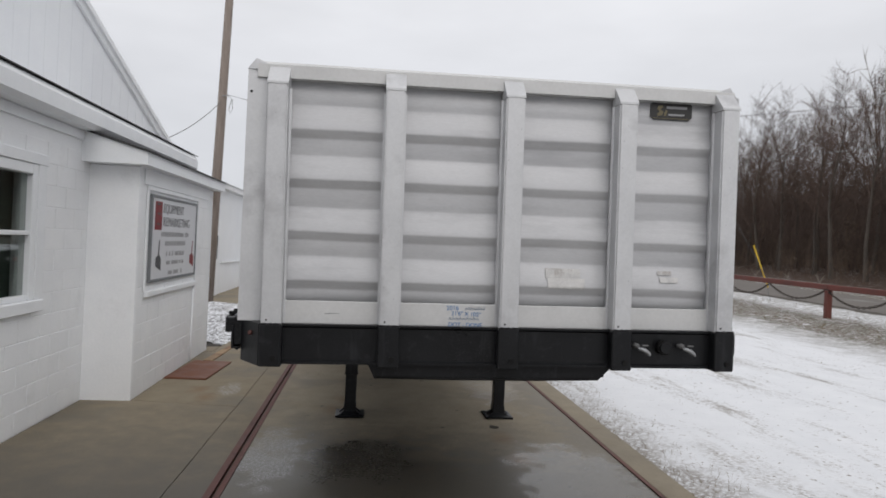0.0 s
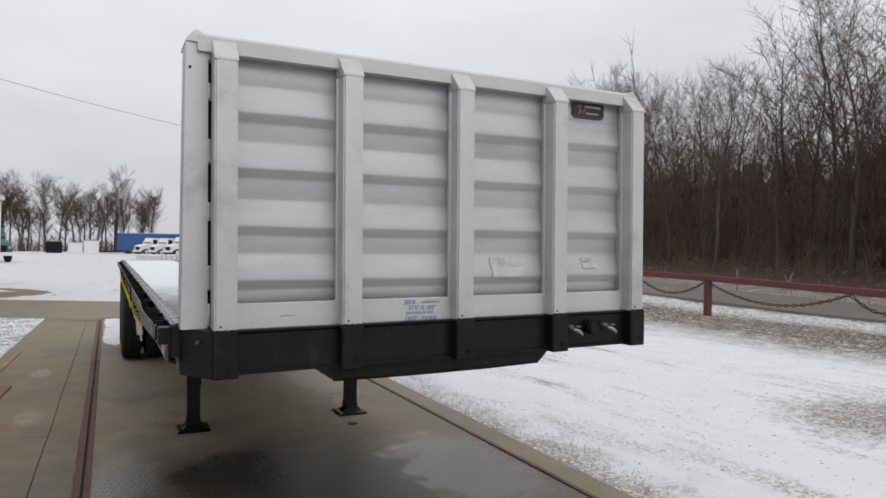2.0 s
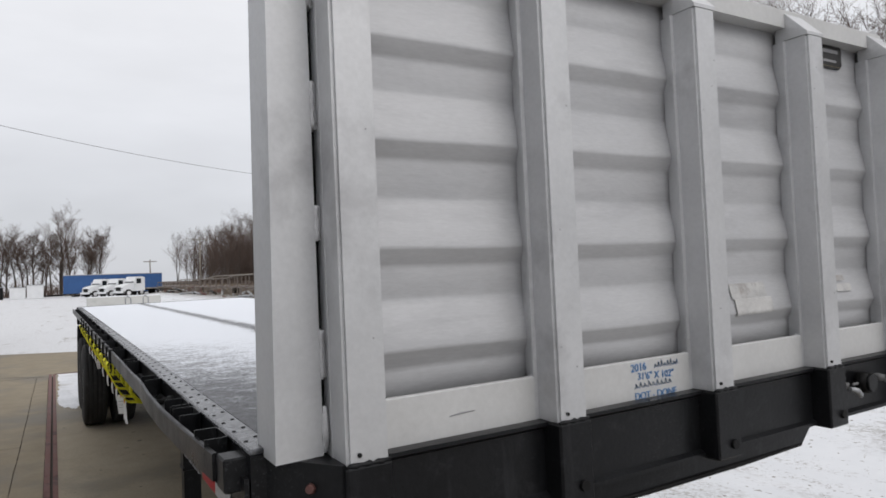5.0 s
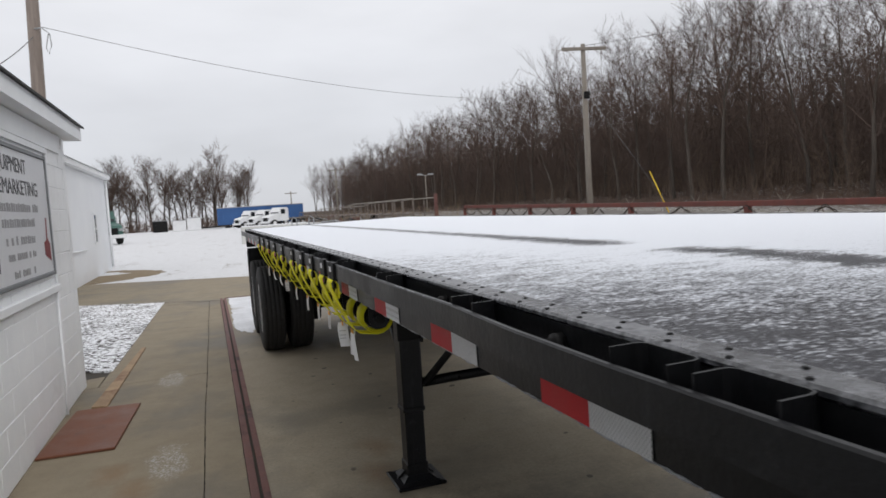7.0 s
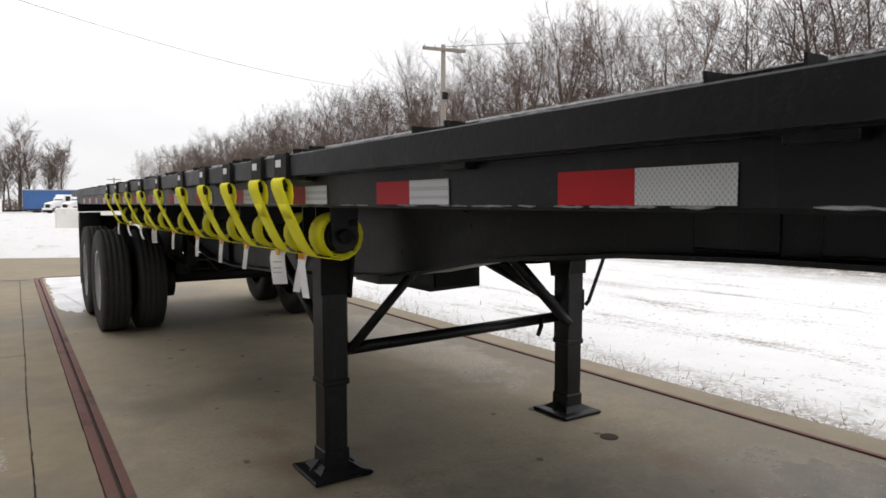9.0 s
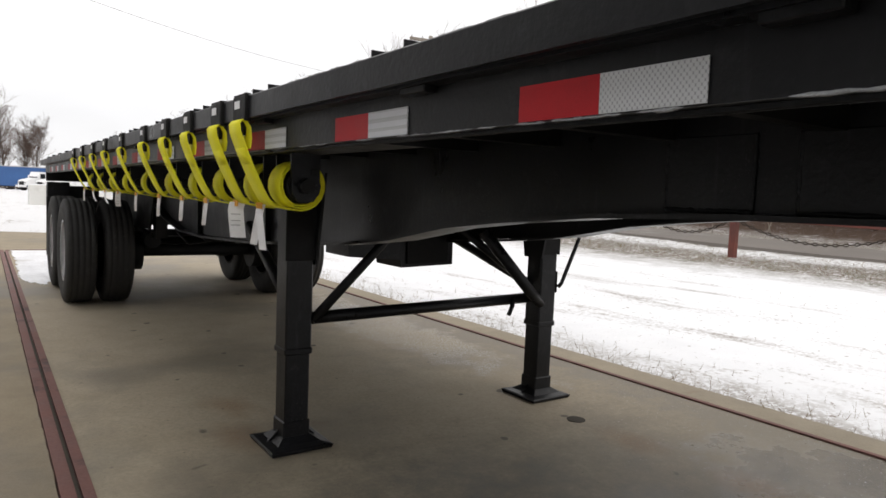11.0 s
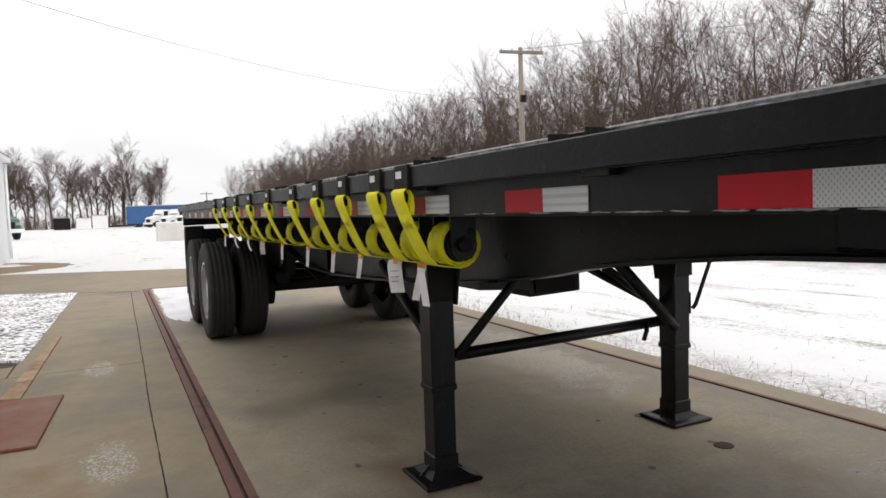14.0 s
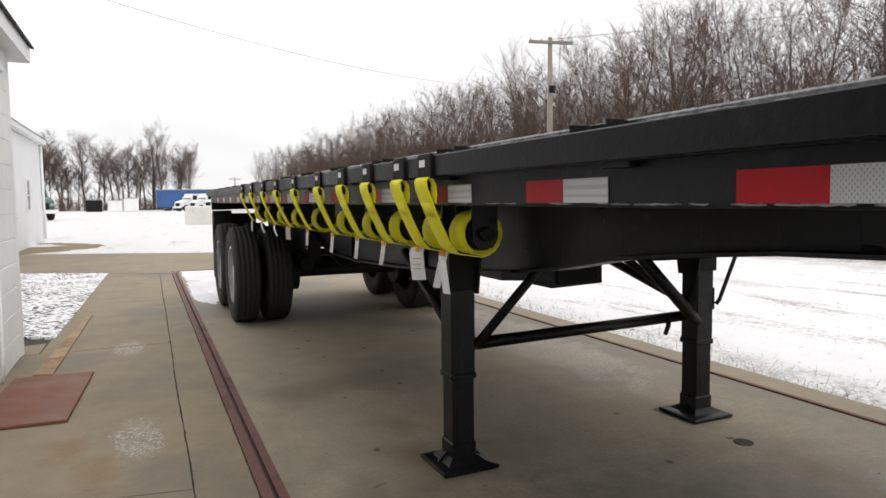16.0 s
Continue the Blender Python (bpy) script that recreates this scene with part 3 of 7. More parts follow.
slab = solid("pavement_slab", P([(edge_line(-6, 0.0525), -6), (SLAB_R, -6), (SLAB_R, SLAB_END), (edge_line(SLAB_END, 0.0525), SLAB_END)], "z", -0.2, 0.0), SLAB, "damp stained tan concrete weighing slab", "pavement", kind="structure")
solid("trim_rail", skew_strip(-0.06, -0.0105, -0.1, 0.012), RUST, "rusty red steel edge rail set in concrete", "rail", kind="structure")
solid("pavement_joint", skew_strip(-0.01, 0.0095, -0.15, -0.012), EARTH, "dark dirt packed between the rails", "joint", kind="structure")
solid("trim_rail", skew_strip(0.01, 0.052, -0.1, 0.008), RUST, "rusty red steel edge rail set in concrete", "rail", kind="structure")
solid("trim_rail", P([(SLAB_R + 0.003, -0.1), (SLAB_R + 0.035, -0.1), (SLAB_R + 0.035, 0.01), (SLAB_R + 0.003, 0.01)], "y", -6, SLAB_END), RUST, "rusty red steel edge rail set in concrete", "rail", kind="structure")
solid("trim_rail", P([(SLAB_L, -0.1), (SLAB_R, -0.1), (SLAB_R, 0.008), (SLAB_L, 0.008)], "y", SLAB_END + 0.003, SLAB_END + 0.06), RUST, "rusty red steel edge rail set in concrete", "rail", kind="structure")
solid("kerb", B((SLAB_R + 0.04, -6, -0.2), (SLAB_R + 0.3, SLAB_END, 0.004), 0.01), KERB, "worn tan concrete edge strip", "kerb", kind="structure")

# the walk by the building, in poured panels with open joints
walk_thing = solid("pavement_walk", P([(-2.95, -6), (edge_line(-6, -0.062), -6), (edge_line(17, -0.062), 17.0), (-2.95, 17.0)], "z", -0.25, -0.02), EARTH, "dark joints of the concrete walk", "pavement", kind="structure")
JOINTS = [-6.0, -2.6, 0.9, 4.3, 7.17, 10.6, 13.9, 17.0]


def ragged_panel(left, right, y0, y1, top):
    """A poured panel whose long edges wander a little; left and right give x for a y."""
    n = max(2, int((y1 - y0) / 0.06))
    ys = [y0 + (y1 - y0) * i / n for i in range(n + 1)]
    lo = [(left(y) + 0.004 * noise.noise((y * 4, 1, 0)) + 0.004 * noise.noise((y * 17, 1, 3)), y) for y in ys]
    hi = [(right(y) + 0.005 * noise.noise((y * 4, 7, 0)) + 0.004 * noise.noise((y * 17, 7, 3)), y) for y in reversed(ys)]
    return P(lo + hi, "z", -0.15, top)


def joint_x(y):
    return -1.302 + 0.0092 * y + 0.012 * noise.noise((y * 0.6, 2, 0))


def walk_left(y):
    return -2.88 if y < 10.6 else -2.22 + 0.032 * (y - 11.3)


def cross_skew(bm):
    """The cross joint by the sign runs a little askew."""
    for v in bm.verts:
        v.co.y -= 0.17 * (v.co.x + 1.2) * max(0.0, 1 - abs(v.co.y - 7.19) / 2)
    return bm


for y0, y1 in zip(JOINTS, JOINTS[1:]):
    part("panel", cross_skew(ragged_panel(walk_left if y0 > 10 else (lambda y: -2.88), lambda y: joint_x(y) - 0.004, y0 + 0.006, y1 - 0.006, -0.004 - 0.003 * random.random())), WALK, walk_thing)
for y0, y1 in ((-6.0, 3.1), (3.1, 17.0)):
    part("panel", ragged_panel(lambda y: joint_x(y) + 0.004, lambda y: edge_line(y, -0.064), y0 + 0.005, y1 - 0.005, -0.003), WALK, walk_thing)
part("panel", P([(-2.1, 17.012), (-1.11, 17.012), (-1.1, 17.05), (-1.98, 17.56)], "z", -0.15, -0.005), WALK, walk_thing)
part("panel", P([(-2.9, 10.612), (-2.25, 10.612), (-2.25, 11.1), (-2.9, 10.9)], "z", -0.15, -0.006), WALK, walk_thing)
part("board", P([(-2.19, 9.78), (-2.055, 9.74), (-1.958, 12.55), (-2.0, 12.58)], "z", -0.05, 0.009), STAINED, walk_thing, "rust-stained pale timber edging")

solid("pavement_snow_bed", P([(-7, 11.7), (-2.5, 11.5), (-2.2, 11.32), (-2.0, 17.55), (-3.7, 18.45), (-7, 20.0)], "z", -0.1, 0.003), GRAVEL_SNOW, "snow-dusted dark gravel bed", "gravel bed", kind="structure")
solid("road_crossing", P([(-14, 24.0), (-3.7, 18.48), (-2.0, 17.57), (-1.1, 17.06), (-0.87, 16.92), (4, 16.92), (4.5, 19.9), (0.32, 21.67), (-4.06, 23.65), (-14, 28.4)], "z", -0.15, -0.002), WALK, "tan concrete drive crossing the yard", "drive", kind="structure")
solid("ground_turf_strip", P([(-4.42, 23.82)] + [(-4.42 + 1.9 * math.sin(math.pi * k / 24) ** 0.7 + 0.35 * noise.noise((k * 0.9, 3, 1)), 23.7 + 5.2 * k / 24 + 0.25 * noise.noise((k * 1.1, 9, 1))) for k in range(25)] + [(-4.42, 28.9)], "z", -0.1, 0.0), DRY_GRASS, "dead brown turf beside the far building", "grass", kind="structure")
def end_snow():
    rng = random.Random(12)
    rim = [(edge_line(y, 0.075) + rng.uniform(0, 0.05), y) for y in (17.1, 16.2, 15.3, 14.5, 13.8, 13.3)]
    inner = [(-0.72, 12.95), (-0.6, 12.75), (-0.5, 13.1), (-0.42, 13.7), (-0.2, 14.3), (0.1, 14.9), (0.5, 15.6), (1.0, 16.1), (1.6, 16.4), (2.2, 16.6), (2.2, 17.1)]
    rag = []
    for p, q in zip(rim + inner, (rim + inner)[1:]):
        for k in range(6):
            t = k / 6
            rag.append((p[0] + (q[0] - p[0]) * t + rng.uniform(-0.025, 0.025), p[1] + (q[1] - p[1]) * t + rng.uniform(-0.06, 0.06)))
    return P([(max(x, edge_line(y, 0.06)), min(y, 17.15)) for x, y in rag], "z", -0.05, 0.005)


solid("pavement_end_snow", end_snow(), END_SNOW, "thin wet snow left on the slab end", "snow", kind="structure")
def road():
    bm = bmesh.new()
    rows = []
    for y in (-60, 0, 13, 20, 27, 34, 43, 60, 120, 260):
        z = 0.07 + min(0.6, max(0.0, (y - 13) * 0.02))
        rows.append([bm.verts.new((x, y, z + dz)) for x, dz in ((17.5, -0.3), (17.6, 0.0), (20.0, 0.06), (23.0, 0.0), (23.1, -0.3))])
    for a, c in zip(rows, rows[1:]):
        for k in range(4):
            bm.faces.new((a[k], a[k + 1], c[k + 1], c[k]))
    return bm


solid("road_asphalt", road(), ASPHALT, "pale worn asphalt road beyond the fence", "road", kind="structure")
plate = solid("steel_plate", B((-0.26, -0.6, -0.006), (0.26, 0.6, 0.014), 0.004), RUST_PLATE, "flat rusty brown steel plate lying by the doorway wall", "plate")
plate.matrix_basis = Matrix.Translation((-2.07, 9.08, 0.002)) @ Matrix.Rotation(radians(-3.4), 4, "Z")


# ---- white block building with its sign bay ----
WALL_X, BAY_X, BAY0, BAY1 = -2.88, -2.37, 7.34, 10.58


def block_wall(name, x, y0, y1, z1, hole, label):
    """Painted blocks, each its own piece, in front of a plain core; faces east."""
    core = bmesh.new()
    if hole:
        h0, h1, k0, k1 = hole
        for a, b, c, d in ((y0, h0, 0, z1), (h1, y1, 0, z1), (h0, h1, 0, k0), (h0, h1, k1, z1)):
            box(core, (x - 0.25, a, c - 0.1 if c == 0 else c), (x - 0.006, b, d))
    else:
        box(core, (x - 0.25, y0, -0.1), (x - 0.006, y1, z1))
    wall = solid(name, core, WHITE_BLOCK, label, "wall", kind="structure")
    return wall


def lay_blocks(wall, x, y0, y1, z1, hole, start):
    full_me = {}
    for row in range(int(z1 / 0.2)):
        z = row * 0.2
        y = start - (0.2 if row % 2 else 0.0)
        while y < y1:
            a, b = max(y, y0), min(y + 0.4, y1)
            y += 0.4
            pieces = [(a, b)]
            if hole and z + 0.2 > hole[2] and z < hole[3]:
                pieces = [(a, min(b, hole[0])), (max(a, hole[1]), b)]
            for p, q in pieces:
                if q - p < 0.04:
                    continue
                key = round(q - p, 3)
                if key not in full_me:
                    full_me[key] = mesh_of("block", B((-0.012, 0.0025, 0.002), (0.0, key - 0.0025, 0.198), 0.004), WHITE_BLOCK)
                ob = new("block", full_me[key])
                ob.parent = wall
                ob.location = (x + random.uniform(-0.001, 0.001), p, z)


HOLE = (4.72, 6.2, 1.13, 2.36)
main_wall = block_wall("wall_east", WALL_X, -6, BAY0 + 0.1, 2.95, HOLE, "white painted concrete block wall")
bay_wall = block_wall("wall_bay", BAY_X, BAY0 + 0.03, BAY1, 2.505, None, "white painted block wall of the sign bay")
solid("wall_bay_front", B((WALL_X - 0.1, BAY0, -0.1), (BAY_X - 0.002, BAY0 + 0.028, 2.505), 0.003), WHITE_BLOCK, "white painted end wall of the sign bay", "wall", kind="structure")
solid("wall_bay_back", B((WALL_X - 0.1, BAY1 + 0.002, -0.1), (BAY_X, BAY1 + 0.15, 2.505), 0.004), WHITE_BLOCK, "white painted back wall of the sign bay", "wall", kind="structure")
solid("wall_rear", B((-4.39, 10.75, -0.1), (WALL_X - 0.02, 10.9, 2.95)), WHITE_SIDING, "white rear wall of the block building", "wall", kind="structure")
solid("wall_north_stub", B((WALL_X - 0.25, BAY1 - 0.3, -0.1), (WALL_X - 0.02, 10.749, 2.95)), WHITE_BLOCK, "white painted wall behind the sign bay", "wall", kind="structure")
solid("wall_south", B((-4.39, -6.2, -0.1), (WALL_X, -6.02, 2.95)), WHITE_SIDING, "white outer wall", "wall", kind="structure")
# the tall metal-clad shed behind, whose gable stands over the block building's lean-to roof
G0, G1, GX = -8.0, 17.2, -4.4
RIDGE_Y = (G0 + G1) / 2


def rake_z(y):
    return 5.30 - 0.323 * (RIDGE_Y + abs(y - RIDGE_Y) - 10.64)


gable = solid("wall_gable", P([(G0, -0.1), (G1, -0.1), (G1, rake_z(G1) - 0.1), (RIDGE_Y, rake_z(RIDGE_Y) - 0.1), (G0, rake_z(G0) - 0.1)], "x", GX - 0.12, GX), WHITE_SIDING, "white metal-clad gable wall above the eaves", "wall", kind="structure")
for i in range(62):
    y = G0 + 0.3 + i * 0.4
    part("seam", B((GX + 0.001, y, 3.4 if y < 10.5 else 0.05), (GX + 0.004, y + 0.012, rake_z(y) - 0.14)), WHITE_SIDING, gable)
for y in (G0, G1 - 0.12):
    solid("wall_shed_end", B((-14, y, -0.1), (GX - 0.121, y + 0.12, rake_z(G1) - 0.1)), WHITE_SIDING, "white metal-clad shed wall", "wall", kind="structure")
solid("wall_shed_back", P([(G0, -0.1), (G1, -0.1), (G1, rake_z(G1) - 0.1), (RIDGE_Y, rake_z(RIDGE_Y) - 0.1), (G0, rake_z(G0) - 0.1)], "x", -14.12, -14.001), WHITE_SIDING, "white metal-clad shed wall", "wall", kind="structure")
solid("roof_main", P([(G1 + 0.12, rake_z(G1 + 0.12) - 0.09), (RIDGE_Y, rake_z(RIDGE_Y) - 0.09), (G0 - 0.12, rake_z(G0 - 0.12) - 0.09), (G0 - 0.12, rake_z(G0 - 0.12)), (RIDGE_Y, rake_z(RIDGE_Y)), (G1 + 0.12, rake_z(G1 + 0.12))], "x", -14.2, GX + 0.09), WHITE_TRIM, "white metal roof with pale rake trim", "roof", kind="structure")
solid("trim_rake", P([(G1, rake_z(G1) - 0.2), (RIDGE_Y, rake_z(RIDGE_Y) - 0.2), (RIDGE_Y, rake_z(RIDGE_Y) - 0.094), (G1, rake_z(G1) - 0.094)], "x", GX + 0.005, GX + 0.05), WHITE_TRIM, "white rake board under the roof edge", "trim", kind="structure")
solid("roof_lean_to", P([(GX + 0.005, 3.47), (-3.004, 3.14), (-3.004, 3.165), (GX + 0.005, 3.5)], "y", -6, 10.95), WHITE_TRIM, "white metal lean-to roof", "roof", kind="structure")
solid("trim_eave", P([(-3.0, 2.82), (-2.74, 2.82), (-2.68, 2.86), (-2.68, 2.99), (-2.72, 3.05), (-3.0, 3.13)], "y", -6, 10.95), WHITE_TRIM, "white boxed eave along the block wall", "eave", kind="structure")
solid("trim_frieze", B((-2.888, -6, 2.72), (-2.86, BAY0 - 0.02, 2.815), 0.004), WHITE_TRIM, "white frieze board under the eave", "trim", kind="structure")
solid("roof_edge_main", P([(-3.0, 3.134), (-2.69, 3.056), (-2.69, 3.066), (-3.0, 3.146)], "y", -6, 10.99), SHINGLE, "dark drip edge of the roof", "roof edge", kind="structure")
# bay roof: low slope with a boxed eave all round
bay_roof = solid("roof_bay", P([(-3.0, 2.51), (-2.23, 2.51), (-2.23, 2.64), (-3.0, 2.86)], "y", BAY0 - 0.22, BAY1 + 0.34), WHITE_TRIM, "white boxed eave of the sign bay", "roof", kind="structure")
part("shingles", P([(-3.0, 2.864), (-2.2, 2.636), (-2.2, 2.654), (-3.0, 2.884)], "y", BAY0 - 0.25, BAY1 + 0.37), SHINGLE, bay_roof, "dark shingle edge")
part("panel", B((BAY_X + 0.003, BAY0 + 0.12, 2.33), (BAY_X + 0.02, BAY1 - 0.2, 2.5), 0.003), WHITE_TRIM, bay_roof, "white board above the sign")
solid("trim_sill", B((BAY_X + 0.003, 7.6, 1.085), (BAY_X + 0.045, 9.76, 1.145), 0.005), WHITE_TRIM, "white sill ledge under the sign", "sill", kind="structure")
solid("trim_conduit", T([(BAY_X + 0.02, 9.68, 1.08), (BAY_X + 0.02, 9.68, 0.25), (BAY_X + 0.015, 9.66, 0.0)], 0.012, 8), WHITE_TRIM, "white painted conduit on the block wall", "conduit", kind="structure")
for lo, hi in ((7.56, 7.61), (9.75, 9.8)):
    solid("trim_bay_frame", B((BAY_X + 0.003, lo, 1.15), (BAY_X + 0.022, hi, 2.274), 0.004), WHITE_TRIM, "white board frame round the sign", "trim", kind="structure")
solid("trim_bay_frame", B((BAY_X + 0.003, 7.56, 2.275), (BAY_X + 0.025, 9.8, 2.325), 0.004), WHITE_TRIM, "white board frame round the sign", "trim", kind="structure")


def sash_window():
    w = tagged(new("window_1"), "white double-hung window with a dim green blind", "window", kind="structure")
    x0, (a, b, c, d) = WALL_X, HOLE
    for lo, hi in (((x0 - 0.12, a + 0.002, c + 0.03), (x0 + 0.02, a + 0.09, d)), ((x0 - 0.12, b - 0.09, c + 0.03), (x0 + 0.02, b - 0.002, d)), ((x0 - 0.12, a + 0.092, d - 0.09), (x0 + 0.02, b - 0.092, d - 0.002))):
        part("window_frame", B(lo, hi, 0.006), WHITE_TRIM, w)
    part("window_sill", B((x0 - 0.1, a - 0.12, c - 0.08), (x0 + 0.055, b + 0.12, c + 0.028), 0.008), WHITE_TRIM, w)
    part("casing", B((x0 + 0.003, a - 0.17, d + 0.003), (x0 + 0.03, b + 0.17, d + 0.1), 0.005), WHITE_TRIM, w)
    for lo, hi in ((a - 0.15, a - 0.002), (b + 0.002, b + 0.15)):
        part("casing", B((x0 + 0.003, lo, c + 0.03), (x0 + 0.026, hi, d + 0.002), 0.005), WHITE_TRIM, w)
    mid = 1.753
    part("meeting_rail", B((x0 - 0.06, a + 0.092, mid - 0.02), (x0 + 0.005, b - 0.092, mid + 0.02), 0.004), WHITE_TRIM, w)
    part("bottom_rail", B((x0 - 0.06, a + 0.092, c + 0.03), (x0 + 0.005, b - 0.092, c + 0.075), 0.004), WHITE_TRIM, w)
    part("mullion", B((x0 - 0.06, (a + b) / 2 - 0.03, c + 0.08), (x0 - 0.002, (a + b) / 2 + 0.03, d - 0.095), 0.004), WHITE_TRIM, w)
    for z0, z1 in ((c + 0.08, mid - 0.02), (mid + 0.02, d - 0.092)):
        g = part("pane", B((x0 - 0.035, a + 0.094, z0), (x0 - 0.03, b - 0.094, z1)), GLASS, w)
        g.visible_shadow = False
    part("blind", B((x0 - 0.2, a + 0.02, c), (x0 - 0.18, b - 0.02, d)), CURTAIN, w)


sash_window()


def wall_sign():
    """Printed panel on the bay: a red block, rows of dark bars where the print stands, two small crane drawings."""
    s = thing("wall_sign", (BAY_X, 8.6, 1.75), "white printed metal business sign in a dark frame", "sign")
    y0, y1, z0, z1, x = 7.71, 9.63, 1.27, 2.21, BAY_X + 0.006
    part("panel", B((x, y0, z0), (x + 0.02, y1, z1), 0.003), SIGN_WHITE, s)
    for lo, hi in (((x - 0.002, y0 - 0.03, z0 - 0.03), (x + 0.032, y0, z1 + 0.03)), ((x - 0.002, y1, z0 - 0.03), (x + 0.032, y1 + 0.03, z1 + 0.03)), ((x - 0.002, y0 + 0.001, z1), (x + 0.032, y1 - 0.001, z1 + 0.03)), ((x - 0.002, y0 + 0.001, z0 - 0.03), (x + 0.032, y1 - 0.001, z0))):
        part("frame", B(lo, hi, 0.003), SIGN_FRAME, s)
    f = x + 0.021
    part("emblem", B((f, y0 + 0.1, 1.84), (f + 0.002, y0 + 0.36, 2.17)), SIGN_RED, s, "dark red square emblem")
    for z, h in ((2.13, 0.02), (2.02, 0.02), (1.9, 0.02)):
        part("emblem_bar", B((f + 0.002, y0 + 0.17, z), (f + 0.003, y0 + 0.29, z + h)), SIGN_DARK, s)
    for text, z, width in (("EQUIPMENT", 2.05, 0.86), ("REMARKETING", 1.89, 1.16)):
        word = letters("writing", text, 0.155, Matrix.Translation((f + 0.001, y0 + 0.42, z)) @ Matrix.Rotation(radians(90), 4, "Z") @ Matrix.Rotation(radians(90), 4, "X"), SIGN_DARK, s, "bold dark capital letters")
        ys = [v.co.y for v in word.data.vertices]
        for v in word.data.vertices:
            v.co.y = y0 + 0.42 + (v.co.y - min(ys)) * width / (max(ys) - min(ys))
    rng = random.Random(4)
    # rows of print: bottom height, letter height, start, end, letter pitch
    for z, h, a, b, w in ((1.765, 0.072, 0.36, 1.56, 0.06), (1.655, 0.072, 0.52, 1.4, 0.06), (1.53, 0.072, 0.58, 1.34, 0.062), (1.425, 0.055, 0.6, 1.34, 0.055), (1.3, 0.06, 0.7, 1.3, 0.055)):
        y = y0 + a
        while y < y0 + b:
            if rng.random() > 0.13:
                bw = w * rng.uniform(0.62, 0.82)
                part("print_bar", B((f, y, z), (f + 0.0015, y + bw, z + h * rng.uniform(0.7, 0.86))), INK_GREY, s)
            y += w
    for a in (0.18, 1.66):
        part("drawing", P([(y0 + a, 1.42), (y0 + a + 0.2, 1.36), (y0 + a + 0.2, 1.5), (y0 + a + 0.12, 1.56), (y0 + a + 0.14, 1.72), (y0 + a + 0.11, 1.72), (y0 + a + 0.08, 1.54), (y0 + a, 1.52)], "x", f, f + 0.0015), SIGN_DARK if a < 1 else SIGN_RED, s)


wall_sign()

# ---- far white building ----
def far_building():
    b = thing("far_building", (-6, 25, 0), "low white building with a small dark window", "building")
    x, y0, y1, zt = -4.43, 19.9, 29.9, 3.4
    part("wall", B((x - 7, y0, -0.1), (x, y1, zt - 0.16), 0.01), WHITE_SIDING, b)
    r = part("roof", P([(x - 7.2, zt - 0.15), (x + 0.18, zt - 0.15), (x + 0.18, zt + 0.02), (x - 3.5, zt + 0.75), (x - 7.2, zt + 0.02)], "y", y0 - 0.2, y1 + 0.2), WHITE_TRIM, b, "white fascia and low roof")
    part("roof_edge", P([(x + 0.182, zt + 0.0), (x + 0.21, zt), (x - 3.5, zt + 0.8), (x - 3.5, zt + 0.76)], "y", y0 - 0.22, y1 + 0.22), SHINGLE, r)
    part("downspout", T([(x + 0.06, y1 - 0.1, zt - 0.2), (x + 0.06, y1 - 0.1, 0.1)], 0.045, 6), WHITE_TRIM, b)
    w = part("window", B((x + 0.003, 26.6, 1.1), (x + 0.02, 27.05, 1.95), 0.004), CAB_GLASS, b, "dark window pane")
    for lo, hi in (((26.5, 1.96), (27.15, 2.03)), ((26.5, 1.02), (27.15, 1.09)), ((26.5, 1.095), (26.59, 1.955)), ((27.06, 1.095), (27.15, 1.955)), ((26.6, 1.5), (27.05, 1.54))):
        part("frame", B((x + 0.003, lo[0], lo[1]), (x + 0.04, hi[0], hi[1])), WHITE_TRIM, w)
    d = part("door", B((x + 0.003, 20.1, 0.0), (x + 0.04, 20.75, 1.95), 0.006), WHITE_TRIM, b)
    part("door_light", B((x + 0.041, 20.2, 1.1), (x + 0.05, 20.6, 1.8)), CAB_GLASS, d)
    part("ledge", T([(x + 0.05, 21.2, 0.98), (x + 0.05, 24.6, 0.92)], 0.03, 6), WHITE_TRIM, b, "white pipe along the wall")


far_building()


# ---- the flatbed trailer ----
CX, YF, YR = 0.72, 3.06, 13.3
XL, XR = -0.56, 1.98
BL, BR = -0.517, 1.905
# the whole body leans slightly on its springs: the far side a little higher
RACK = Matrix.Translation((-0.36, 0, 1.416)) @ Matrix.Rotation(radians(-0.8), 4, "Y") @ Matrix.Translation((0.36, 0, -1.416))
GROUND_PARTS = ("landing_leg", "wheel", "axle", "cross_bar", "brake_drum", "brake_chamber", "mud_flap")
RIBS = (2.326, 2.09, 1.844, 1.612)
DECK_Z = 1.44
trailer = thing("flatbed_trailer", (CX, 8, 0), "black steel flatbed semi-trailer with a ribbed aluminium bulkhead and snowy deck", "trailer")


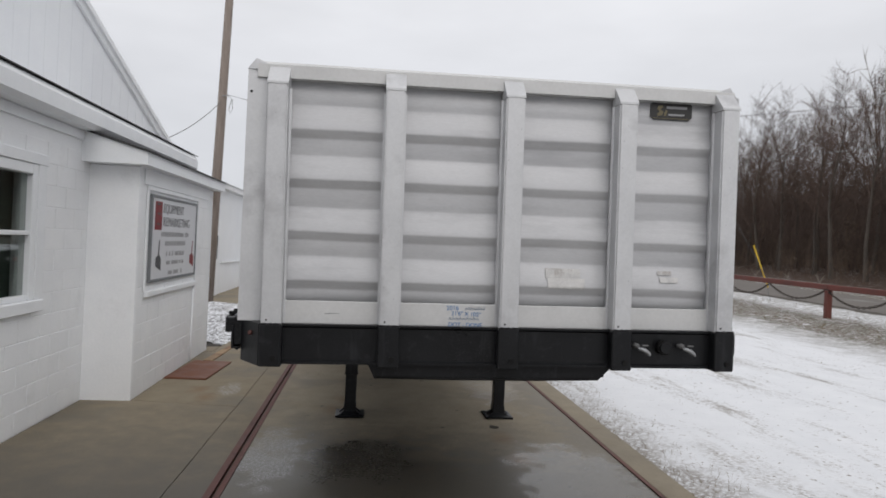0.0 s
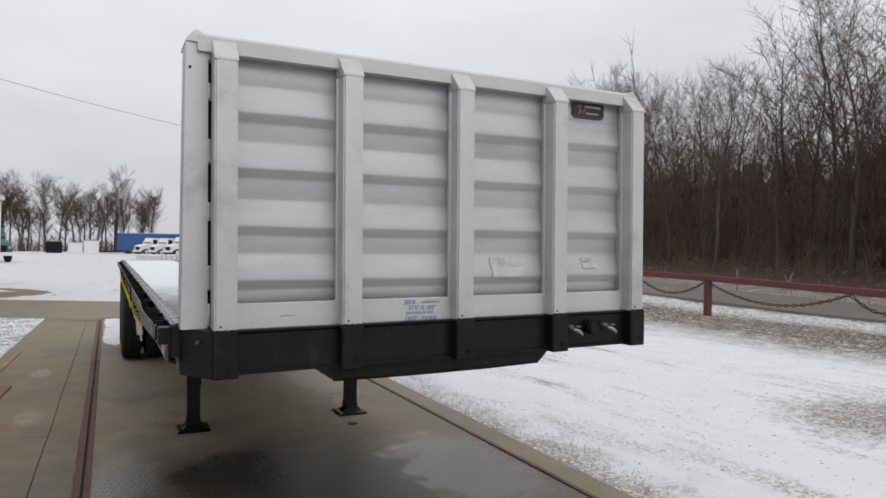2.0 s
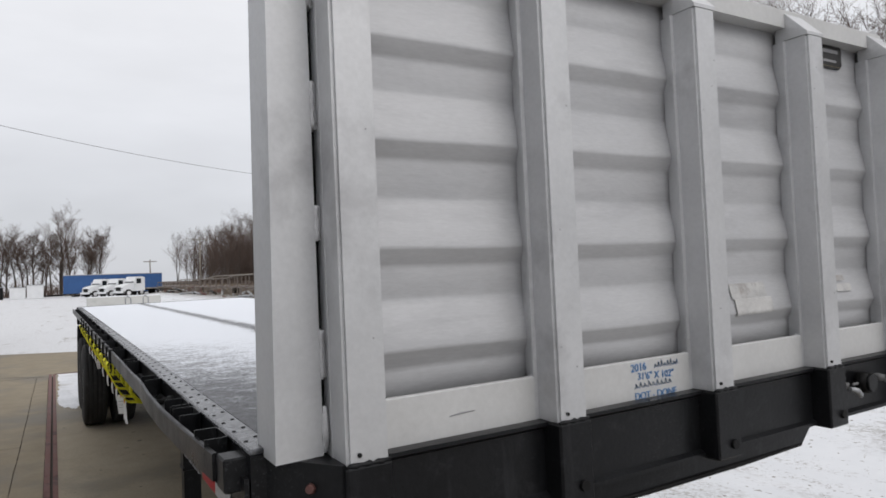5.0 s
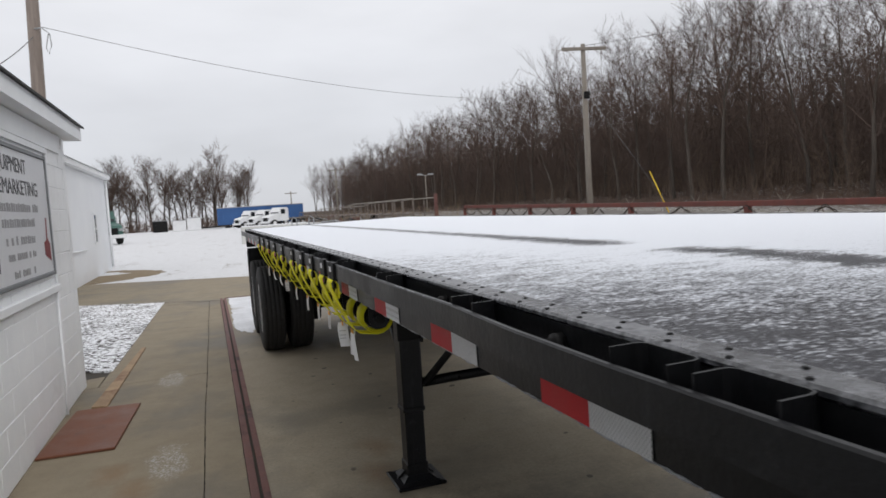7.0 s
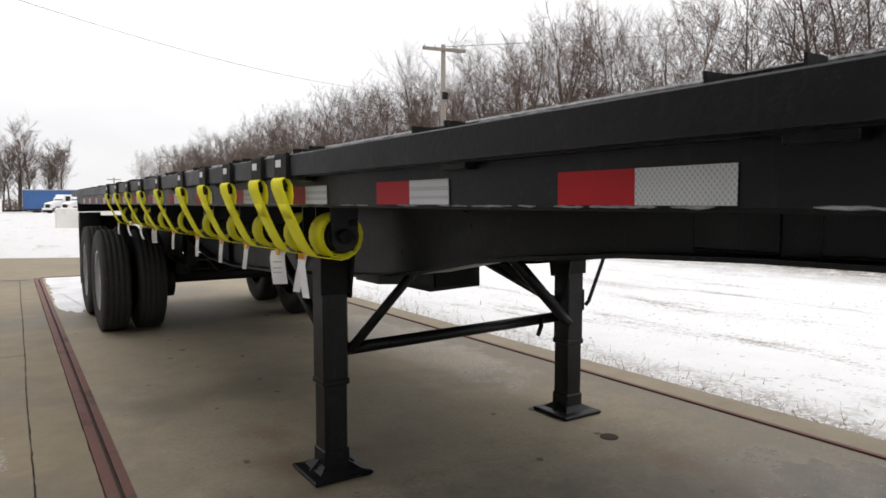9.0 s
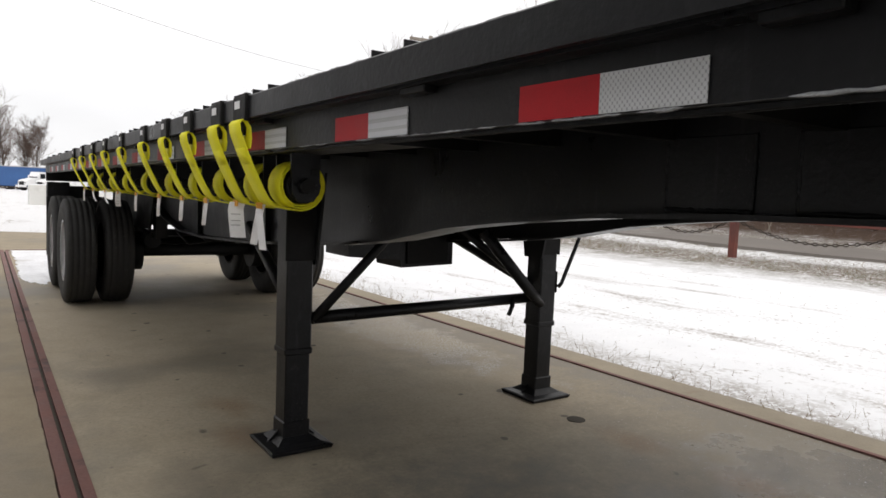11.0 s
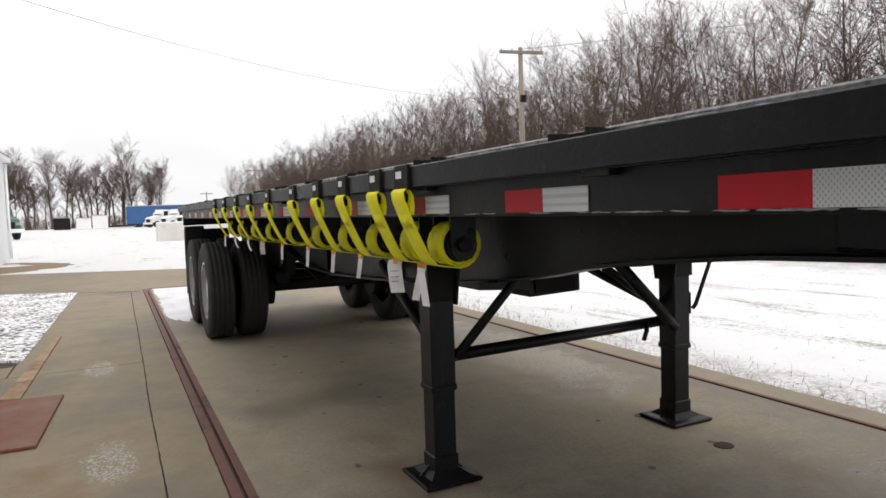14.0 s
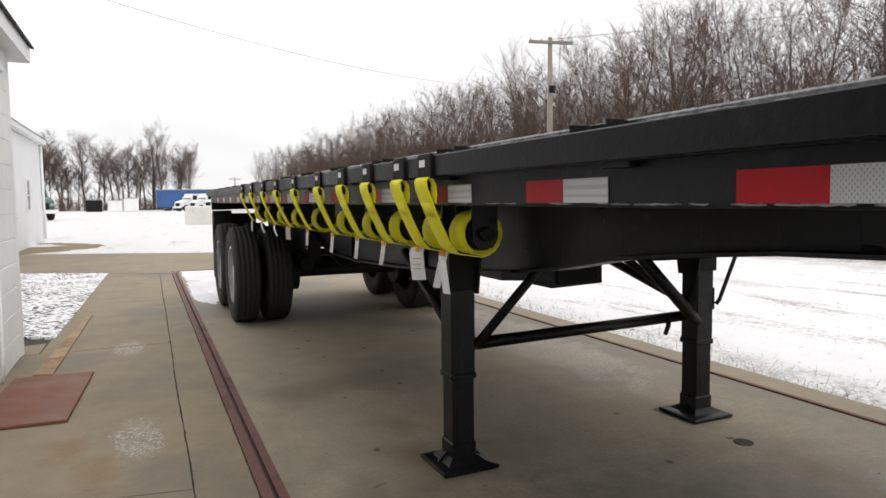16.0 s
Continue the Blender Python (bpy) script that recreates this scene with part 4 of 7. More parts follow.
def bulkhead():
    bk = part("bulkhead", B((-0.41, 3.135, 1.42), (BR - 0.02, 3.15, 2.6)), ALU, trailer, "ribbed weathered aluminium headboard")
    # ribbed sheet between the posts: flat fields, each rib a long upper slope over a sharp underside
    prof = [(3.118, 2.6)]
    for z in RIBS:
        prof += [(3.118, z + 0.134), (3.1208, z + 0.122), (3.1202, z + 0.113), (3.1165, z + 0.1), (3.11, z + 0.076), (3.1035, z + 0.05), (3.0985, z + 0.026), (3.0955, z + 0.008), (3.0952, z + 0.002), (3.0965, z - 0.002), (3.1145, z - 0.033), (3.117, z - 0.038), (3.118, z - 0.046)]
    prof += [(3.118, 1.48)]
    posts = [-0.355, 0.180, 0.745, 1.301, 1.822]
    for k, (a, b) in enumerate(zip(posts, posts[1:])):
        bm = bmesh.new()
        n = 14
        cols = []
        for i in range(n + 1):
            x = a + (b - a) * i / n
            cols.append([bm.verts.new((x, y + 0.004 * noise.noise((x * 4, 0, z * 3)), z + 0.005 * noise.noise((x * 3, 5, z * 3)))) for y, z in prof])
        for c, d in zip(cols, cols[1:]):
            for j in range(len(prof) - 1):
                f = bm.faces.new((c[j], d[j], d[j + 1], c[j + 1]))
                f.smooth = True
        bmesh.ops.recalc_face_normals(bm, faces=bm.faces)
        bmesh.ops.solidify(bm, geom=bm.faces[:], thickness=-0.004)
        part("ribbed_sheet", bm, ALU, bk)
        part("kick_strip", B((a + 0.03, 3.068, 1.408), (b - 0.03, 3.086, 1.522), 0.003), WHITE_STRIP, bk, "flat white strip")
        if k == 0:
            part("scratch", T([(-0.12, 3.0675, 1.462), (-0.09, 3.0672, 1.466), (-0.05, 3.0672, 1.466)], [0.0012, 0.0024, 0.001], 5), INK_GREY, bk, "shallow grey scrape")
    # the sheet's end beyond the last post
    bm = bmesh.new()
    prism(bm, [(y, z) for y, z in prof] + [(3.13, 1.48), (3.13, 2.6)], "x", posts[-1] + 0.045, BR - 0.006)
    part("ribbed_sheet", bm, ALU, bk)
    for x in posts:
        # hat-section post with a sloped hood
        bm = bmesh.new()
        w, t0, zb, zt = 0.0455, 2.992, 1.4185, 2.508
        fl = 0.01 if x > -0.3 else 0.001
        prism(bm, [(x - w, t0), (x + w, t0), (x + w, 3.066), (x + w + 0.01, 3.068), (x + w + 0.01, 3.073), (x + w - 0.003, 3.115), (x - w + 0.003, 3.115), (x - w - fl, 3.073), (x - w - fl, 3.068), (x - w, 3.066)], "z", zb, zt)
        bmesh.ops.bevel(bm, geom=[e for e in bm.edges if abs(e.verts[0].co.y - t0) < 1e-4 and abs(e.verts[1].co.y - t0) < 1e-4 and abs(e.verts[0].co.z - e.verts[1].co.z) > 0.5], offset=0.007, segments=2, affect="EDGES")
        pst = part("post", bm, ALU_POST, bk, "white upright channel post")
        part("cap", P([(t0 - 0.0015, zt + 0.0015), (3.1, zt + 0.0015), (3.1, 2.606), (3.072, 2.606), (3.066, 2.603), (t0 - 0.0015, zt + 0.012)], "x", x - w - 0.0015, x + w + 0.0015), ALU_POST, pst)
        for s in (-1, 1):
            part("weld_bead", T([(x + s * 0.053, 3.085, 1.44), (x + s * 0.055, 3.081, 1.47), (x + s * 0.053, 3.084, 1.5), (x + s * 0.054, 3.086, 1.525)], [0.005, 0.008, 0.006, 0.004], 6), ALU, pst)
        rng = random.Random(int(x * 100) + 60)
        for _ in range(4):
            q, z = x + rng.uniform(-0.03, 0.03), rng.uniform(1.45, 2.45)
            part("nick", T([(q, t0 + 0.0005, z), (q, t0 - 0.0006, z)], 0.0022, 5), INK_GREY, pst)
        part("bolt", T([(x - 0.02, t0 + 0.002, 1.438), (x - 0.02, t0 - 0.005, 1.438)], 0.0045, 6), BLACK_DULL, pst)
        # black socket on the chassis
        sk = part("post_socket", B((x - 0.05, 2.984, 1.226), (x + 0.05, 3.1, 1.4175), 0.005), BLACK, bk, "black steel post socket")
        part("bolt", T([(x + 0.015, 2.986, 1.265), (x + 0.015, 2.976, 1.265)], 0.014, 6), BLACK_DULL, sk)
        part("weld_bead", T([(x - 0.046 + 0.0092 * k, 2.991, 1.4178 + 0.002 * (k % 2)) for k in range(11)], [0.004 + 0.0018 * ((k * 7) % 3) for k in range(11)], 6), BLACK, sk)
    part("top_rail", P([(3.064, 2.552), (3.26, 2.552), (3.26, 2.63), (3.2, 2.645), (3.1, 2.632), (3.085, 2.62), (3.064, 2.613)], "x", BL + 0.06, BR - 0.03), WHITE_STRIP, bk, "pale folded top rail")
    for s, x, w in ((1, BL, 0.103), (-1, BR, 0.03)):
        # folded corner wings
        back = 3.205 if s > 0 else 3.165
        o = [(x, 3.075), (x + s * w, 3.085 if s > 0 else 3.055), (x + s * w, 3.091 if s > 0 else 3.061), (x + s * 0.006, 3.082), (x + s * 0.006, back), (x, back)]
        wing = P(o, "z", 1.424, 2.588)
        for v in wing.verts:
            if s > 0 and v.co.x < x + 0.01:
                v.co.x += 0.016 * (v.co.z - 1.424) / 1.164
        part("wing", wing, ALU_POST, bk, "folded aluminium corner wing")
        bm = bmesh.new()
        rows = [[bm.verts.new(p) for p in q] for q in (
            ((x + s * 0.014, 3.072, 2.5885), (x + s * 0.05, 3.068, 2.5885), (x + s * 0.1, 3.066, 2.5885)),
            ((x + s * 0.022, 3.08, 2.606), (x + s * 0.052, 3.07, 2.638), (x + s * 0.1, 3.07, 2.618)),
            ((x + s * 0.026, 3.18, 2.61), (x + s * 0.054, 3.18, 2.646), (x + s * 0.1, 3.18, 2.632)),
            ((x + s * 0.014, 3.27, 2.5885), (x + s * 0.05, 3.28, 2.5885), (x + s * 0.1, 3.28, 2.5885)))]
        for p, q in zip(rows, rows[1:]):
            for k in range(2):
                bm.faces.new((p[k], p[k + 1], q[k + 1], q[k]))
        bm.faces.new([rows[k][0] for k in range(4)])
        bm.faces.new([rows[k][2] for k in (3, 2, 1, 0)])
        bm.faces.new(list(reversed(rows[0])) + rows[3])
        bmesh.ops.recalc_face_normals(bm, faces=bm.faces)
        part("corner_cap", bm, ALU_POST, bk, "crumpled welded corner cap")
        part("bolt", T([(x + s * 0.032, 3.078, 2.485), (x + s * 0.032, 3.068, 2.485)], [0.007, 0.004], 6), BLACK_DULL, bk)
    # the seam behind the wing: black strips paint the open gaps' shade, welded tabs between
    gaps = [(1.511, 1.58), (1.681, 1.866), (1.94, 2.1), (2.2, 2.36), (2.43, 2.52)]
    for lo, hi in gaps:
        part("gap_seal", B((BL + 0.095, 3.116, lo), (-0.398, 3.134, hi)), BLACK_DULL, bk, "black strip standing for the shade in the open seam behind the wing")
    edges = [1.43] + [z for g in gaps for z in g] + [2.56]
    for lo, hi in zip(edges[::2], edges[1::2]):
        part("seam_tab", B((BL + 0.095, 3.094, lo + 0.001), (-0.398, 3.134, hi - 0.001)), ALU_POST, bk)
        n = max(2, int((hi - lo) / 0.014))
        part("weld_bead", T([(-0.411 + 0.001 * (k % 2), 3.087 - 0.002 * (k % 2), lo + (hi - lo) * k / n) for k in range(n + 1)], [0.0045 + 0.0015 * (k % 2) for k in range(n + 1)], 7), ALU, bk, "rough weld bead")
    badge = part("badge", P([(1.458, 2.484), (1.476, 2.468), (1.657, 2.468), (1.675, 2.484), (1.675, 2.545), (1.657, 2.562), (1.476, 2.562), (1.458, 2.545)], "y", 3.108, 3.1145), BADGE, bk, "black maker's plate with gold marks")
    part("rim", P([(1.468, 2.4745), (1.665, 2.4745), (1.665, 2.477), (1.468, 2.477)], "y", 3.1065, 3.1075), GOLD, badge)
    part("emblem", P([(1.494, 2.486), (1.517, 2.49), (1.524, 2.506), (1.508, 2.52), (1.522, 2.532), (1.518, 2.54), (1.496, 2.536), (1.491, 2.522), (1.505, 2.508), (1.492, 2.498)], "y", 3.1055, 3.1075), GOLD, badge)
    part("emblem", P([(1.526, 2.488), (1.536, 2.488), (1.546, 2.512), (1.536, 2.518), (1.53, 2.504)], "y", 3.1055, 3.1075), GOLD, badge)
    part("print_bar", B((1.55, 3.1055, 2.49), (1.635, 3.107, 2.499)), INK_GREY, badge)
    part("print_bar", B((1.54, 3.1055, 2.524), (1.648, 3.107, 2.537)), INK_GREY, badge)
    # two old stickers that follow the lowest rib
    zs, ys = [q[1] for q in reversed(prof)], [q[0] for q in reversed(prof)]
    for x0, x1, lo, hi, ma, label in ((0.955, 1.142, 1.606, 1.658, STICKER, "peeling white sticker"), (0.944, 1.12, 1.6585, 1.706, STICKER_OLD, "torn grey upper half of the sticker"), (1.522, 1.595, 1.688, 1.708, STICKER_OLD, "torn pale sticker"), (1.532, 1.626, 1.65, 1.677, STICKER, "torn pale sticker")):
        up = [lo + (hi - lo) * k / 10 for k in range(11)]
        line = [(float(np.interp(z, zs, ys)) - 0.0062, z) for z in up]
        part("sticker", P(line + [(y + 0.0015, z) for y, z in reversed(line)], "x", x0, x1), ma, bk, label)
    def pen(text, x, z, size, tilt=0.0):
        m = Matrix.Translation((x, 3.0665, z)) @ Matrix.Rotation(radians(tilt), 4, "Y") @ Matrix.Rotation(radians(90), 4, "X") @ Matrix.Shear("XY", 4, (0.25, 0.0))
        letters("writing", text, size, m, BLUE_INK, bk, "blue handwriting")
    pen("2016", 0.455, 1.492, 0.03, -2)
    for k in range(8):
        x = 0.546 + 0.0125 * k
        part("writing_bar", T([(x, 3.0664, 1.495), (x + 0.004, 3.0664, 1.506 + 0.004 * (k % 3)), (x + 0.008, 3.0664, 1.497)], 0.0014, 4), BLUE_INK, bk)
    pen("31'6\" X 102\"", 0.478, 1.469, 0.028, 2)
    for k in range(9):
        x = 0.468 + 0.0165 * k
        part("writing_bar", T([(x, 3.0664, 1.446), (x + 0.004, 3.0664, 1.458 + 0.004 * (k % 2)), (x + 0.011, 3.0664, 1.447)], 0.0015, 4), BLUE_INK, bk)
    pen("DOT - DONE", 0.465, 1.416, 0.028, 1)


bulkhead()


def front_frame():
    part("front_channel", P([(3.03, 1.232), (3.16, 1.232), (3.16, 1.417), (3.03, 1.417), (3.03, 1.408), (3.045, 1.398), (3.045, 1.25), (3.03, 1.242)], "x", -0.40, 1.875), BLACK, trailer, "black front crossmember")
    part("corner_plate", P([(-0.513, 3.16), (-0.41, 3.0), (-0.39, 3.0), (-0.39, 3.2), (-0.505, 3.36), (-0.513, 3.36)], "z", 1.228, 1.421), BLACK, trailer, "black folded corner plate")
    part("corner_plate", P([(1.91, 3.06), (1.88, 3.0), (1.862, 3.0), (1.862, 3.2), (1.91, 3.3)], "z", 1.232, 1.418), BLACK, trailer, "black folded corner plate")
    part("chain_eye", T([(-0.452, 3.062, 1.37), (-0.46, 3.052, 1.372)], [0.012, 0.008], 8), RUST, trailer, "small rusty bolt end")
    part("coupler_plate", P([(0.085, 1.233), (0.12, 1.165), (1.22, 1.165), (1.31, 1.25)], "y", 3.07, 4.3), BLACK, trailer, "black kingpin plate")
    part("plate_lip", T([(0.12, 3.075, 1.167), (0.5, 3.068, 1.163), (0.9, 3.068, 1.163), (1.22, 3.075, 1.167)], 0.007, 6), BLACK_DULL, trailer)
    part("kingpin", T([(CX, 3.9, 1.165), (CX, 3.9, 1.08)], 0.04, 12), BLACK_DULL, trailer)
    for x in (1.41, 1.64):
        # glad-hand coupling: round body, cupped jaw and a cast lug
        g = part("air_coupling", T([(x - 0.03, 3.04, 1.345), (x - 0.028, 3.015, 1.345), (x - 0.02, 2.998, 1.343)], [0.012, 0.014, 0.011], 10), CABLE, trailer, "grey metal air coupling")
        part("jaw", T([(x - 0.024, 2.994, 1.335), (x + 0.006, 2.988, 1.327), (x + 0.03, 2.99, 1.31), (x + 0.036, 2.992, 1.3)], [0.007, 0.011, 0.009, 0.005], 8), STEEL, g)
        part("lug", B((x - 0.004, 2.992, 1.343), (x + 0.03, 3.0, 1.352), 0.003), CABLE, g)
        part("seal", T([(x + 0.004, 2.999, 1.33), (x + 0.004, 2.982, 1.33)], 0.008, 8), BLACK_DULL, g)
    sock = part("power_socket", T([(1.528, 3.036, 1.335), (1.528, 3.0, 1.335)], [0.036, 0.034], 14), BLACK_DULL, trailer, "black round power socket")
    part("lid", T([(1.528, 2.9995, 1.337), (1.528, 2.99, 1.337)], [0.032, 0.028], 14), BLACK, sock)


front_frame()


def deck():
    # boards run the trailer's length; two dark nailing gaps
    edges = [-0.4895, -0.383] + [-0.383 + 0.2186 * k for k in range(1, 11)] + [1.8795]
    for i, (a, b) in enumerate(zip(edges, edges[1:])):
        g = 0.0
        part("deck_board", B((a + g, 3.16, DECK_Z - 0.035), (b - 0.0002, YR - 0.06, DECK_Z)), DECK, trailer)
    for s, (a, b) in ((1, (-0.547, -0.49)), (-1, (1.88, 1.945))):
        part("deck_channel", B((a + 0.002, 3.16, DECK_Z - 0.14), (b, YR, DECK_Z - 0.012)), BLACK, trailer)
        st = part("deck_edge_strip", B((a, 3.16, DECK_Z - 0.0115), (b, YR, DECK_Z + 0.002), 0.004), DECK_EDGE, trailer, "wet dark checkered deck edge")
        # rivets in two rows, single near the front and joined further back
        far = bmesh.new()
        for i in range(92):
            y = 3.24 + i * 0.109
            for dx in (0.014, 0.042):
                q = (a + dx, y + (0.03 if dx > 0.03 else 0.0), DECK_Z + 0.001)
                stud = [q, (q[0], q[1], DECK_Z + 0.004)]
                if s > 0 and y < 7.0:
                    part("rivet", T(stud, [0.0062, 0.0035], 7), BLACK_DULL, st)
                elif s > 0:
                    tube(far, stud, [0.0062, 0.0035], 5)
        if s > 0:
            tagged(part("rivets", far, BLACK_DULL, st), kind="stuff")
        else:
            far.free()
    part("front_sill", B((XL + 0.1, 3.155, DECK_Z - 0.13), (XR - 0.1, 3.158, DECK_Z)), BLACK, trailer)
    part("rear_sill", B((XL, YR - 0.055, 1.18), (XR, YR, DECK_Z + 0.004), 0.008), BLACK, trailer)
    for x in (0.1, 0.35):
        part("rear_hoop", T([(x, 13.1, DECK_Z - 0.02), (x, 13.1, DECK_Z + 0.09), (x + 0.03, 13.12, DECK_Z + 0.13), (x + 0.08, 13.16, DECK_Z + 0.09), (x + 0.08, 13.16, DECK_Z - 0.02)], 0.01, 6), STEEL, trailer)


deck()


def side_rails():
    for s, x in ((1, XL), (-1, XR)):
        o = x - s * (0.047 if s > 0 else 0.018)
        bm = bmesh.new()
        rows = []
        for y, out, top in ((YF + 0.2, -0.006, 1.424), (3.6, 0.008, 1.423), (3.9, 0.016, 1.422), (4.2, 0.015, 1.422), (4.5, 0.006, 1.424), (4.85, 0.008, 1.423), (7.0, 0.007, 1.423), (7.4, 0.009, 1.422), (9.0, 0.005, 1.424), (YR, 0.006, 1.422)):
            out *= s > 0
            p = o - s * out
            rows.append([bm.verts.new((p + dx, y, z)) for dx, z in ((0, top - 0.06), (0, top - 0.003), (s * 0.003, top), (s * 0.01, top), (s * 0.012, top - 0.06))])
        for a, b in zip(rows, rows[1:]):
            for k in range(5):
                bm.faces.new((a[k], b[k], b[(k + 1) % 5], a[(k + 1) % 5]))
        bm.faces.new(rows[0])
        bm.faces.new(list(reversed(rows[-1])))
        bmesh.ops.recalc_face_normals(bm, faces=bm.faces)
        part("rub_rail", bm, BLACK, trailer, "black rub rail, bowed near the front")
        part("rail_shelf", B((min(o + s * 0.013, x + s * 0.012), YF + 0.2, 1.36), (max(o + s * 0.013, x + s * 0.012), YR, 1.366)), BLACK, trailer)
        part("side_rail", P([(x + s * 0.001, 1.2805), (x + s * 0.034, 1.2805), (x + s * 0.034, 1.288), (x + s * 0.011, 1.288), (x + s * 0.011, 1.385), (x + s * 0.001, 1.385)], "y", YF + 0.1, YR), BLACK, trailer, "black side rail")
        part("rail_lip", P([(x + s * 0.022, 1.2745), (x + s * 0.026, 1.2725), (x + s * 0.034, 1.2735), (x + s * 0.034, 1.28), (x + s * 0.022, 1.28)], "y", YF + 0.1, YR), BLACK, trailer, "worn ridge under the rail")
        if s > 0:
            rng = random.Random(21)
            for y in range(60):
                a = 3.25 + y * 0.062 + rng.uniform(-0.02, 0.02)
                if rng.random() < 0.93 - y * 0.008:
                    n = rng.randint(5, 9)
                    pts = [(x + s * 0.001, a + 0.011 * k, 1.2805 + rng.uniform(-0.001, 0.0006)) for k in range(n)]
                    part("frost_line", T(pts, [0.0006] + [rng.uniform(0.0016, 0.004) * (1 - y * 0.012) for k in range(n - 2)] + [0.0006], 5), EDGE_FROST, trailer, "thin grey frost on the rail's lower edge")
            for y in range(74):
                a = 4.7 + y * 0.075 + rng.uniform(-0.03, 0.03)
                if rng.random() < 0.6:
                    n = rng.randint(3, 8)
                    pts = [(o - s * 0.005, a + 0.012 * k, 1.4225 + rng.uniform(-0.0005, 0.001)) for k in range(n)]
                    part("frost_line", T(pts, [0.0006] + [rng.uniform(0.0008, 0.0018) for k in range(n - 2)] + [0.0006], 5), EDGE_FROST, trailer, "crumbs of frost on the rail's top edge")
        part("rail_end", B((min(o + s * 0.014, x + s * 0.03), YF + 0.13, 1.352), (max(o + s * 0.014, x + s * 0.03), YF + 0.199, 1.423), 0.004), BLACK, trailer)
        # stake pockets and pipe spools between rub rail and deck edge
        ins = x + s * 0.0145
        pockets = [3.385, 3.705, 3.865, 4.46, 5.125] + [5.785 + 0.6 * k for k in range(12)]
        spools = [4.15, 4.715, 5.355] + [6.085 + 0.6 * k for k in range(12)]
        for y in pockets:
            bm = bmesh.new()
            t, w = 0.004, 0.058
            q0, q1 = o + s * 0.003, o + s * 0.056
            loop = [(q0, y - w, 1.409), (q1 - s * 0.014, y - w, 1.409), (q1 - s * 0.004, y - w + 0.004, 1.409), (q1, y - w + 0.014, 1.409), (q1, y + w - 0.014, 1.409), (q1 - s * 0.004, y + w - 0.004, 1.409), (q1 - s * 0.014, y + w, 1.409), (q0, y + w, 1.409)]
            ribbon(bm, loop, 0.03, t, Vector((0, 0, 1)))
            part("stake_pocket", bm, BLACK, trailer)
        for y in spools:
            part("pipe_spool", T([(o + s * 0.003, y, 1.396), (x - s * 0.006, y, 1.397), (x - s * 0.0055, y, 1.397), (ins, y, 1.396)], [0.009, 0.01, 0.017, 0.017], 8), BLACK_DULL, trailer)
    # rail clips under the rub rail
    for y in (4.395, 5.065, 5.835, 6.715, 7.615):
        part("rail_clip", B((XL - 0.028, y - 0.04, 1.348), (XL - 0.001, y + 0.04, 1.3615), 0.002), BLACK, trailer)


side_rails()


def tape():
    y0, y1 = 1.2825, 1.3335
    for a, b, c in [(3.28, 3.435, 3.59), (3.9, 4.052, 4.206), (4.501, 4.655, 4.808), (5.117, 5.268, 5.42)] + [(5.71 + 0.6 * k, 5.862 + 0.6 * k, 6.012 + 0.6 * k) for k in range(12)]:
        part("tape_white", B((XL - 0.0022, a, y0), (XL - 0.0005, b, y1)), WHITE_TAPE, trailer, "white reflective tape")
        for z in ((1.2835, 1.3005, 1.3195) if a > 5.0 else ()):
            part("tape_band", B((XL - 0.0026, a + 0.0005, z), (XL - 0.0022, b - 0.0005, z + 0.0105)), SIGN_WHITE, trailer)
        part("tape_red", B((XL - 0.0022, b + 0.0006, y0), (XL - 0.0005, c, y1)), RED_TAPE, trailer, "red reflective tape")


tape()


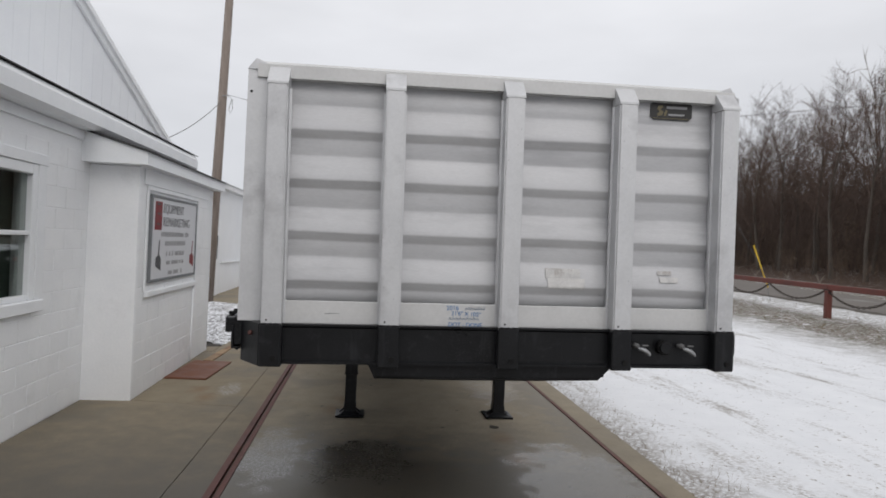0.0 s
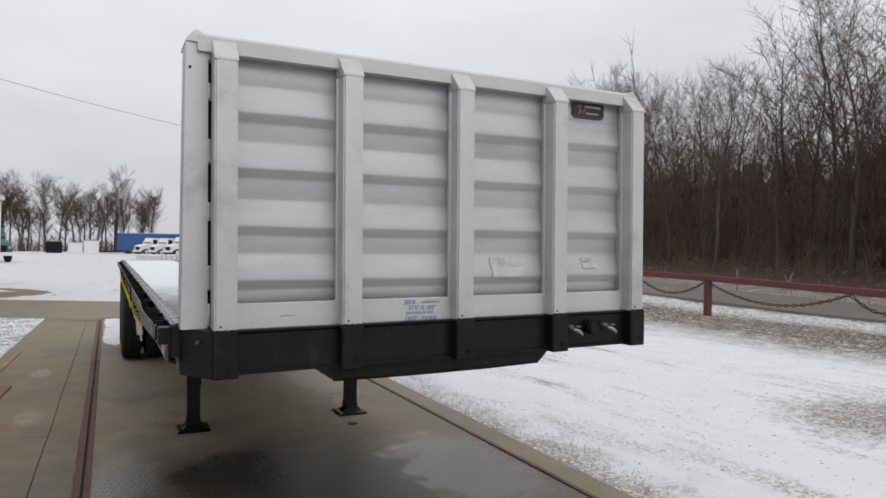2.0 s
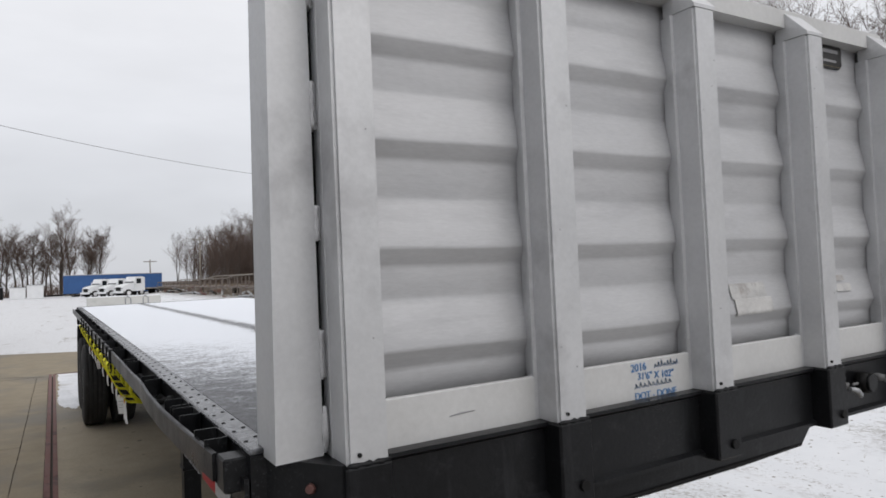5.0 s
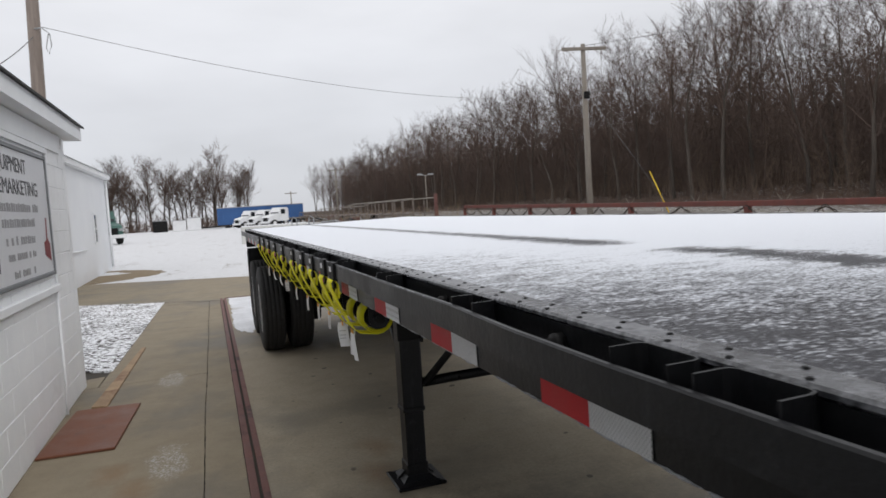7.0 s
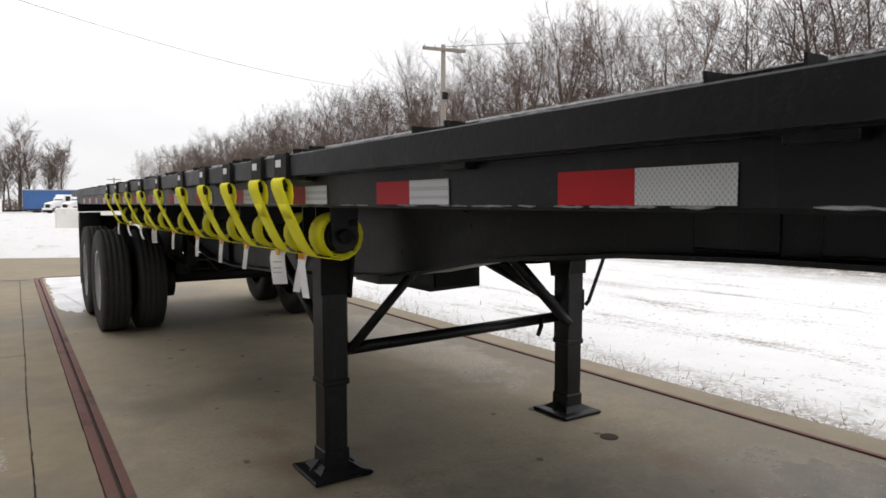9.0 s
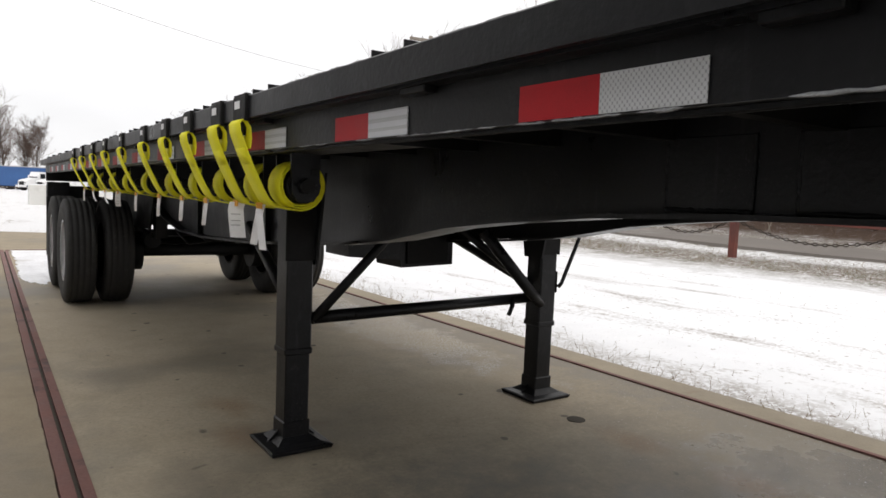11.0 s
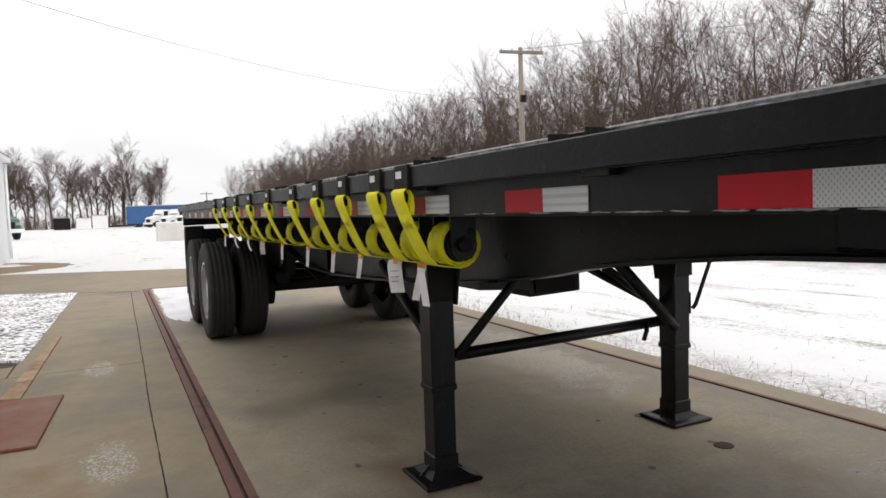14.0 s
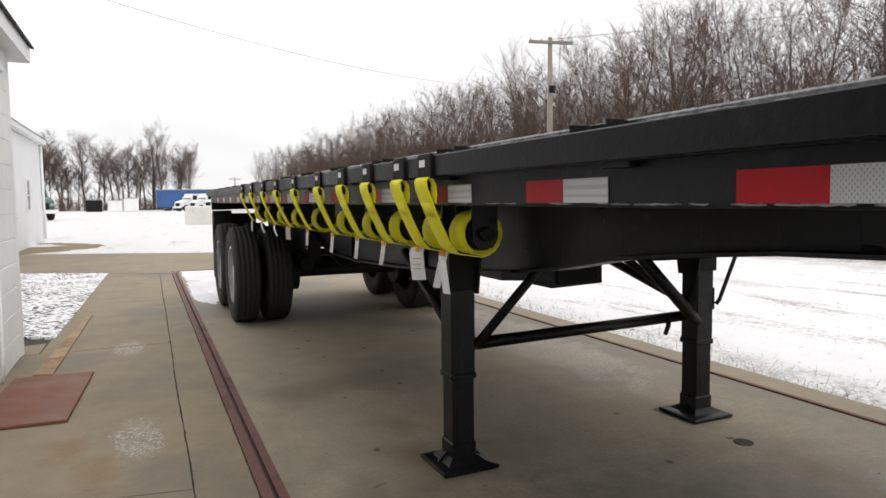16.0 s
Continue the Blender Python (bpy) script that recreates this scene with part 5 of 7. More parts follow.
def chassis():
    # tapering main beams, shallow over the coupling and deep past the legs
    low = [(3.2, 1.165), (4.9, 1.15), (5.3, 1.135), (5.7, 1.1), (6.0, 1.065), (6.4, 0.99), (6.8, 0.94), (7.3, 0.895), (8.2, 0.84), (9.2, 0.8), (9.9, 0.81), (10.4, 0.88), (10.8, 0.98), (13.1, 1.0)]
    for s, x in ((1, 0.22), (-1, 1.22)):
        bm = bmesh.new()
        prism(bm, [(3.2, 1.376)] + low + [(13.1, 1.376)], "x", x - 0.006, x + 0.006)
        beam = part("main_beam", bm, BLACK, trailer, "glossy black welded main beam")
        bm = bmesh.new()
        rows = []
        for y, z in low:
            rows.append([bm.verts.new((x + dx, y, z + dz)) for dx, dz in ((-0.075, -0.014), (0.075, -0.014), (0.075, -0.001), (-0.075, -0.001))])
        for a, b in zip(rows, rows[1:]):
            for k in range(4):
                bm.faces.new((a[k], b[k], b[(k + 1) % 4], a[(k + 1) % 4]))
        bm.faces.new(rows[0])
        bm.faces.new(list(reversed(rows[-1])))
        bmesh.ops.recalc_face_normals(bm, faces=bm.faces)
        part("flange", bm, BLACK, beam)
        part("flange", B((x - 0.075, 3.2, 1.3765), (x + 0.075, 13.1, 1.39)), BLACK, beam)
        for y in (7.9, 9.4):
            z = np.interp(y, [p[0] for p in low], [p[1] for p in low])
            part("stiffener", B((x - 0.04, y, z + 0.001), (x - 0.007, y + 0.01, 1.37)), BLACK, beam)
        # welded patch plates with rough beads round them
        rng = random.Random(8)
        for ya, yb, za in ((4.890, 5.118, 1.154), (4.337, 4.787, 1.156)):
            part("patch_plate", B((x - 0.012, ya, za), (x - 0.007, yb, 1.33), 0.002), BLACK, beam)
            for p, q in (((ya, 1.33), (ya, za)), ((ya, za), (yb, za)), ((yb, za), (yb, 1.33))):
                pts = [(x - 0.0085, p[0] + (q[0] - p[0]) * k / 30 + rng.uniform(-0.001, 0.001), p[1] + (q[1] - p[1]) * k / 30 + rng.uniform(-0.001, 0.001)) for k in range(31)]
                part("weld_bead", T(pts, [rng.uniform(0.0045, 0.0075) for _ in pts], 6), BLACK, beam)
    y = 3.5
    while y < 13.1:
        part("crossmember", P([(y, 1.325), (y + 0.04, 1.325), (y + 0.04, 1.332), (y + 0.008, 1.332), (y + 0.008, 1.38), (y + 0.04, 1.38), (y + 0.04, 1.39), (y, 1.39)], "x", XL + 0.085, XR - 0.085), BLACK_DULL, trailer)
        y += 0.4
    # plate under the deck that closes it from below
    part("deck_underside", B((XL + 0.085, 3.2, 1.391), (XR - 0.085, YR - 0.06, 1.394)), BLACK_DULL, trailer)
    # air tank, gear box and lines
    tank = part("gear_mount_box", P([(0.48, 0.94), (0.48, 0.803), (0.82, 0.775), (0.83, 0.728), (1.2, 0.736), (1.2, 0.94)], "y", 7.4, 7.7), BLACK, trailer, "black boxed mount under the frame")
    part("flange", B((0.45, 7.39, 0.941), (1.23, 7.72, 0.952)), BLACK, tank)
    part("rib", B((0.86, 7.386, 0.75), (1.16, 7.399, 0.92), 0.003), BLACK_DULL, tank)
    part("air_tank", T([(0.45, 9.6, 0.98), (0.47, 9.6, 0.98), (1.0, 9.6, 0.98), (1.02, 9.6, 0.98)], [0.08, 0.115, 0.115, 0.08], 14), BLACK, trailer)
    for k in range(3):
        part("air_hose", T([(0.2 + 0.15 * k, 10.2, 0.78), (0.3 + 0.15 * k, 10.15, 0.66 + 0.03 * k), (0.5 + 0.15 * k, 10.2, 0.68), (0.62 + 0.15 * k, 10.3, 0.76)], 0.012, 6), BLACK_DULL, trailer)


chassis()


def landing_gear(x, y, s):
    """A jack leg: outer tube, inner tube, collar, shoe and a flared foot."""
    w, v = 0.0635, 0.058
    leg = part("landing_leg", B((x - w, y - w, 0.45), (x + w, y + w, 1.16), 0.008), BLACK, trailer, "black landing gear leg")
    part("inner_tube", B((x - v, y - v, 0.06), (x + v, y + v, 0.449), 0.006), BLACK, leg)
    part("collar", B((x - w - 0.004, y - w - 0.004, 0.43), (x + w + 0.004, y + w + 0.004, 0.462), 0.006), BLACK, leg)
    part("head_bracket", B((x - 0.075, y - w - 0.008, 0.86), (x + 0.075, y - w - 0.0005, 1.15), 0.003), BLACK_DULL, leg)
    part("shoe", B((x - w - 0.001, y - w - 0.001, 0.045), (x + w + 0.001, y + w + 0.001, 0.125), 0.006), BLACK, leg)
    bm = bmesh.new()
    rings = []
    for h, z in ((0.141, 0.002), (0.147, 0.018), (0.138, 0.023), (0.1, 0.03), (0.066, 0.055)):
        rings.append([bm.verts.new((x + a * h, y + b * h, z)) for a, b in ((-1, -1), (1, -1), (1, 1), (-1, 1))])
    for a, b in zip(rings, rings[1:]):
        for k in range(4):
            bm.faces.new((a[k], a[(k + 1) % 4], b[(k + 1) % 4], b[k]))
    bm.faces.new(list(reversed(rings[0])))
    bm.faces.new(rings[-1])
    part("foot", bm, BLACK, leg, "flared black steel foot")
    for a in (-1, 1):
        part("foot_gusset", P([(x + a * 0.066, 0.026), (x + a * 0.118, 0.026), (x + a * 0.066, 0.075)], "y", y - 0.005, y + 0.005), BLACK, leg)
    part("side_plate", P([(y - 0.15, 1.255), (y + 0.15, 1.255), (y + 0.075, 0.84), (y - 0.075, 0.84)], "x", x + s * 0.065, x + s * 0.077), BLACK, leg)
    return leg


LEG_L, LEG_R, LEG_Y, LEG_YR = -0.029, 1.552, 6.91, 6.955
landing_gear(LEG_L, LEG_Y, 1)
landing_gear(LEG_R, LEG_YR, -1)
part("cross_bar", T([(LEG_L + 0.06, LEG_Y, 0.583), (LEG_R - 0.06, LEG_YR, 0.601)], 0.03, 10), BLACK, trailer, "black cross bar between the legs")
part("leg_brace", T([(LEG_L + 0.06, LEG_Y - 0.04, 0.572), (0.415, 6.88, 0.935), (0.46, 6.885, 0.982)], 0.024, 8), BLACK, trailer)
part("leg_brace", T([(LEG_R - 0.064, LEG_YR - 0.06, 0.545), (1.40, 6.88, 0.61), (1.02, 6.88, 0.985)], [0.03, 0.034, 0.034], 8), BLACK, trailer)
part("leg_brace", T([(LEG_R - 0.066, LEG_YR + 0.06, 0.64), (1.02, 7.07, 0.98)], 0.024, 8), BLACK, trailer)
part("leg_brace", T([(LEG_L, LEG_Y + 0.05, 0.62), (0.12, 8.0, 0.95)], 0.03, 8), BLACK, trailer)
part("leg_brace", T([(LEG_R, LEG_YR + 0.05, 0.62), (1.44, 8.0, 0.95)], 0.03, 8), BLACK, trailer)
part("crank_handle", T([(LEG_R + 0.06, 6.88, 0.64), (LEG_R + 0.085, 6.88, 0.66), (LEG_R + 0.22, 6.88, 0.93)], 0.012, 6), BLACK, trailer, "folded crank handle")
part("crank_stub", T([(1.292, 6.925, 0.585), (1.272, 6.9, 0.545), (1.235, 6.885, 0.5)], 0.014, 6), BLACK, trailer)
part("crank_gearbox", B((LEG_R + 0.0645, LEG_YR - 0.05, 0.6), (LEG_R + 0.08, LEG_YR + 0.04, 0.73), 0.006), BLACK_DULL, trailer)


def wheel(x, y, s):
    """A tyre with grooved tread and its dished rim; s is the outer side."""
    w, r = 0.134, 0.51
    rim_r = 0.29
    bm = bmesh.new()
    prof = [(-w * 0.82, rim_r), (-w * 0.98, rim_r + 0.06), (-w, rim_r + 0.13), (-w * 0.94, r - 0.05), (-w * 0.84, r - 0.012)]
    for g in (-0.55, -0.18, 0.18, 0.55):
        prof += [(w * (g - 0.07), r), (w * (g - 0.05), r - 0.004), (w * (g + 0.05), r - 0.004), (w * (g + 0.07), r)]
    prof += [(w * 0.84, r - 0.012), (w * 0.94, r - 0.05), (w, rim_r + 0.13), (w * 0.98, rim_r + 0.06), (w * 0.82, rim_r)]
    n = 44
    rings = []
    for k in range(n):
        a = 2 * math.pi * k / n
        rings.append([bm.verts.new((x + u, y + q * math.sin(a), 0.508 + q * math.cos(a))) for u, q in prof])
    for k in range(n):
        a, b = rings[k], rings[(k + 1) % n]
        for j in range(len(prof) - 1):
            f = bm.faces.new((a[j], a[j + 1], b[j + 1], b[j]))
            f.smooth = True
    bmesh.ops.recalc_face_normals(bm, faces=bm.faces)
    wh = part("wheel", bm, RUBBER, trailer, "black dual tyre with grooved tread")
    bm = bmesh.new()
    prof = [(-w * 0.85, rim_r - 0.012), (-w * 0.85, rim_r + 0.012), (w * 0.85, rim_r + 0.012), (w * 0.85, rim_r - 0.012), (s * 0.02, rim_r - 0.05), (s * 0.0, 0.13), (s * 0.03, 0.115), (s * 0.09, 0.1), (s * 0.1, 0.0)]
    rings = []
    n = 28
    for k in range(n):
        a = 2 * math.pi * k / n
        rings.append([bm.verts.new((x + u, y + q * math.sin(a), 0.508 + q * math.cos(a))) for u, q in prof])
    for k in range(n):
        a, b = rings[k], rings[(k + 1) % n]
        for j in range(len(prof) - 1):
            bm.faces.new((a[j], a[j + 1], b[j + 1], b[j])).smooth = True
    bmesh.ops.remove_doubles(bm, verts=bm.verts, dist=0.0005)
    bmesh.ops.recalc_face_normals(bm, faces=bm.faces)
    part("rim", bm, RIM if x in (-0.43, 1.87) else BLACK_DULL, wh, "pale painted rim" if x in (-0.43, 1.87) else "dull black inner rim")
    for k in range(8):
        a = 2 * math.pi * k / 8
        part("wheel_nut", T([(x + s * 0.01, y + 0.17 * math.sin(a), 0.508 + 0.17 * math.cos(a)), (x + s * 0.045, y + 0.17 * math.sin(a), 0.508 + 0.17 * math.cos(a))], 0.016, 6), STEEL, wh)


def running_gear():
    for y in (11.44, 12.67):
        for x, s in ((-0.43, -1), (-0.105, 1), (1.545, -1), (1.87, 1)):
            wheel(x, y, s)
        part("axle", T([(-0.3, y, 0.503), (1.74, y, 0.503)], 0.065, 10), BLACK_DULL, trailer)
        for x in (0.05, 1.31):
            part("brake_drum", T([(x - 0.02, y, 0.503), (x + 0.1, y, 0.503)], 0.2, 16), BLACK_DULL, trailer)
            part("brake_chamber", T([(x + 0.16, y - 0.3, 0.62), (x + 0.16, y - 0.14, 0.62)], [0.08, 0.085], 10), BLACK_DULL, trailer)
        for x in (0.22, 1.22):
            part("leaf_spring", T([(x, y - 0.5, 0.72), (x, y - 0.25, 0.66), (x, y, 0.64), (x, y + 0.25, 0.66), (x, y + 0.5, 0.72)], 0.04, 6), BLACK_DULL, trailer)
    # boxed subframe that carries the springs
    for x in (0.13, 1.31):
        part("subframe_plate", P([(10.6, 1.26), (10.9, 0.74), (13.05, 0.74), (13.05, 1.26)], "x", x - 0.008, x + 0.008), BLACK_DULL, trailer)
    for y in (11.0, 12.14, 13.0):
        part("subframe_cross", B((0.14, y, 0.78), (1.3, y + 0.02, 1.3)), BLACK_DULL, trailer)
    for y in (10.9, 12.14, 13.05):
        for x in (0.22, 1.22):
            part("spring_hanger", P([(y - 0.12, 1.0), (y + 0.12, 1.0), (y + 0.06, 0.66), (y - 0.06, 0.66)], "x", x - 0.05, x + 0.05), BLACK_DULL, trailer)
    for x0, x1 in ((-0.56, 0.0), (1.42, 1.98)):
        part("mud_flap", B((x0, 13.2, 0.3), (x1, 13.21, 1.13)), RUBBER, trailer, "black rubber mud flap")
        part("flap_bracket", B((x0 if x0 < 0 else x1 - 0.23, 13.1, 1.0), (x0 + 0.23 if x0 < 0 else x1, 13.195, 1.17), 0.004), BLACK, trailer)
    part("bumper", B((0.0, 13.2, 0.5), (1.42, 13.3, 0.6), 0.006), BLACK, trailer)
    for x in (0.35, 1.1):
        part("bumper_post", B((x - 0.04, 13.2, 0.601), (x + 0.04, 13.28, 1.18), 0.004), BLACK, trailer)


running_gear()
solid("drain_cap", T([(1.43, 6.5, -0.05), (1.43, 6.5, 0.004)], 0.05, 20), EARTH, "small dark round cap set in the slab", "drain cap")
# winch track under the side rail
part("winch_track", B((XL + 0.052, 5.3, 1.276), (XL + 0.16, 10.2, 1.284)), BLACK, trailer)


# ---- winch straps on the near rail ----
HX = -0.064
COIL = (0.11, 1.184)


def band(bm, path, half, thick, skew=0.0):
    """Webbing whose width lies along y, following (x, z) points; skew moves it along y on the way."""
    pts = [Vector((x, skew * i / (len(path) - 1), z)) for i, (x, z) in enumerate(path)]
    rows = []
    for i, p in enumerate(pts):
        d = (pts[min(i + 1, len(pts) - 1)] - pts[max(i - 1, 0)]).normalized()
        nrm = d.cross(Vector((0, 1, 0))).normalized() * thick / 2
        rows.append([bm.verts.new(p + Vector((0, q * half, 0)) + t * nrm) for q, t in ((-1, -1), (1, -1), (1, 1), (-1, 1))])
    for a, b in zip(rows, rows[1:]):
        for k in range(4):
            bm.faces.new((a[k], a[(k + 1) % 4], b[(k + 1) % 4], b[k])).smooth = k in (0, 2)
    bm.faces.new(rows[0])
    bm.faces.new(list(reversed(rows[-1])))
    bmesh.ops.recalc_face_normals(bm, faces=bm.faces)
    return bm


def winch_strap(label, tags, loose, rng):
    """Built round its hook at y 0: flat hook, sewn loop, long run inward and down, turns wound on the drum, tags."""
    st = thing("cargo_strap", (0, 0, 0), label, "cargo strap", "yellow straps along the trailer rail")
    hook = part("hook", B((HX, -0.046, 1.352), (HX + 0.0065, 0.046, 1.42), 0.002), BLACK_DULL, st, "black flat hook with a white sticker")
    part("hook_lip", B((HX + 0.001, -0.046, 1.4205), (HX + 0.022, 0.046, 1.425), 0.002), BLACK_DULL, hook)
    part("hook_tongue", P([(-0.03, 1.39), (0.03, 1.39), (0.012, 1.315), (-0.012, 1.315)], "x", HX + 0.008, HX + 0.018), BLACK_DULL, hook)
    part("hook_cheek", P([(HX, 1.425), (HX + 0.018, 1.425), (HX + 0.018, 1.35), (HX, 1.352)], "y", -0.052, -0.0465), BLACK_DULL, hook)
    part("hook_sticker", B((HX - 0.0012, -0.012, 1.386), (HX - 0.0002, 0.03, 1.407)), PAPER, hook, "small white sticker")
    # sewn loop round the hook and the long run
    run = [(HX + 0.02, 1.278), (HX + 0.023, 1.305), (HX + 0.02, 1.335), (HX + 0.009, 1.352), (HX - 0.003, 1.354), (HX - 0.010, 1.344), (HX - 0.007, 1.322), (HX + 0.007, 1.285), (HX + 0.03, 1.232), (HX + 0.058, 1.174), (HX + 0.076, 1.144), (HX + 0.096, 1.124)]
    n = 46
    for k in range(n):
        a = radians(-112 + k * 20)
        r = 0.0735 - 0.0004 * k - loose * max(0.0, math.sin(k * 0.35)) * 0.006
        run.append((COIL[0] + r * math.cos(a), COIL[1] + r * math.sin(a)))
    part("webbing", band(bmesh.new(), run, 0.046, 0.0028, rng.uniform(-0.004, 0.004)), YELLOW, st, "bright yellow webbing")
    part("stitched_patch", band(bmesh.new(), [(HX + 0.0055, 1.279), (HX + 0.0245, 1.238)], 0.038, 0.0012), YELLOW, st)
    for dy, ln, lean, half, wide in tags:
        ax = Vector((0.9, -0.43, 0)).normalized() if wide else Vector((0.3, -0.95, 0)).normalized()
        x0 = HX + 0.088
        bm = bmesh.new()
        ribbon(bm, [(x0, dy, 1.126), (x0 - 0.004, dy + 0.004, 1.105), (x0 - 0.003, dy + lean * 0.35, 1.07), (x0 + 0.004, dy + lean, 1.118 - ln)], half, 0.0012, ax)
        tg = part("label_tag", bm, PAPER, st, "white printed paper tag")
        part("tag_tab", B((x0 - 0.008, dy - 0.019, 1.113), (x0 - 0.005, dy + 0.019, 1.131)), ORANGE, st, "small orange tab")
        for z in (0.03, 0.05, 0.065):
            if wide:
                u = ax * half * 0.6
                part("print_bar", T([Vector((x0 - 0.0065, dy + lean * 0.35 - 0.004, 1.118 - z)) - u, Vector((x0 - 0.0065, dy + lean * 0.35 - 0.004, 1.118 - z)) + u], 0.0012, 4), INK_GREY, tg)
    return st


# tags: place along y, length, swing, half width, turned to face outward
TAG_SETS = [((0.052, 0.125, -0.012, 0.016, False), (0.045, 0.115, 0.075, 0.017, False)), ((0.045, 0.105, 0.0, 0.024, True),), ((0.05, 0.088, 0.06, 0.013, False),), ((0.048, 0.09, 0.055, 0.013, False),), ((0.05, 0.075, -0.07, 0.012, False),), ((0.05, 0.08, 0.03, 0.015, True),)]
TAG_WORDS = ("two long paper tags", "a wide paper tag", "one paper tag swung aside", "one curled paper tag", "a short tag blown aside", "a short paper tag")
strap_rng = random.Random(21)
HOOKS = [5.9, 6.12, 6.46, 6.81, 7.22, 7.77, 8.31, 8.81, 9.34, 9.84]
for i, y in enumerate(HOOKS):
    k = (0, 1, 2, 3, 3, 2, 5, 4, 4, 2)[i]
    st = winch_strap("yellow webbing strap wound on its winch, " + TAG_WORDS[k], TAG_SETS[k], strap_rng.uniform(0.3, 1.2), strap_rng)
    st.matrix_basis = Matrix.Translation((XL, y, 0)) @ Matrix.Rotation(radians(strap_rng.uniform(-1.2, 1.2)), 4, "Z")
    # the winch that carries each drum
    cx, cz = XL + COIL[0], COIL[1]
    wn_ = part("strap_winch", P([(cx - 0.044, 1.2755), (cx + 0.044, 1.2755), (cx + 0.042, 1.165), (cx + 0.024, 1.14), (cx - 0.024, 1.14), (cx - 0.042, 1.165)], "y", y - 0.06, y - 0.052), BLACK, trailer, "black strap winch")
    part("back_plate", P([(cx - 0.044, 1.2755), (cx + 0.044, 1.2755), (cx + 0.042, 1.165), (cx - 0.042, 1.165)], "y", y + 0.052, y + 0.058), BLACK, wn_)
    part("drum", T([(cx, y - 0.0515, cz), (cx, y + 0.0515, cz)], 0.05, 14), BLACK_DULL, wn_)
    part("drum_end", T([(cx, y - 0.084, cz), (cx, y - 0.0605, cz)], [0.021, 0.024], 12), BLACK_DULL, wn_)
    part("drum_socket", T([(cx - 0.026, y - 0.073, cz + 0.004), (cx + 0.026, y - 0.073, cz - 0.004)], 0.008, 8), BLACK, wn_)
    part("pawl", B((cx + 0.014, y - 0.066, cz + 0.03), (cx + 0.036, y - 0.0605, cz + 0.05), 0.002), BLACK_DULL, wn_)

for ob in trailer.children:
    if ob.name.split(".")[0] not in GROUND_PARTS:
        for piece in (ob, *ob.children):
            piece.data.transform(RACK)
            for sub in piece.children if piece is not ob else ():
                sub.data.transform(RACK)

# ---- red rail fence with chain ----
FENCE_X, RAIL_Z = 14.5, 1.17


def rise(y):
    return min(0.6, max(0.0, (y - 12) * 0.018))


def rail_rise(y):
    return max(0.0, (y - 20) * 0.0125) + min(0.0, (y - 15) * 0.024)


def chain_swag(bm, p, q, sag):
    """Elongated links along a hanging curve, alternately turned."""
    n = max(6, int((q - p).length / 0.11))
    for i in range(n):
        a, b = (i + 0.0) / n, (i + 1.0) / n
        ca, cb = p.lerp(q, a), p.lerp(q, b)
        ca.z -= sag * 4 * a * (1 - a)
        cb.z -= sag * 4 * b * (1 - b)
        d = (cb - ca)
        side = Vector((1, 0, 0)) if i % 2 else d.normalized().cross(Vector((1, 0, 0)))
        o = side * 0.028
        e = d * 0.12
        tube(bm, [ca - e, ca + d * 0.2 + o, cb - d * 0.2 + o, cb + e, cb - d * 0.2 - o, ca + d * 0.2 - o, ca - e], 0.015, 4, False, False)


def fence():
    f = thing("rail_fence", (FENCE_X, 20, 0), "low fence of weathered red steel rail hung with rusty chain", "fence")
    ys = [-3.0, 2.5, 8.0, 13.6, 19.1, 25.0, 29.3, 33.5, 38.0, 42.5]
    for a, b in zip(ys, ys[1:]):
        za, zb = RAIL_Z + rail_rise(a), RAIL_Z + rail_rise(b)
        bm = bmesh.new()
        box(bm, (FENCE_X - 0.06, a + 0.002, RAIL_Z - 0.17), (FENCE_X + 0.06, b - 0.002, RAIL_Z), 0.012)
        for v in bm.verts:
            v.co.z += za - RAIL_Z + (zb - za) * (v.co.y - a) / (b - a)
        part("rail", bm, RED_PAINT, f)
        mid = 0.27 if a == 8.0 else 0.5
        for p, q in ((0.0, mid), (mid, 1.0)):
            bm = bmesh.new()
            chain_swag(bm, Vector((FENCE_X - 0.07, a + (b - a) * p, za + (zb - za) * p - 0.16)), Vector((FENCE_X - 0.07, a + (b - a) * q, za + (zb - za) * q - 0.16)), 0.25 + 0.25 * (q - p) + 0.08 * random.random())
            part("chain", bm, CHAIN, f)
    for y in ys:
        part("post", B((FENCE_X - 0.085, y - 0.085, -0.2), (FENCE_X + 0.085, y + 0.085, RAIL_Z + rail_rise(y) - 0.174), 0.012), RED_PAINT, f)


fence()


def crossed_stakes(x, y, h):
    s = thing("crossed_stakes", (x, y, 0), "two pale sticks crossed upright in the verge", "stakes", "crossed stakes beyond the road")
    a = random.uniform(0, 3)
    c, d = math.cos(a) * 0.28, math.sin(a) * 0.28
    for k in (-1, 1):
        part("stick", T([(x - k * c, y - k * d, rise(y)), (x + k * c, y + k * d, rise(y) + h * random.uniform(0.9, 1.1))], 0.016, 5), GREY_WOOD, s)


for i in range(15):
    crossed_stakes(24.2 + random.uniform(-0.3, 0.3), 10 + i * 3.6 + random.uniform(-1.2, 1.2), random.uniform(0.7, 0.95))


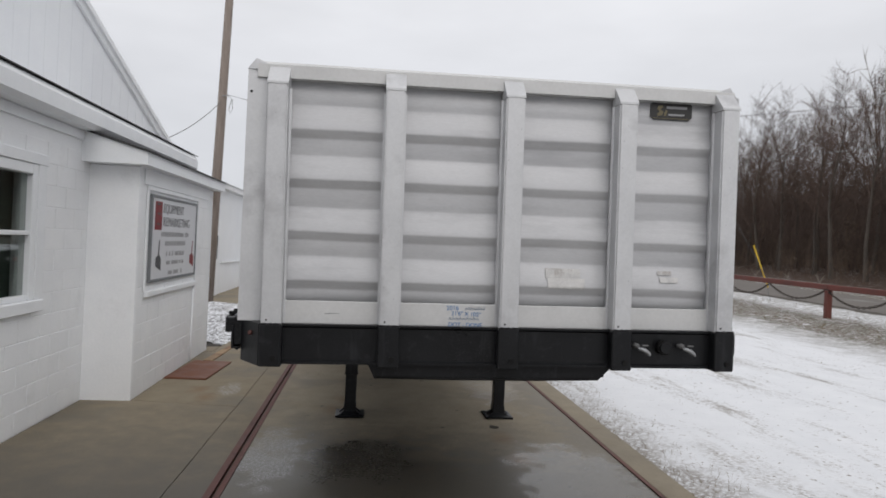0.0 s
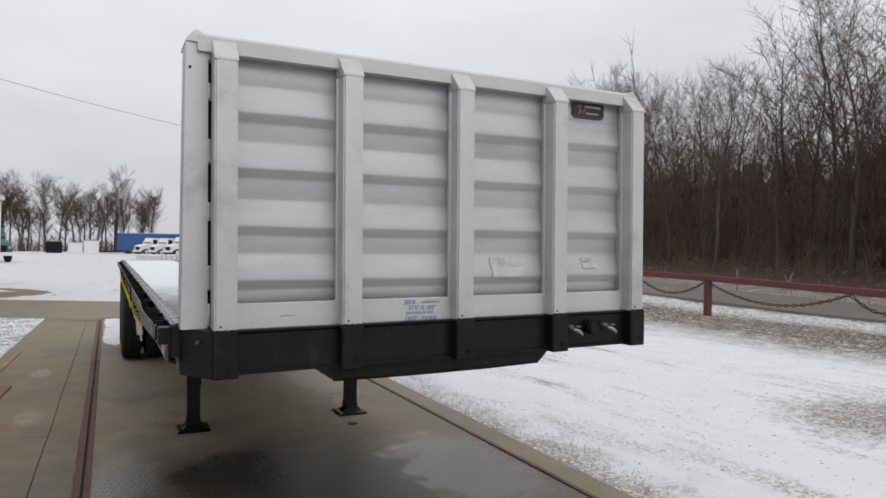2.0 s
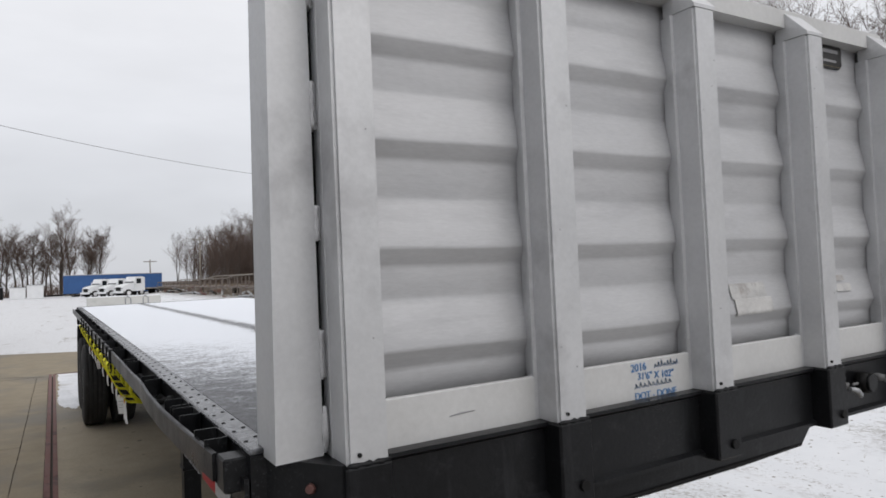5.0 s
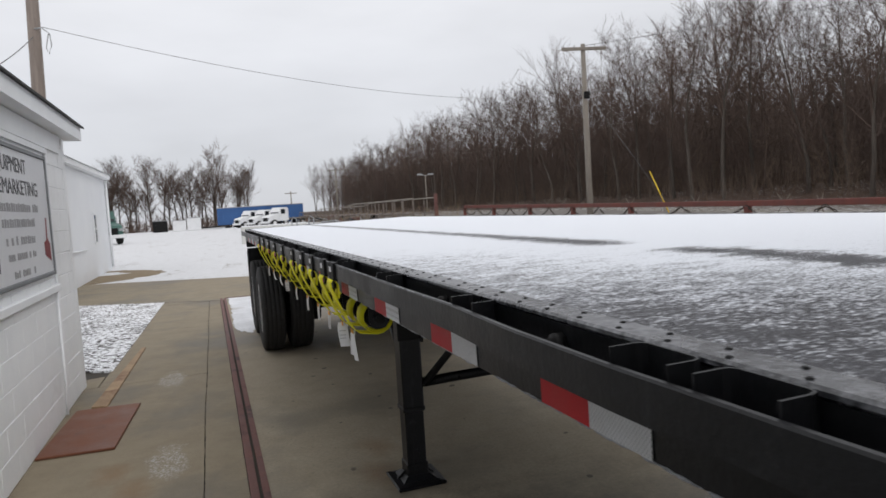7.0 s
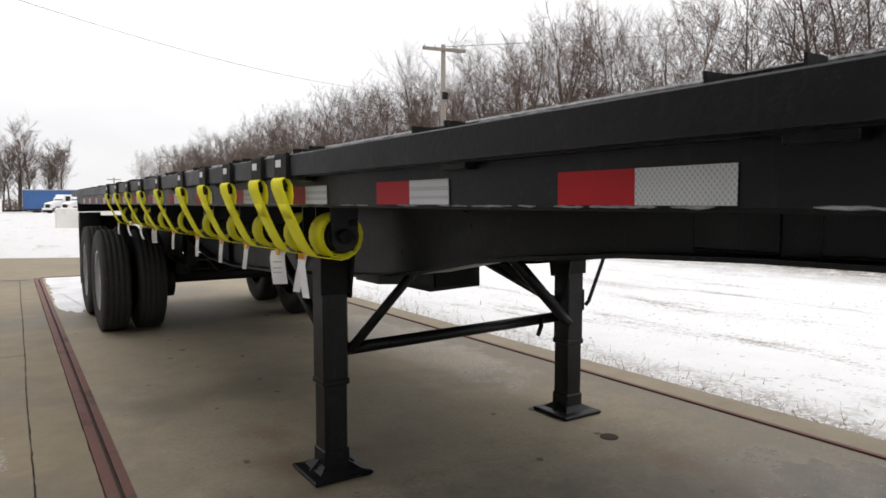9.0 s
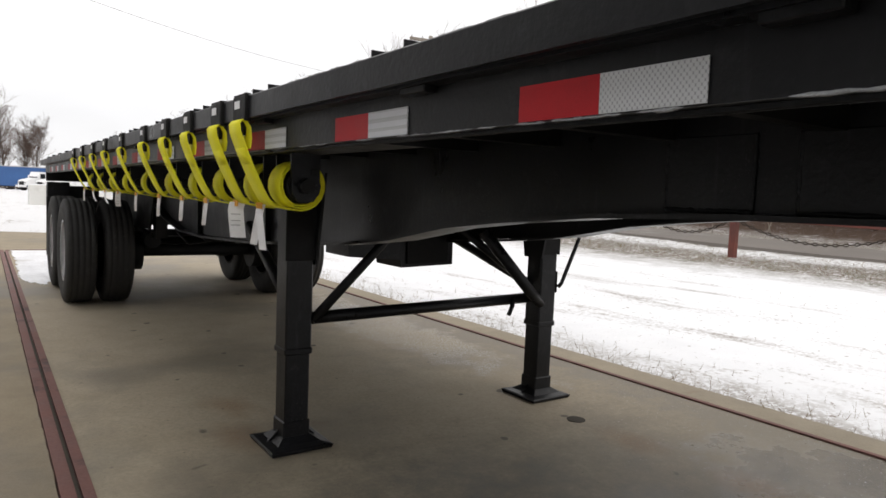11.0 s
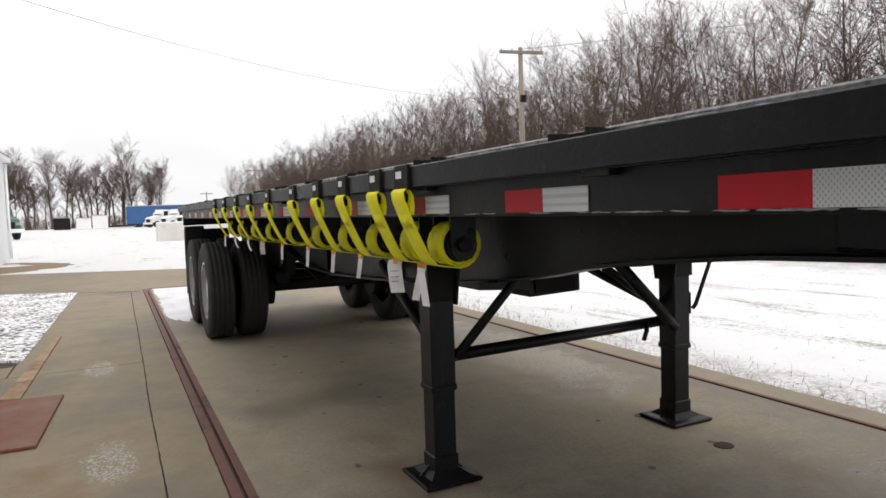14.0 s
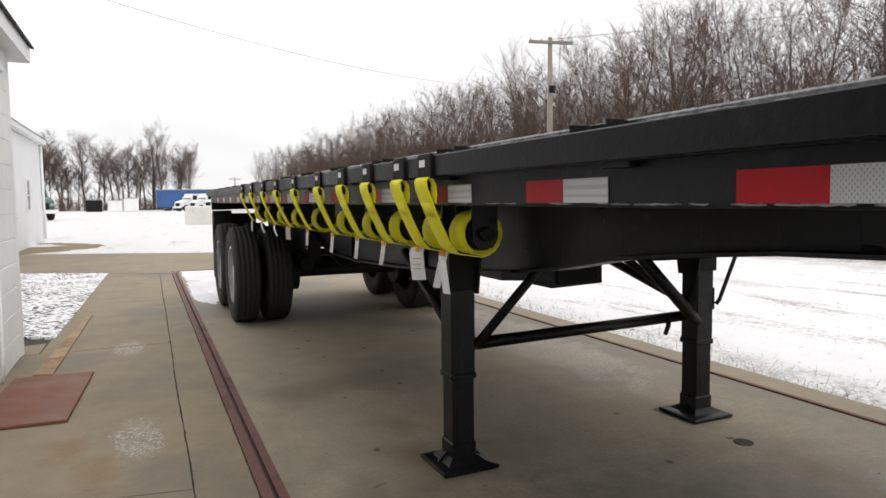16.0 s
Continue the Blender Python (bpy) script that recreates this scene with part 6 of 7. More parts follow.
# ---- poles and wires ----
def old_pole():
    p = thing("utility_pole", (-4.05, 18.6, 0), "bare weathered wooden utility pole, leaning slightly", "utility pole")
    part("shaft", T([(-4.16, 18.6, -0.3), (-4.05, 18.6, 4), (-3.92, 18.6, 9.2)], [0.14, 0.124, 0.1], 14), POLE_WOOD, p)
    part("wire_loop", T([(-3.84, 18.45, 5.6), (-3.72, 18.45, 5.5), (-3.7, 18.45, 5.28), (-3.76, 18.45, 5.1), (-3.8, 18.45, 5.22), (-3.74, 18.45, 5.5)], 0.008, 5), CABLE, p)
    part("eye_bolt", T([(-4.0, 18.5, 5.6), (-3.82, 18.45, 5.62)], 0.015, 6), STEEL, p)


def road_pole():
    x, y = 15.7, 29.8
    p = thing("utility_pole", (x, y, 0), "pale wooden utility pole with one crossarm beside the road", "utility pole")
    part("shaft", T([(x, y, -0.3), (x, y, 4.2), (x, y, 8.5)], [0.15, 0.13, 0.1], 12), GREY_WOOD, p)
    ca = part("crossarm", B((x - 1.05, y - 0.14, 8.2), (x + 1.05, y - 0.03, 8.34), 0.01, Matrix.Rotation(radians(-12), 3, "Z")), GREY_WOOD, p, "grey timber crossarm")
    for d in (-0.95, -0.45, 0.5, 0.95):
        part("insulator", T([(x + d, y - 0.09 - d * 0.2, 8.34), (x + d, y - 0.09 - d * 0.2, 8.45)], [0.03, 0.02], 8), STEEL, ca)
    part("bracket", B((x - 0.14, y - 0.22, 6.02), (x + 0.14, y - 0.11, 6.34), 0.01), BLACK_DULL, p, "dark wire bracket")
    g = part("guy_wire", T([(x + 0.05, y - 0.1, 6.3), (16.3, 25.4, 1.4), (16.4, 24.9, 0.1)], 0.008, 5), CABLE, p)
    part("guy_guard", T([(16.2, 26.0, 2.45), (16.36, 25.1, 0.75)], 0.022, 8), YELLOW_GUARD, g, "yellow plastic guy guard")


def far_pole(x, y, h):
    p = thing("utility_pole", (x, y, 0), "distant thin utility pole with a crossarm", "utility pole")
    part("shaft", T([(x, y, -0.3), (x, y, h)], [0.16, 0.1], 8), GREY_WOOD, p)
    part("crossarm", B((x - 1.3, y - 0.06, h - 0.5), (x + 1.3, y + 0.06, h - 0.34)), GREY_WOOD, p)


def yard_lamp(x, y, h):
    p = thing("yard_lamp", (x, y, 0), "thin pole with two floodlight heads", "street lamp")
    part("pole", T([(x, y, -0.2), (x, y, h)], [0.08, 0.055], 8), GREY_WOOD, p)
    for s in (-1, 1):
        part("arm", T([(x, y, h - 0.1), (x + s * 0.6, y, h)], 0.03, 6), STEEL, p)
        part("lamp_head", B((x + s * 0.6 - 0.25, y - 0.18, h - 0.06), (x + s * 0.6 + 0.25, y + 0.18, h + 0.1), 0.03), STEEL, p)


def wire(p, q, sag, r=0.006):
    p, q = Vector(p), Vector(q)
    pts = []
    for i in range(25):
        a = i / 24
        v = p.lerp(q, a)
        v.z -= sag * 4 * a * (1 - a)
        pts.append(v)
    solid("overhead_wire", T(pts, r, 5), CABLE, "thin sagging overhead wire", "wire")


old_pole()
road_pole()
far_pole(19.4, 111, 8.6)
far_pole(17, 152, 6.4)
yard_lamp(20.9, 69.3, 4.8)
wire((-3.82, 18.45, 5.62), (15.65, 29.65, 6.25), 0.7)
wire((-4.02, 18.45, 5.42), (-4.33, 14.9, 3.86), 0.1, 0.009)
wire((15.75, 29.65, 6.25), (40, 8, 10.2), 0.5, 0.012)
wire((15.7, 29.7, 8.4), (60, -4, 13), 0.8, 0.012)


# ---- yard vehicles and stores in the distance ----
def conventional_truck(m, label, paint):
    """A bonneted lorry cab and bare frame, nose to -y, built at the origin."""
    t = thing("truck", (0, 0, 0), label, "truck", "trucks parked in the yard")
    part("cab", P([(0.0, 0.75), (1.5, 0.75), (1.5, 2.55), (1.2, 2.68), (0.25, 2.68), (-0.12, 1.85), (0.0, 1.75)], "x", -1.1, 1.1), paint, t)
    part("hood", P([(-1.65, 0.75), (-0.005, 0.75), (-0.005, 1.74), (-0.3, 1.78), (-1.45, 1.5), (-1.65, 1.25)], "x", -0.95, 0.95), paint, t)
    part("grille", B((-0.55, -1.69, 0.8), (0.55, -1.66, 1.3), 0.02), BLACK_DULL, t)
    part("bumper", B((-1.15, -1.85, 0.5), (1.15, -1.66, 0.78), 0.03), CAB_WHITE, t)
    part("windscreen", P([(-0.115, 1.87), (-0.09, 1.87), (0.235, 2.56), (0.21, 2.56)], "x", -0.98, 0.98), CAB_GLASS, t)
    for s in (-1, 1):
        part("side_window", B((s * 1.1 - 0.008, 0.25, 1.75), (s * 1.1 + 0.008, 0.95, 2.42), 0.01), CAB_GLASS, t)
        part("mirror", B((s * 1.28 - 0.06, -0.02, 1.7), (s * 1.28 + 0.06, 0.05, 2.2), 0.01), CAB_WHITE, t)
        part("headlight", B((s * 0.78 - 0.14, -1.68, 1.05), (s * 0.78 + 0.14, -1.645, 1.25), 0.02), STEEL, t)
        for y in (-0.85, 4.0):
            wh = part("wheel", T([(s * 0.82, y, 0.5), (s * 0.84, y, 0.5), (s * 1.08, y, 0.5), (s * 1.1, y, 0.5)], [0.44, 0.5, 0.5, 0.44], 18), RUBBER, t)
            part("rim", T([(s * 1.1, y, 0.5), (s * 1.115, y, 0.5)], 0.28, 14), RIM, wh)
    part("frame", B((-0.4, 1.51, 0.75), (0.4, 6.2, 0.95), 0.02), BLACK, t)
    part("flat_bed", B((-1.15, 1.9, 0.96), (1.15, 6.4, 1.12), 0.02), GREY_WOOD, t)
    t.matrix_basis = m
    return t


base = conventional_truck(pose(7.7, 94, 0.0, 0, 0, -62) @ Matrix.Scale(0.93, 4), "white bonneted truck with a flat bed, parked in snow", CAB_WHITE)
for x, y in ((5.9, 96.3), (4.2, 98.6)):
    copy_thing(base, pose(x, y, 0.0, 0, 0, -62) @ Matrix.Scale(0.93, 4))
conventional_truck(pose(-8.9, 62, 0.0, 0, 0, 28), "dark green bonneted truck with a flat bed, parked in snow", CAB_GREEN)


def van_trailer():
    """Blue box trailer, its long side towards the yard."""
    t = thing("box_trailer", (4.8, 84, 0), "long blue box trailer parked in the snow", "trailer")
    m = Matrix.Translation((7.0, 108, -0.7)) @ Matrix.Rotation(radians(-8), 4, "Z")
    part("box", B((-6.3, -1.25, 1.1), (6.3, 1.25, 3.75), 0.04), BLUE_VAN, t)
    for i in range(20):
        part("side_post", B((-6.1 + i * 0.64, -1.275, 1.2), (-6.06 + i * 0.64, -1.252, 3.65)), BLUE_VAN, t)
    part("top_rail", B((-6.3, -1.29, 3.66), (6.3, -1.252, 3.77), 0.01), STEEL, t)
    part("bottom_rail", B((-6.3, -1.29, 1.05), (6.3, -1.252, 1.17), 0.01), BLACK, t)
    for x in (-4.9, -3.7):
        for y in (-1.0, 1.0):
            part("wheel", T([(x, y - 0.14, 0.5), (x, y + 0.14, 0.5)], 0.5, 16), RUBBER, t)
    part("support_leg", B((3.4, -0.9, 0.0), (3.6, -0.75, 1.1)), BLACK, t)
    part("front_deck", B((-9.2, -1.2, 0.9), (-6.31, 1.2, 1.05), 0.02), BLACK_DULL, t)
    for c in t.children:
        c.matrix_parent_inverse = Matrix.Identity(4)
    t.matrix_basis = m


van_trailer()


def barrier():
    b = thing("concrete_barrier", (5, 44, 0), "long pale precast concrete block row topped with snow", "barrier")
    for i in range(2):
        part("block", B((0.84 + i * 1.9, 43.5, -0.05), (2.72 + i * 1.9, 44.5, 0.98), 0.02), PRECAST, b)
    part("snow_cap", B((0.87, 43.55, 0.981), (4.59, 44.45, 1.03), 0.025), SNOW, b, "snow lying on top")


barrier()


def crate(x, y, w, h, material, name, label):
    t = thing(name, (x, y, 0), label, "box")
    part("body", B((x - w / 2, y - 0.8, 0.0), (x + w / 2, y + 0.8, h), 0.03), material, t)
    part("lid", B((x - w / 2 - 0.05, y - 0.86, h + 0.002), (x + w / 2 + 0.05, y + 0.86, h + 0.09), 0.02), STEEL, t)
    for s in (-0.3, 0.3):
        part("rib", B((x + s * w - 0.05, y - 0.85, 0.1), (x + s * w + 0.05, y - 0.802, h - 0.05)), material, t)


crate(-7.3, 107, 1.9, 1.6, BLACK_DULL, "skip_bin", "dark metal waste skip at the yard's far edge")
crate(-4.7, 107, 1.8, 1.5, CAB_WHITE, "storage_box", "white storage box at the yard's far edge")
crate(-2.7, 107, 1.9, 1.8, CAB_WHITE, "storage_box", "taller white storage box at the yard's far edge")


def pallet_rack():
    """A long open rack of weathered posts and rails that steps up along the road side."""
    t = thing("storage_rack", (16, 60, 0), "long weathered open rack of posts and rails holding scrap", "rack")
    n = 22
    pts = [(13.1 + 0.018 * i, 98 - 2.52 * i) for i in range(n)]
    hs = [1.7 + (0.25 if i > 6 else 0.0) + (0.2 if i > 13 else 0.0) for i in range(n)]
    for (x, y), h in zip(pts, hs):
        for dx in (-1.6, 0):
            part("post", B((x + dx - 0.04, y - 0.04, -0.1), (x + dx + 0.04, y + 0.04, h)), RACK_STEEL, t)
    for k in range(n - 1):
        (x0, y0), (x1, y1) = pts[k], pts[k + 1]
        for z in (0.6, 1.1, hs[k + 1] - 0.06):
            for dx in (-1.6, 0):
                part("rail", T([(x0 + dx, y0, min(z, hs[k])), (x1 + dx, y1, z)], 0.05, 5), GREY_WOOD if z > 1.2 else RACK_STEEL, t)
    rng = random.Random(9)
    for k in range(46):
        y = rng.uniform(46, 95)
        x = 11.9 + rng.uniform(-0.8, 0.8)
        part("scrap_beam", T([(x, y, 0.25 + rng.random() * 0.5), (x + rng.uniform(-0.8, 0.8), y + rng.uniform(1.5, 4), 0.3 + rng.random() * 0.6)], 0.1, 5), (RUST, STEEL, GREY_WOOD, BLACK_DULL)[k % 4], t)
    for k in range(n - 1):
        (x0, y0), (x1, y1) = pts[k], pts[k + 1]
        y = y1 + 0.15
        while y < y0 - 0.5:
            ln, h = rng.uniform(0.5, 1.1), rng.uniform(0.45, 1.15)
            part("stored_block", B((x0 - 1.2, y, -0.05), (x0 - 0.2, y + ln, h), 0.03), (RACK_STEEL, RUST, GREY_WOOD, BLACK_DULL, RACK_STEEL)[rng.randrange(5)], t)
            y += ln + rng.uniform(0.03, 0.3)
    part("dark_post", B((pts[-1][0] - 0.12, pts[-1][1] - 0.1, -0.1), (pts[-1][0] + 0.1, pts[-1][1] + 0.1, 2.35), 0.02), RUST, t, "rusty brown end post")


pallet_rack()


# ---- woods ----
class Sticks:
    """Collects many thin tapered sticks into one mesh quickly."""
    def __init__(self):
        self.v, self.f = [], []

    def add(self, pts, radii, sides=3):
        base = len(self.v)
        for i, p in enumerate(pts):
            d = pts[min(i + 1, len(pts) - 1)] - pts[max(i - 1, 0)]
            a = d.cross(Vector((0.31, 0.17, 0.05 if abs(d.z) > abs(d.x) else 0.9)))
            if a.length < 1e-6:
                a = d.cross(Vector((1, 0, 0)))
            a.normalize()
            b = d.cross(a).normalized()
            for k in range(sides):
                t = 2 * math.pi * k / sides
                self.v.append(p + radii[i] * (math.cos(t) * a + math.sin(t) * b))
        for i in range(len(pts) - 1):
            for k in range(sides):
                self.f.append((base + i * sides + k, base + i * sides + (k + 1) % sides, base + (i + 1) * sides + (k + 1) % sides, base + (i + 1) * sides + k))

    def cone(self, p, q, radius):
        """A twig that runs out to a point."""
        d = q - p
        a = d.cross(Vector((0.31, 0.17, 0.05 if abs(d.z) > abs(d.x) else 0.9))).normalized()
        c = d.cross(a).normalized()
        k = len(self.v)
        self.v += [p + radius * a, p + radius * (-0.5 * a + 0.866 * c), p + radius * (-0.5 * a - 0.866 * c), q]
        self.f += [(k, k + 1, k + 3), (k + 1, k + 2, k + 3), (k + 2, k, k + 3)]

    def mesh(self, name, material):
        me = bpy.data.meshes.new(name)
        me.from_pydata([tuple(p) for p in self.v], [], self.f)
        me.polygons.foreach_set("use_smooth", [True] * len(me.polygons))
        me.materials.append(material)
        return me


def bent(rng, p, d, length, n, wander, lift):
    pts = [p.copy()]
    d = d.normalized()
    for _ in range(n):
        d = (d + Vector((rng.gauss(0, wander), rng.gauss(0, wander), rng.gauss(0, wander) + lift))).normalized()
        pts.append(pts[-1] + d * (length / n))
    return pts


def along(pts, f):
    x = f * (len(pts) - 1)
    i = min(int(x), len(pts) - 2)
    return pts[i].lerp(pts[i + 1], x - i), (pts[i + 1] - pts[i]).normalized()


def bare_tree(seed, height, spread, low, twigs, fine=0.013, stout=0.0105):
    """Trunk mesh and crown mesh of a leafless tree; limbs fork twice into fine twigs."""
    rng = random.Random(seed)
    trunk, crown = Sticks(), Sticks()
    stem = bent(rng, Vector((0, 0, -0.3)), Vector((rng.gauss(0, 0.03), rng.gauss(0, 0.03), 1)), height * 0.86, 9, 0.07, 0.03)
    r0 = height * stout
    radii = [r0 * (1 - 0.88 * i / 9) for i in range(10)]
    radii[0] *= 1.35
    trunk.add(stem, radii, 7)
    n = rng.randint(17, 21)
    for i in range(n):
        f = low + (0.98 - low) * (i / (n - 1)) ** 0.85
        p, d = along(stem, f)
        a = i * 2.4 + rng.uniform(-0.5, 0.5)
        rise = rng.uniform(0.6, 1.5) + 0.5 * f
        out = Vector((math.cos(a), math.sin(a), rise))
        ln = spread * height * (0.5 + 0.55 * math.sin(math.pi * min(1.0, 0.25 + 0.65 * f))) * rng.uniform(0.65, 1.25)
        limb = bent(rng, p, out, ln, 5, 0.13, 0.07)
        lr = r0 * (1 - 0.85 * f) * 0.42
        crown.add(limb, [lr * (1 - 0.8 * k / 5) for k in range(6)], 4)
        for j in range(7):
            g = 0.2 + 0.8 * j / 6.5 * rng.uniform(0.85, 1.0)
            q, e = along(limb, min(g, 0.99))
            side = Vector((rng.gauss(0, 1), rng.gauss(0, 1), rng.uniform(0.0, 1.2))).normalized()
            sub = bent(rng, q, e * 0.7 + side * 0.9, ln * rng.uniform(0.3, 0.55), 2, 0.22, 0.06)
            sr = max(0.012, lr * (1 - 0.7 * g) * 0.5)
            crown.add(sub[:2], [sr, sr * 0.7], 3)
            crown.cone(sub[1], sub[2], sr * 0.7)
            for t in range(twigs):
                h = 0.1 + 0.9 * (t + rng.random()) / twigs
                u, w = along(sub, min(h, 0.99))
                side = Vector((rng.gauss(0, 1), rng.gauss(0, 1), rng.uniform(-0.3, 1.0))).normalized()
                crown.cone(u, u + (w * 0.7 + side * 0.8).normalized() * (ln * rng.uniform(0.1, 0.27) + 0.15), fine)
    return trunk.mesh("trunk", BARK), crown.mesh("crown", TWIG)


FOREST = [bare_tree(11 + k, 20.0, (0.24, 0.3, 0.22, 0.28, 0.32, 0.25, 0.27, 0.3)[k], (0.3, 0.24, 0.36, 0.3, 0.22, 0.4, 0.26, 0.34)[k], 12, 0.011) for k in range(8)]
FAR_FOREST = [bare_tree(41 + k, 20.0, (0.26, 0.3, 0.24, 0.28)[k], (0.3, 0.24, 0.36, 0.3)[k], 5, 0.022) for k in range(4)]
OPEN_TREES = [bare_tree(71 + k, 16.0, (0.32, 0.36, 0.3, 0.38)[k], (0.24, 0.34, 0.28, 0.38)[k], 15, 0.017, 0.017) for k in range(4)]
tree_rng = random.Random(5)


def plant(kind, x, y, z, h, ref, label, group):
    t = thing("tree", (0, 0, 0), label, "tree", group)
    for name, me in zip(("trunk", "crown"), kind):
        ob = new(name, me)
        ob.parent = t
    s = h / ref
    t.matrix_basis = Matrix.Translation((x, y, z)) @ Matrix.Rotation(tree_rng.uniform(0, 6.28), 4, "Z") @ Matrix.Diagonal((s * tree_rng.uniform(0.9, 1.15), s * tree_rng.uniform(0.9, 1.15), s, 1))


def edge_x(y):
    return 34.5 + 1.5 * math.sin(y * 0.11) + (0 if y < 150 else 0)


k = 0
for row, (off, step, y0, y1, h0, h1) in enumerate(((0, 4.0, -14, 225, 14, 19), (5, 4.3, -14, 225, 16, 21), (10, 4.6, -10, 235, 17, 22))):
    y = y0
    while y < y1:
        far = 1.0 + max(0.0, (y - 70) / 150)
        plant(FOREST[k % 8] if y < 75 and row < 2 else FAR_FOREST[k % 4], edge_x(y) + off + tree_rng.uniform(-1.8, 1.8), y + tree_rng.uniform(-1.3, 1.3), 0.35, tree_rng.uniform(h0, h1) * (1 - 0.14 * min(1.0, max(0.0, (y - 8) / 25))), 20.0, "tall bare grey-brown woodland tree", "trees of the woodland edge")
        y += step * far
        k += 1
for k in range(74):
    x = -66 + k * 0.98 + tree_rng.uniform(-0.8, 0.8)
    plant(OPEN_TREES[k % 4], x, 126 + tree_rng.uniform(-5, 6), 0.0, tree_rng.uniform(6.5, 10.8), 16.0, "bare tree in the far hedgerow", "trees of the far hedgerow")
for x, y, h in ((0.5, 124, 13.2), (6.0, 124, 10.6), (-9.5, 124, 11.5), (-15.5, 124, 11.5), (-27, 124, 11)):
    plant(OPEN_TREES[int(h) % 4], x, y, 0.0, h, 16.0, "broad bare tree standing out of the hedgerow", "trees of the far hedgerow")


def floor_z(x, y):
    return (min(0.8, (x - 27) * 0.06) if x > 27 else 0.0) + (min(1.0, (x - 8) / 5) * min(0.6, (y - 13) * 0.02) if x > 8 and y > 13 else 0.0) - 0.03


def thicket(name, count, area, heights, material, label, branches, seed, radius=0.02, twigs=0, lean=0.08, thick=0.003):
    """Undergrowth and deep woods: crooked stems with branches and twigs, one mesh."""
    rng = random.Random(seed)
    s = Sticks()
    for _ in range(count):
        x, y = area(rng)
        h = rng.uniform(*heights) * (0.6 + 0.4 * rng.random())
        p = Vector((x, y, floor_z(x, y)))
        stem = bent(rng, p, Vector((rng.gauss(0, lean), rng.gauss(0, lean), 1)), h, 3, 0.07 + lean * 0.4, 0.02)
        r = radius * (0.4 + 1.1 * rng.random() ** 2) * (h / heights[1]) ** 0.5
        s.add(stem, [r, r * 0.8, r * 0.55, r * 0.2], 3)
        for b in range(branches):
            q, d = along(stem, rng.uniform(0.15, 0.97))
            e = (d * 0.8 + Vector((rng.gauss(0, 0.8), rng.gauss(0, 0.8), 0.15))).normalized() * h * rng.uniform(0.15, 0.38)
            s.cone(q, q + e, r * 0.42)
            for t in range(twigs):
                u = q + e * rng.uniform(0.2, 0.95)
                g = (e.normalized() + Vector((rng.gauss(0, 0.8), rng.gauss(0, 0.8), rng.gauss(0.1, 0.5)))).normalized()
                s.cone(u, u + g * h * rng.uniform(0.06, 0.16), r * 0.2 + thick)
    tagged(new(name, s.mesh(name, material)), label, "undergrowth", kind="stuff")


thicket("woodland_interior", 3300, lambda r: (38 + 34 * r.random(), -25 + 270 * r.random() ** 1.7), (8.5, 16), TWIG, "crowded grey-brown trunks deep in the bare woods", 12, 3, 0.09, 6, 0.14, 0.011)
thicket("woodland_saplings", 1900, lambda r: (33 + 12 * r.random(), -16 + 200 * r.random() ** 1.5), (2.5, 11), TWIG, "thin bare saplings along the woodland edge", 9, 4, 0.03, 5, 0.22, 0.006)
thicket("woodland_understory", 1900, lambda r: (36 + 22 * r.random(), -25 + 240 * r.random() ** 1.6), (1.5, 7), BRUSH, "brown tangle of understory deep in the woods", 9, 14, 0.05, 4, 0.3, 0.012)
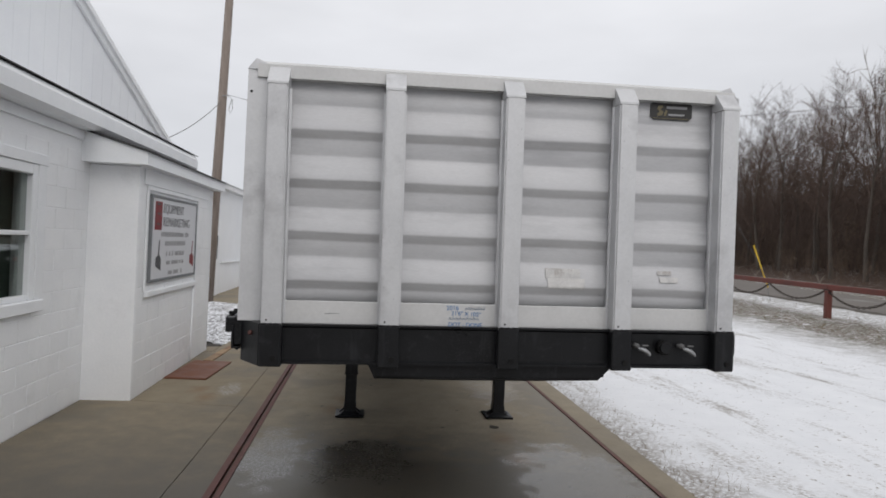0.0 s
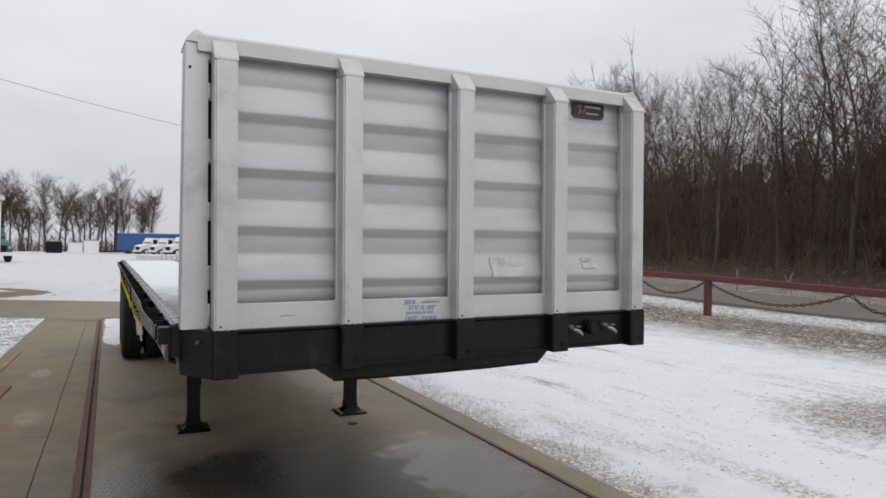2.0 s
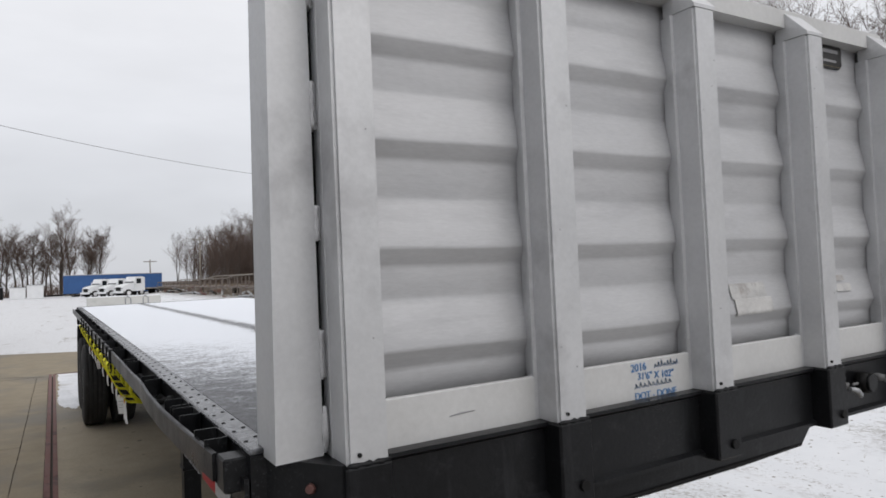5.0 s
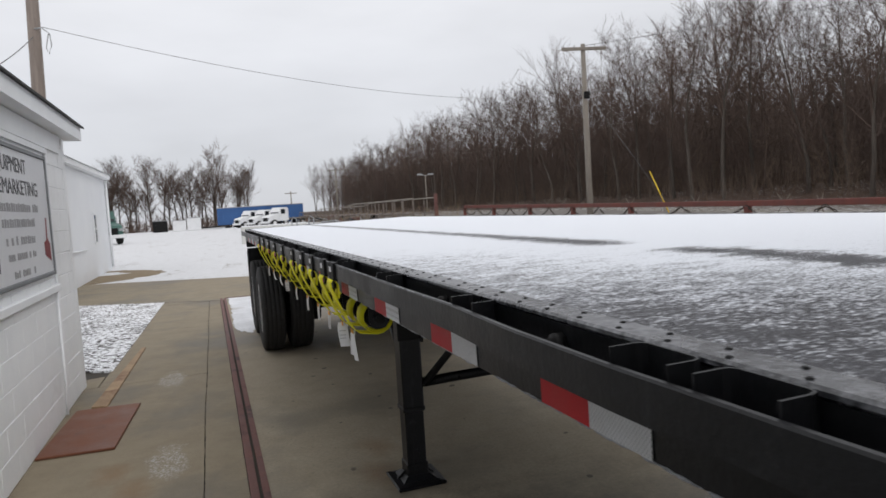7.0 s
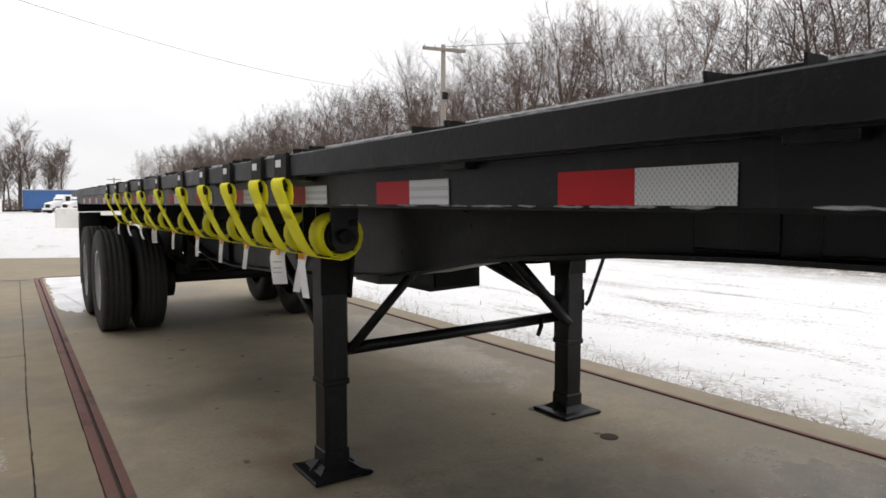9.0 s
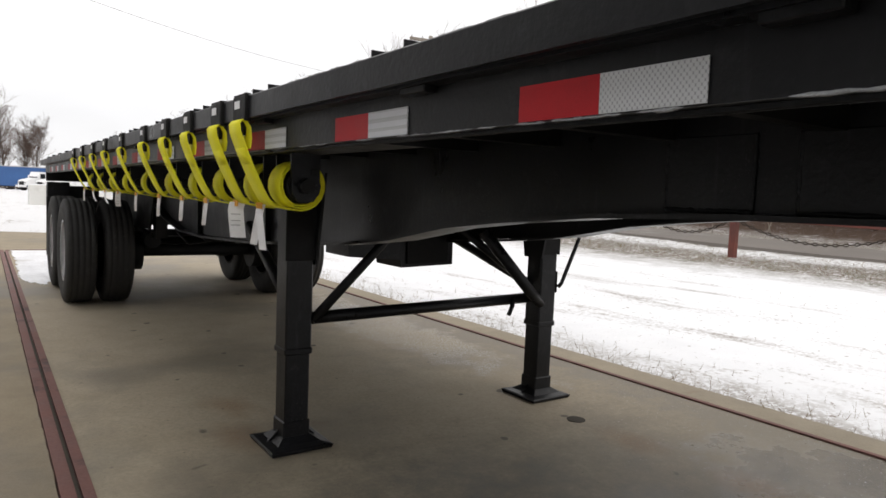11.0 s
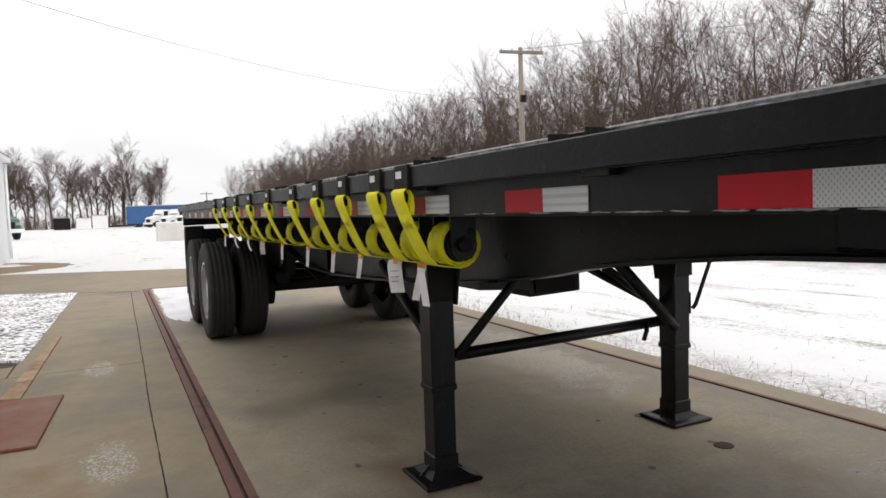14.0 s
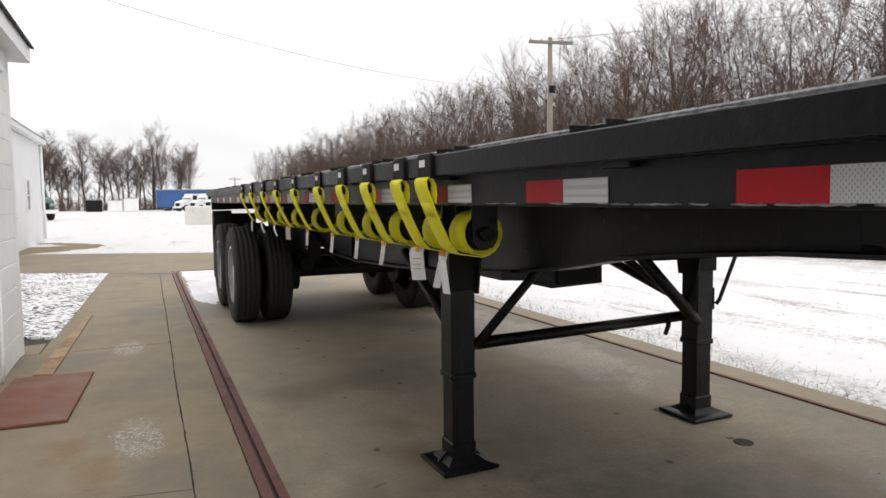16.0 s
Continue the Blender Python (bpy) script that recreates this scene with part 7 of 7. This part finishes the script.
thicket("woodland_brush", 1800, lambda r: (28 + 9 * r.random(), -16 + 190 * r.random() ** 1.3), (0.6, 3.2), BRUSH, "dry brown brush at the foot of the woods", 7, 6, 0.016, 3, 0.25)
thicket("hedgerow_brush", 2600, lambda r: (-75 + 85 * r.random(), 116 + 9 * r.random()), (0.8, 3.6), TWIG, "brown brush along the far field edge", 8, 7, 0.06, 2, 0.3)
thicket("scrub_by_rack", 900, lambda r: (10.5 + 6 * r.random(), 43 + 55 * r.random()), (0.4, 1.3), DRY_GRASS, "dry scrub round the rack", 5, 8, 0.012, 1, 0.2)
thicket("verge_tufts", 2000, lambda r: (2.62 + 0.55 * r.random() ** 2.2, -2 + 19 * r.random()), (0.03, 0.13), DRY_GRASS, "dry grass tips through the snow beside the kerb", 4, 9, 0.0022, 0, 0.35)
thicket("fence_grass", 2200, lambda r: (11.4 + 5.2 * r.random(), -4 + 46 * r.random()), (0.05, 0.2), DRY_GRASS, "dry grass through thin snow by the fence", 4, 10, 0.006, 0, 0.35)
thicket("field_tufts", 900, lambda r: (3 + 9 * r.random(), -3 + 20 * r.random()), (0.02, 0.09), DRY_GRASS, "scattered stalks in the snow", 4, 12, 0.0025, 0, 0.35)

def deep_woods():
    """The woods' far depth: a ragged brown mass of brush well behind the standing trees."""
    bm = bmesh.new()
    rows = []
    rng = random.Random(33)
    for i in range(700):
        y = -70 + i * 0.5
        top = 13.5 + 2.5 * noise.noise((y * 0.06, 1, 0)) + 2.2 * noise.noise((y * 0.4, 2, 0)) + rng.uniform(-2.6, 2.6)
        rows.append([bm.verts.new((82 + 3 * noise.noise((y * 0.2, z * 0.4, 5)), y, z)) for z in (0.0, top * 0.5, top)])
    for a, d in zip(rows, rows[1:]):
        for k in range(2):
            bm.faces.new((a[k], d[k], d[k + 1], a[k + 1]))
    solid("backdrop_woods", bm, BRUSH, "brown depth of the bare woods", "woods", kind="structure")


deep_woods()

# ---- blocks of the near walls, one by one ----
lay_blocks(main_wall, WALL_X, 1.6, BAY0, 2.8, HOLE, 1.6)
lay_blocks(bay_wall, BAY_X, BAY0 + 0.032, BAY1, 2.6, None, BAY0 + 0.032)
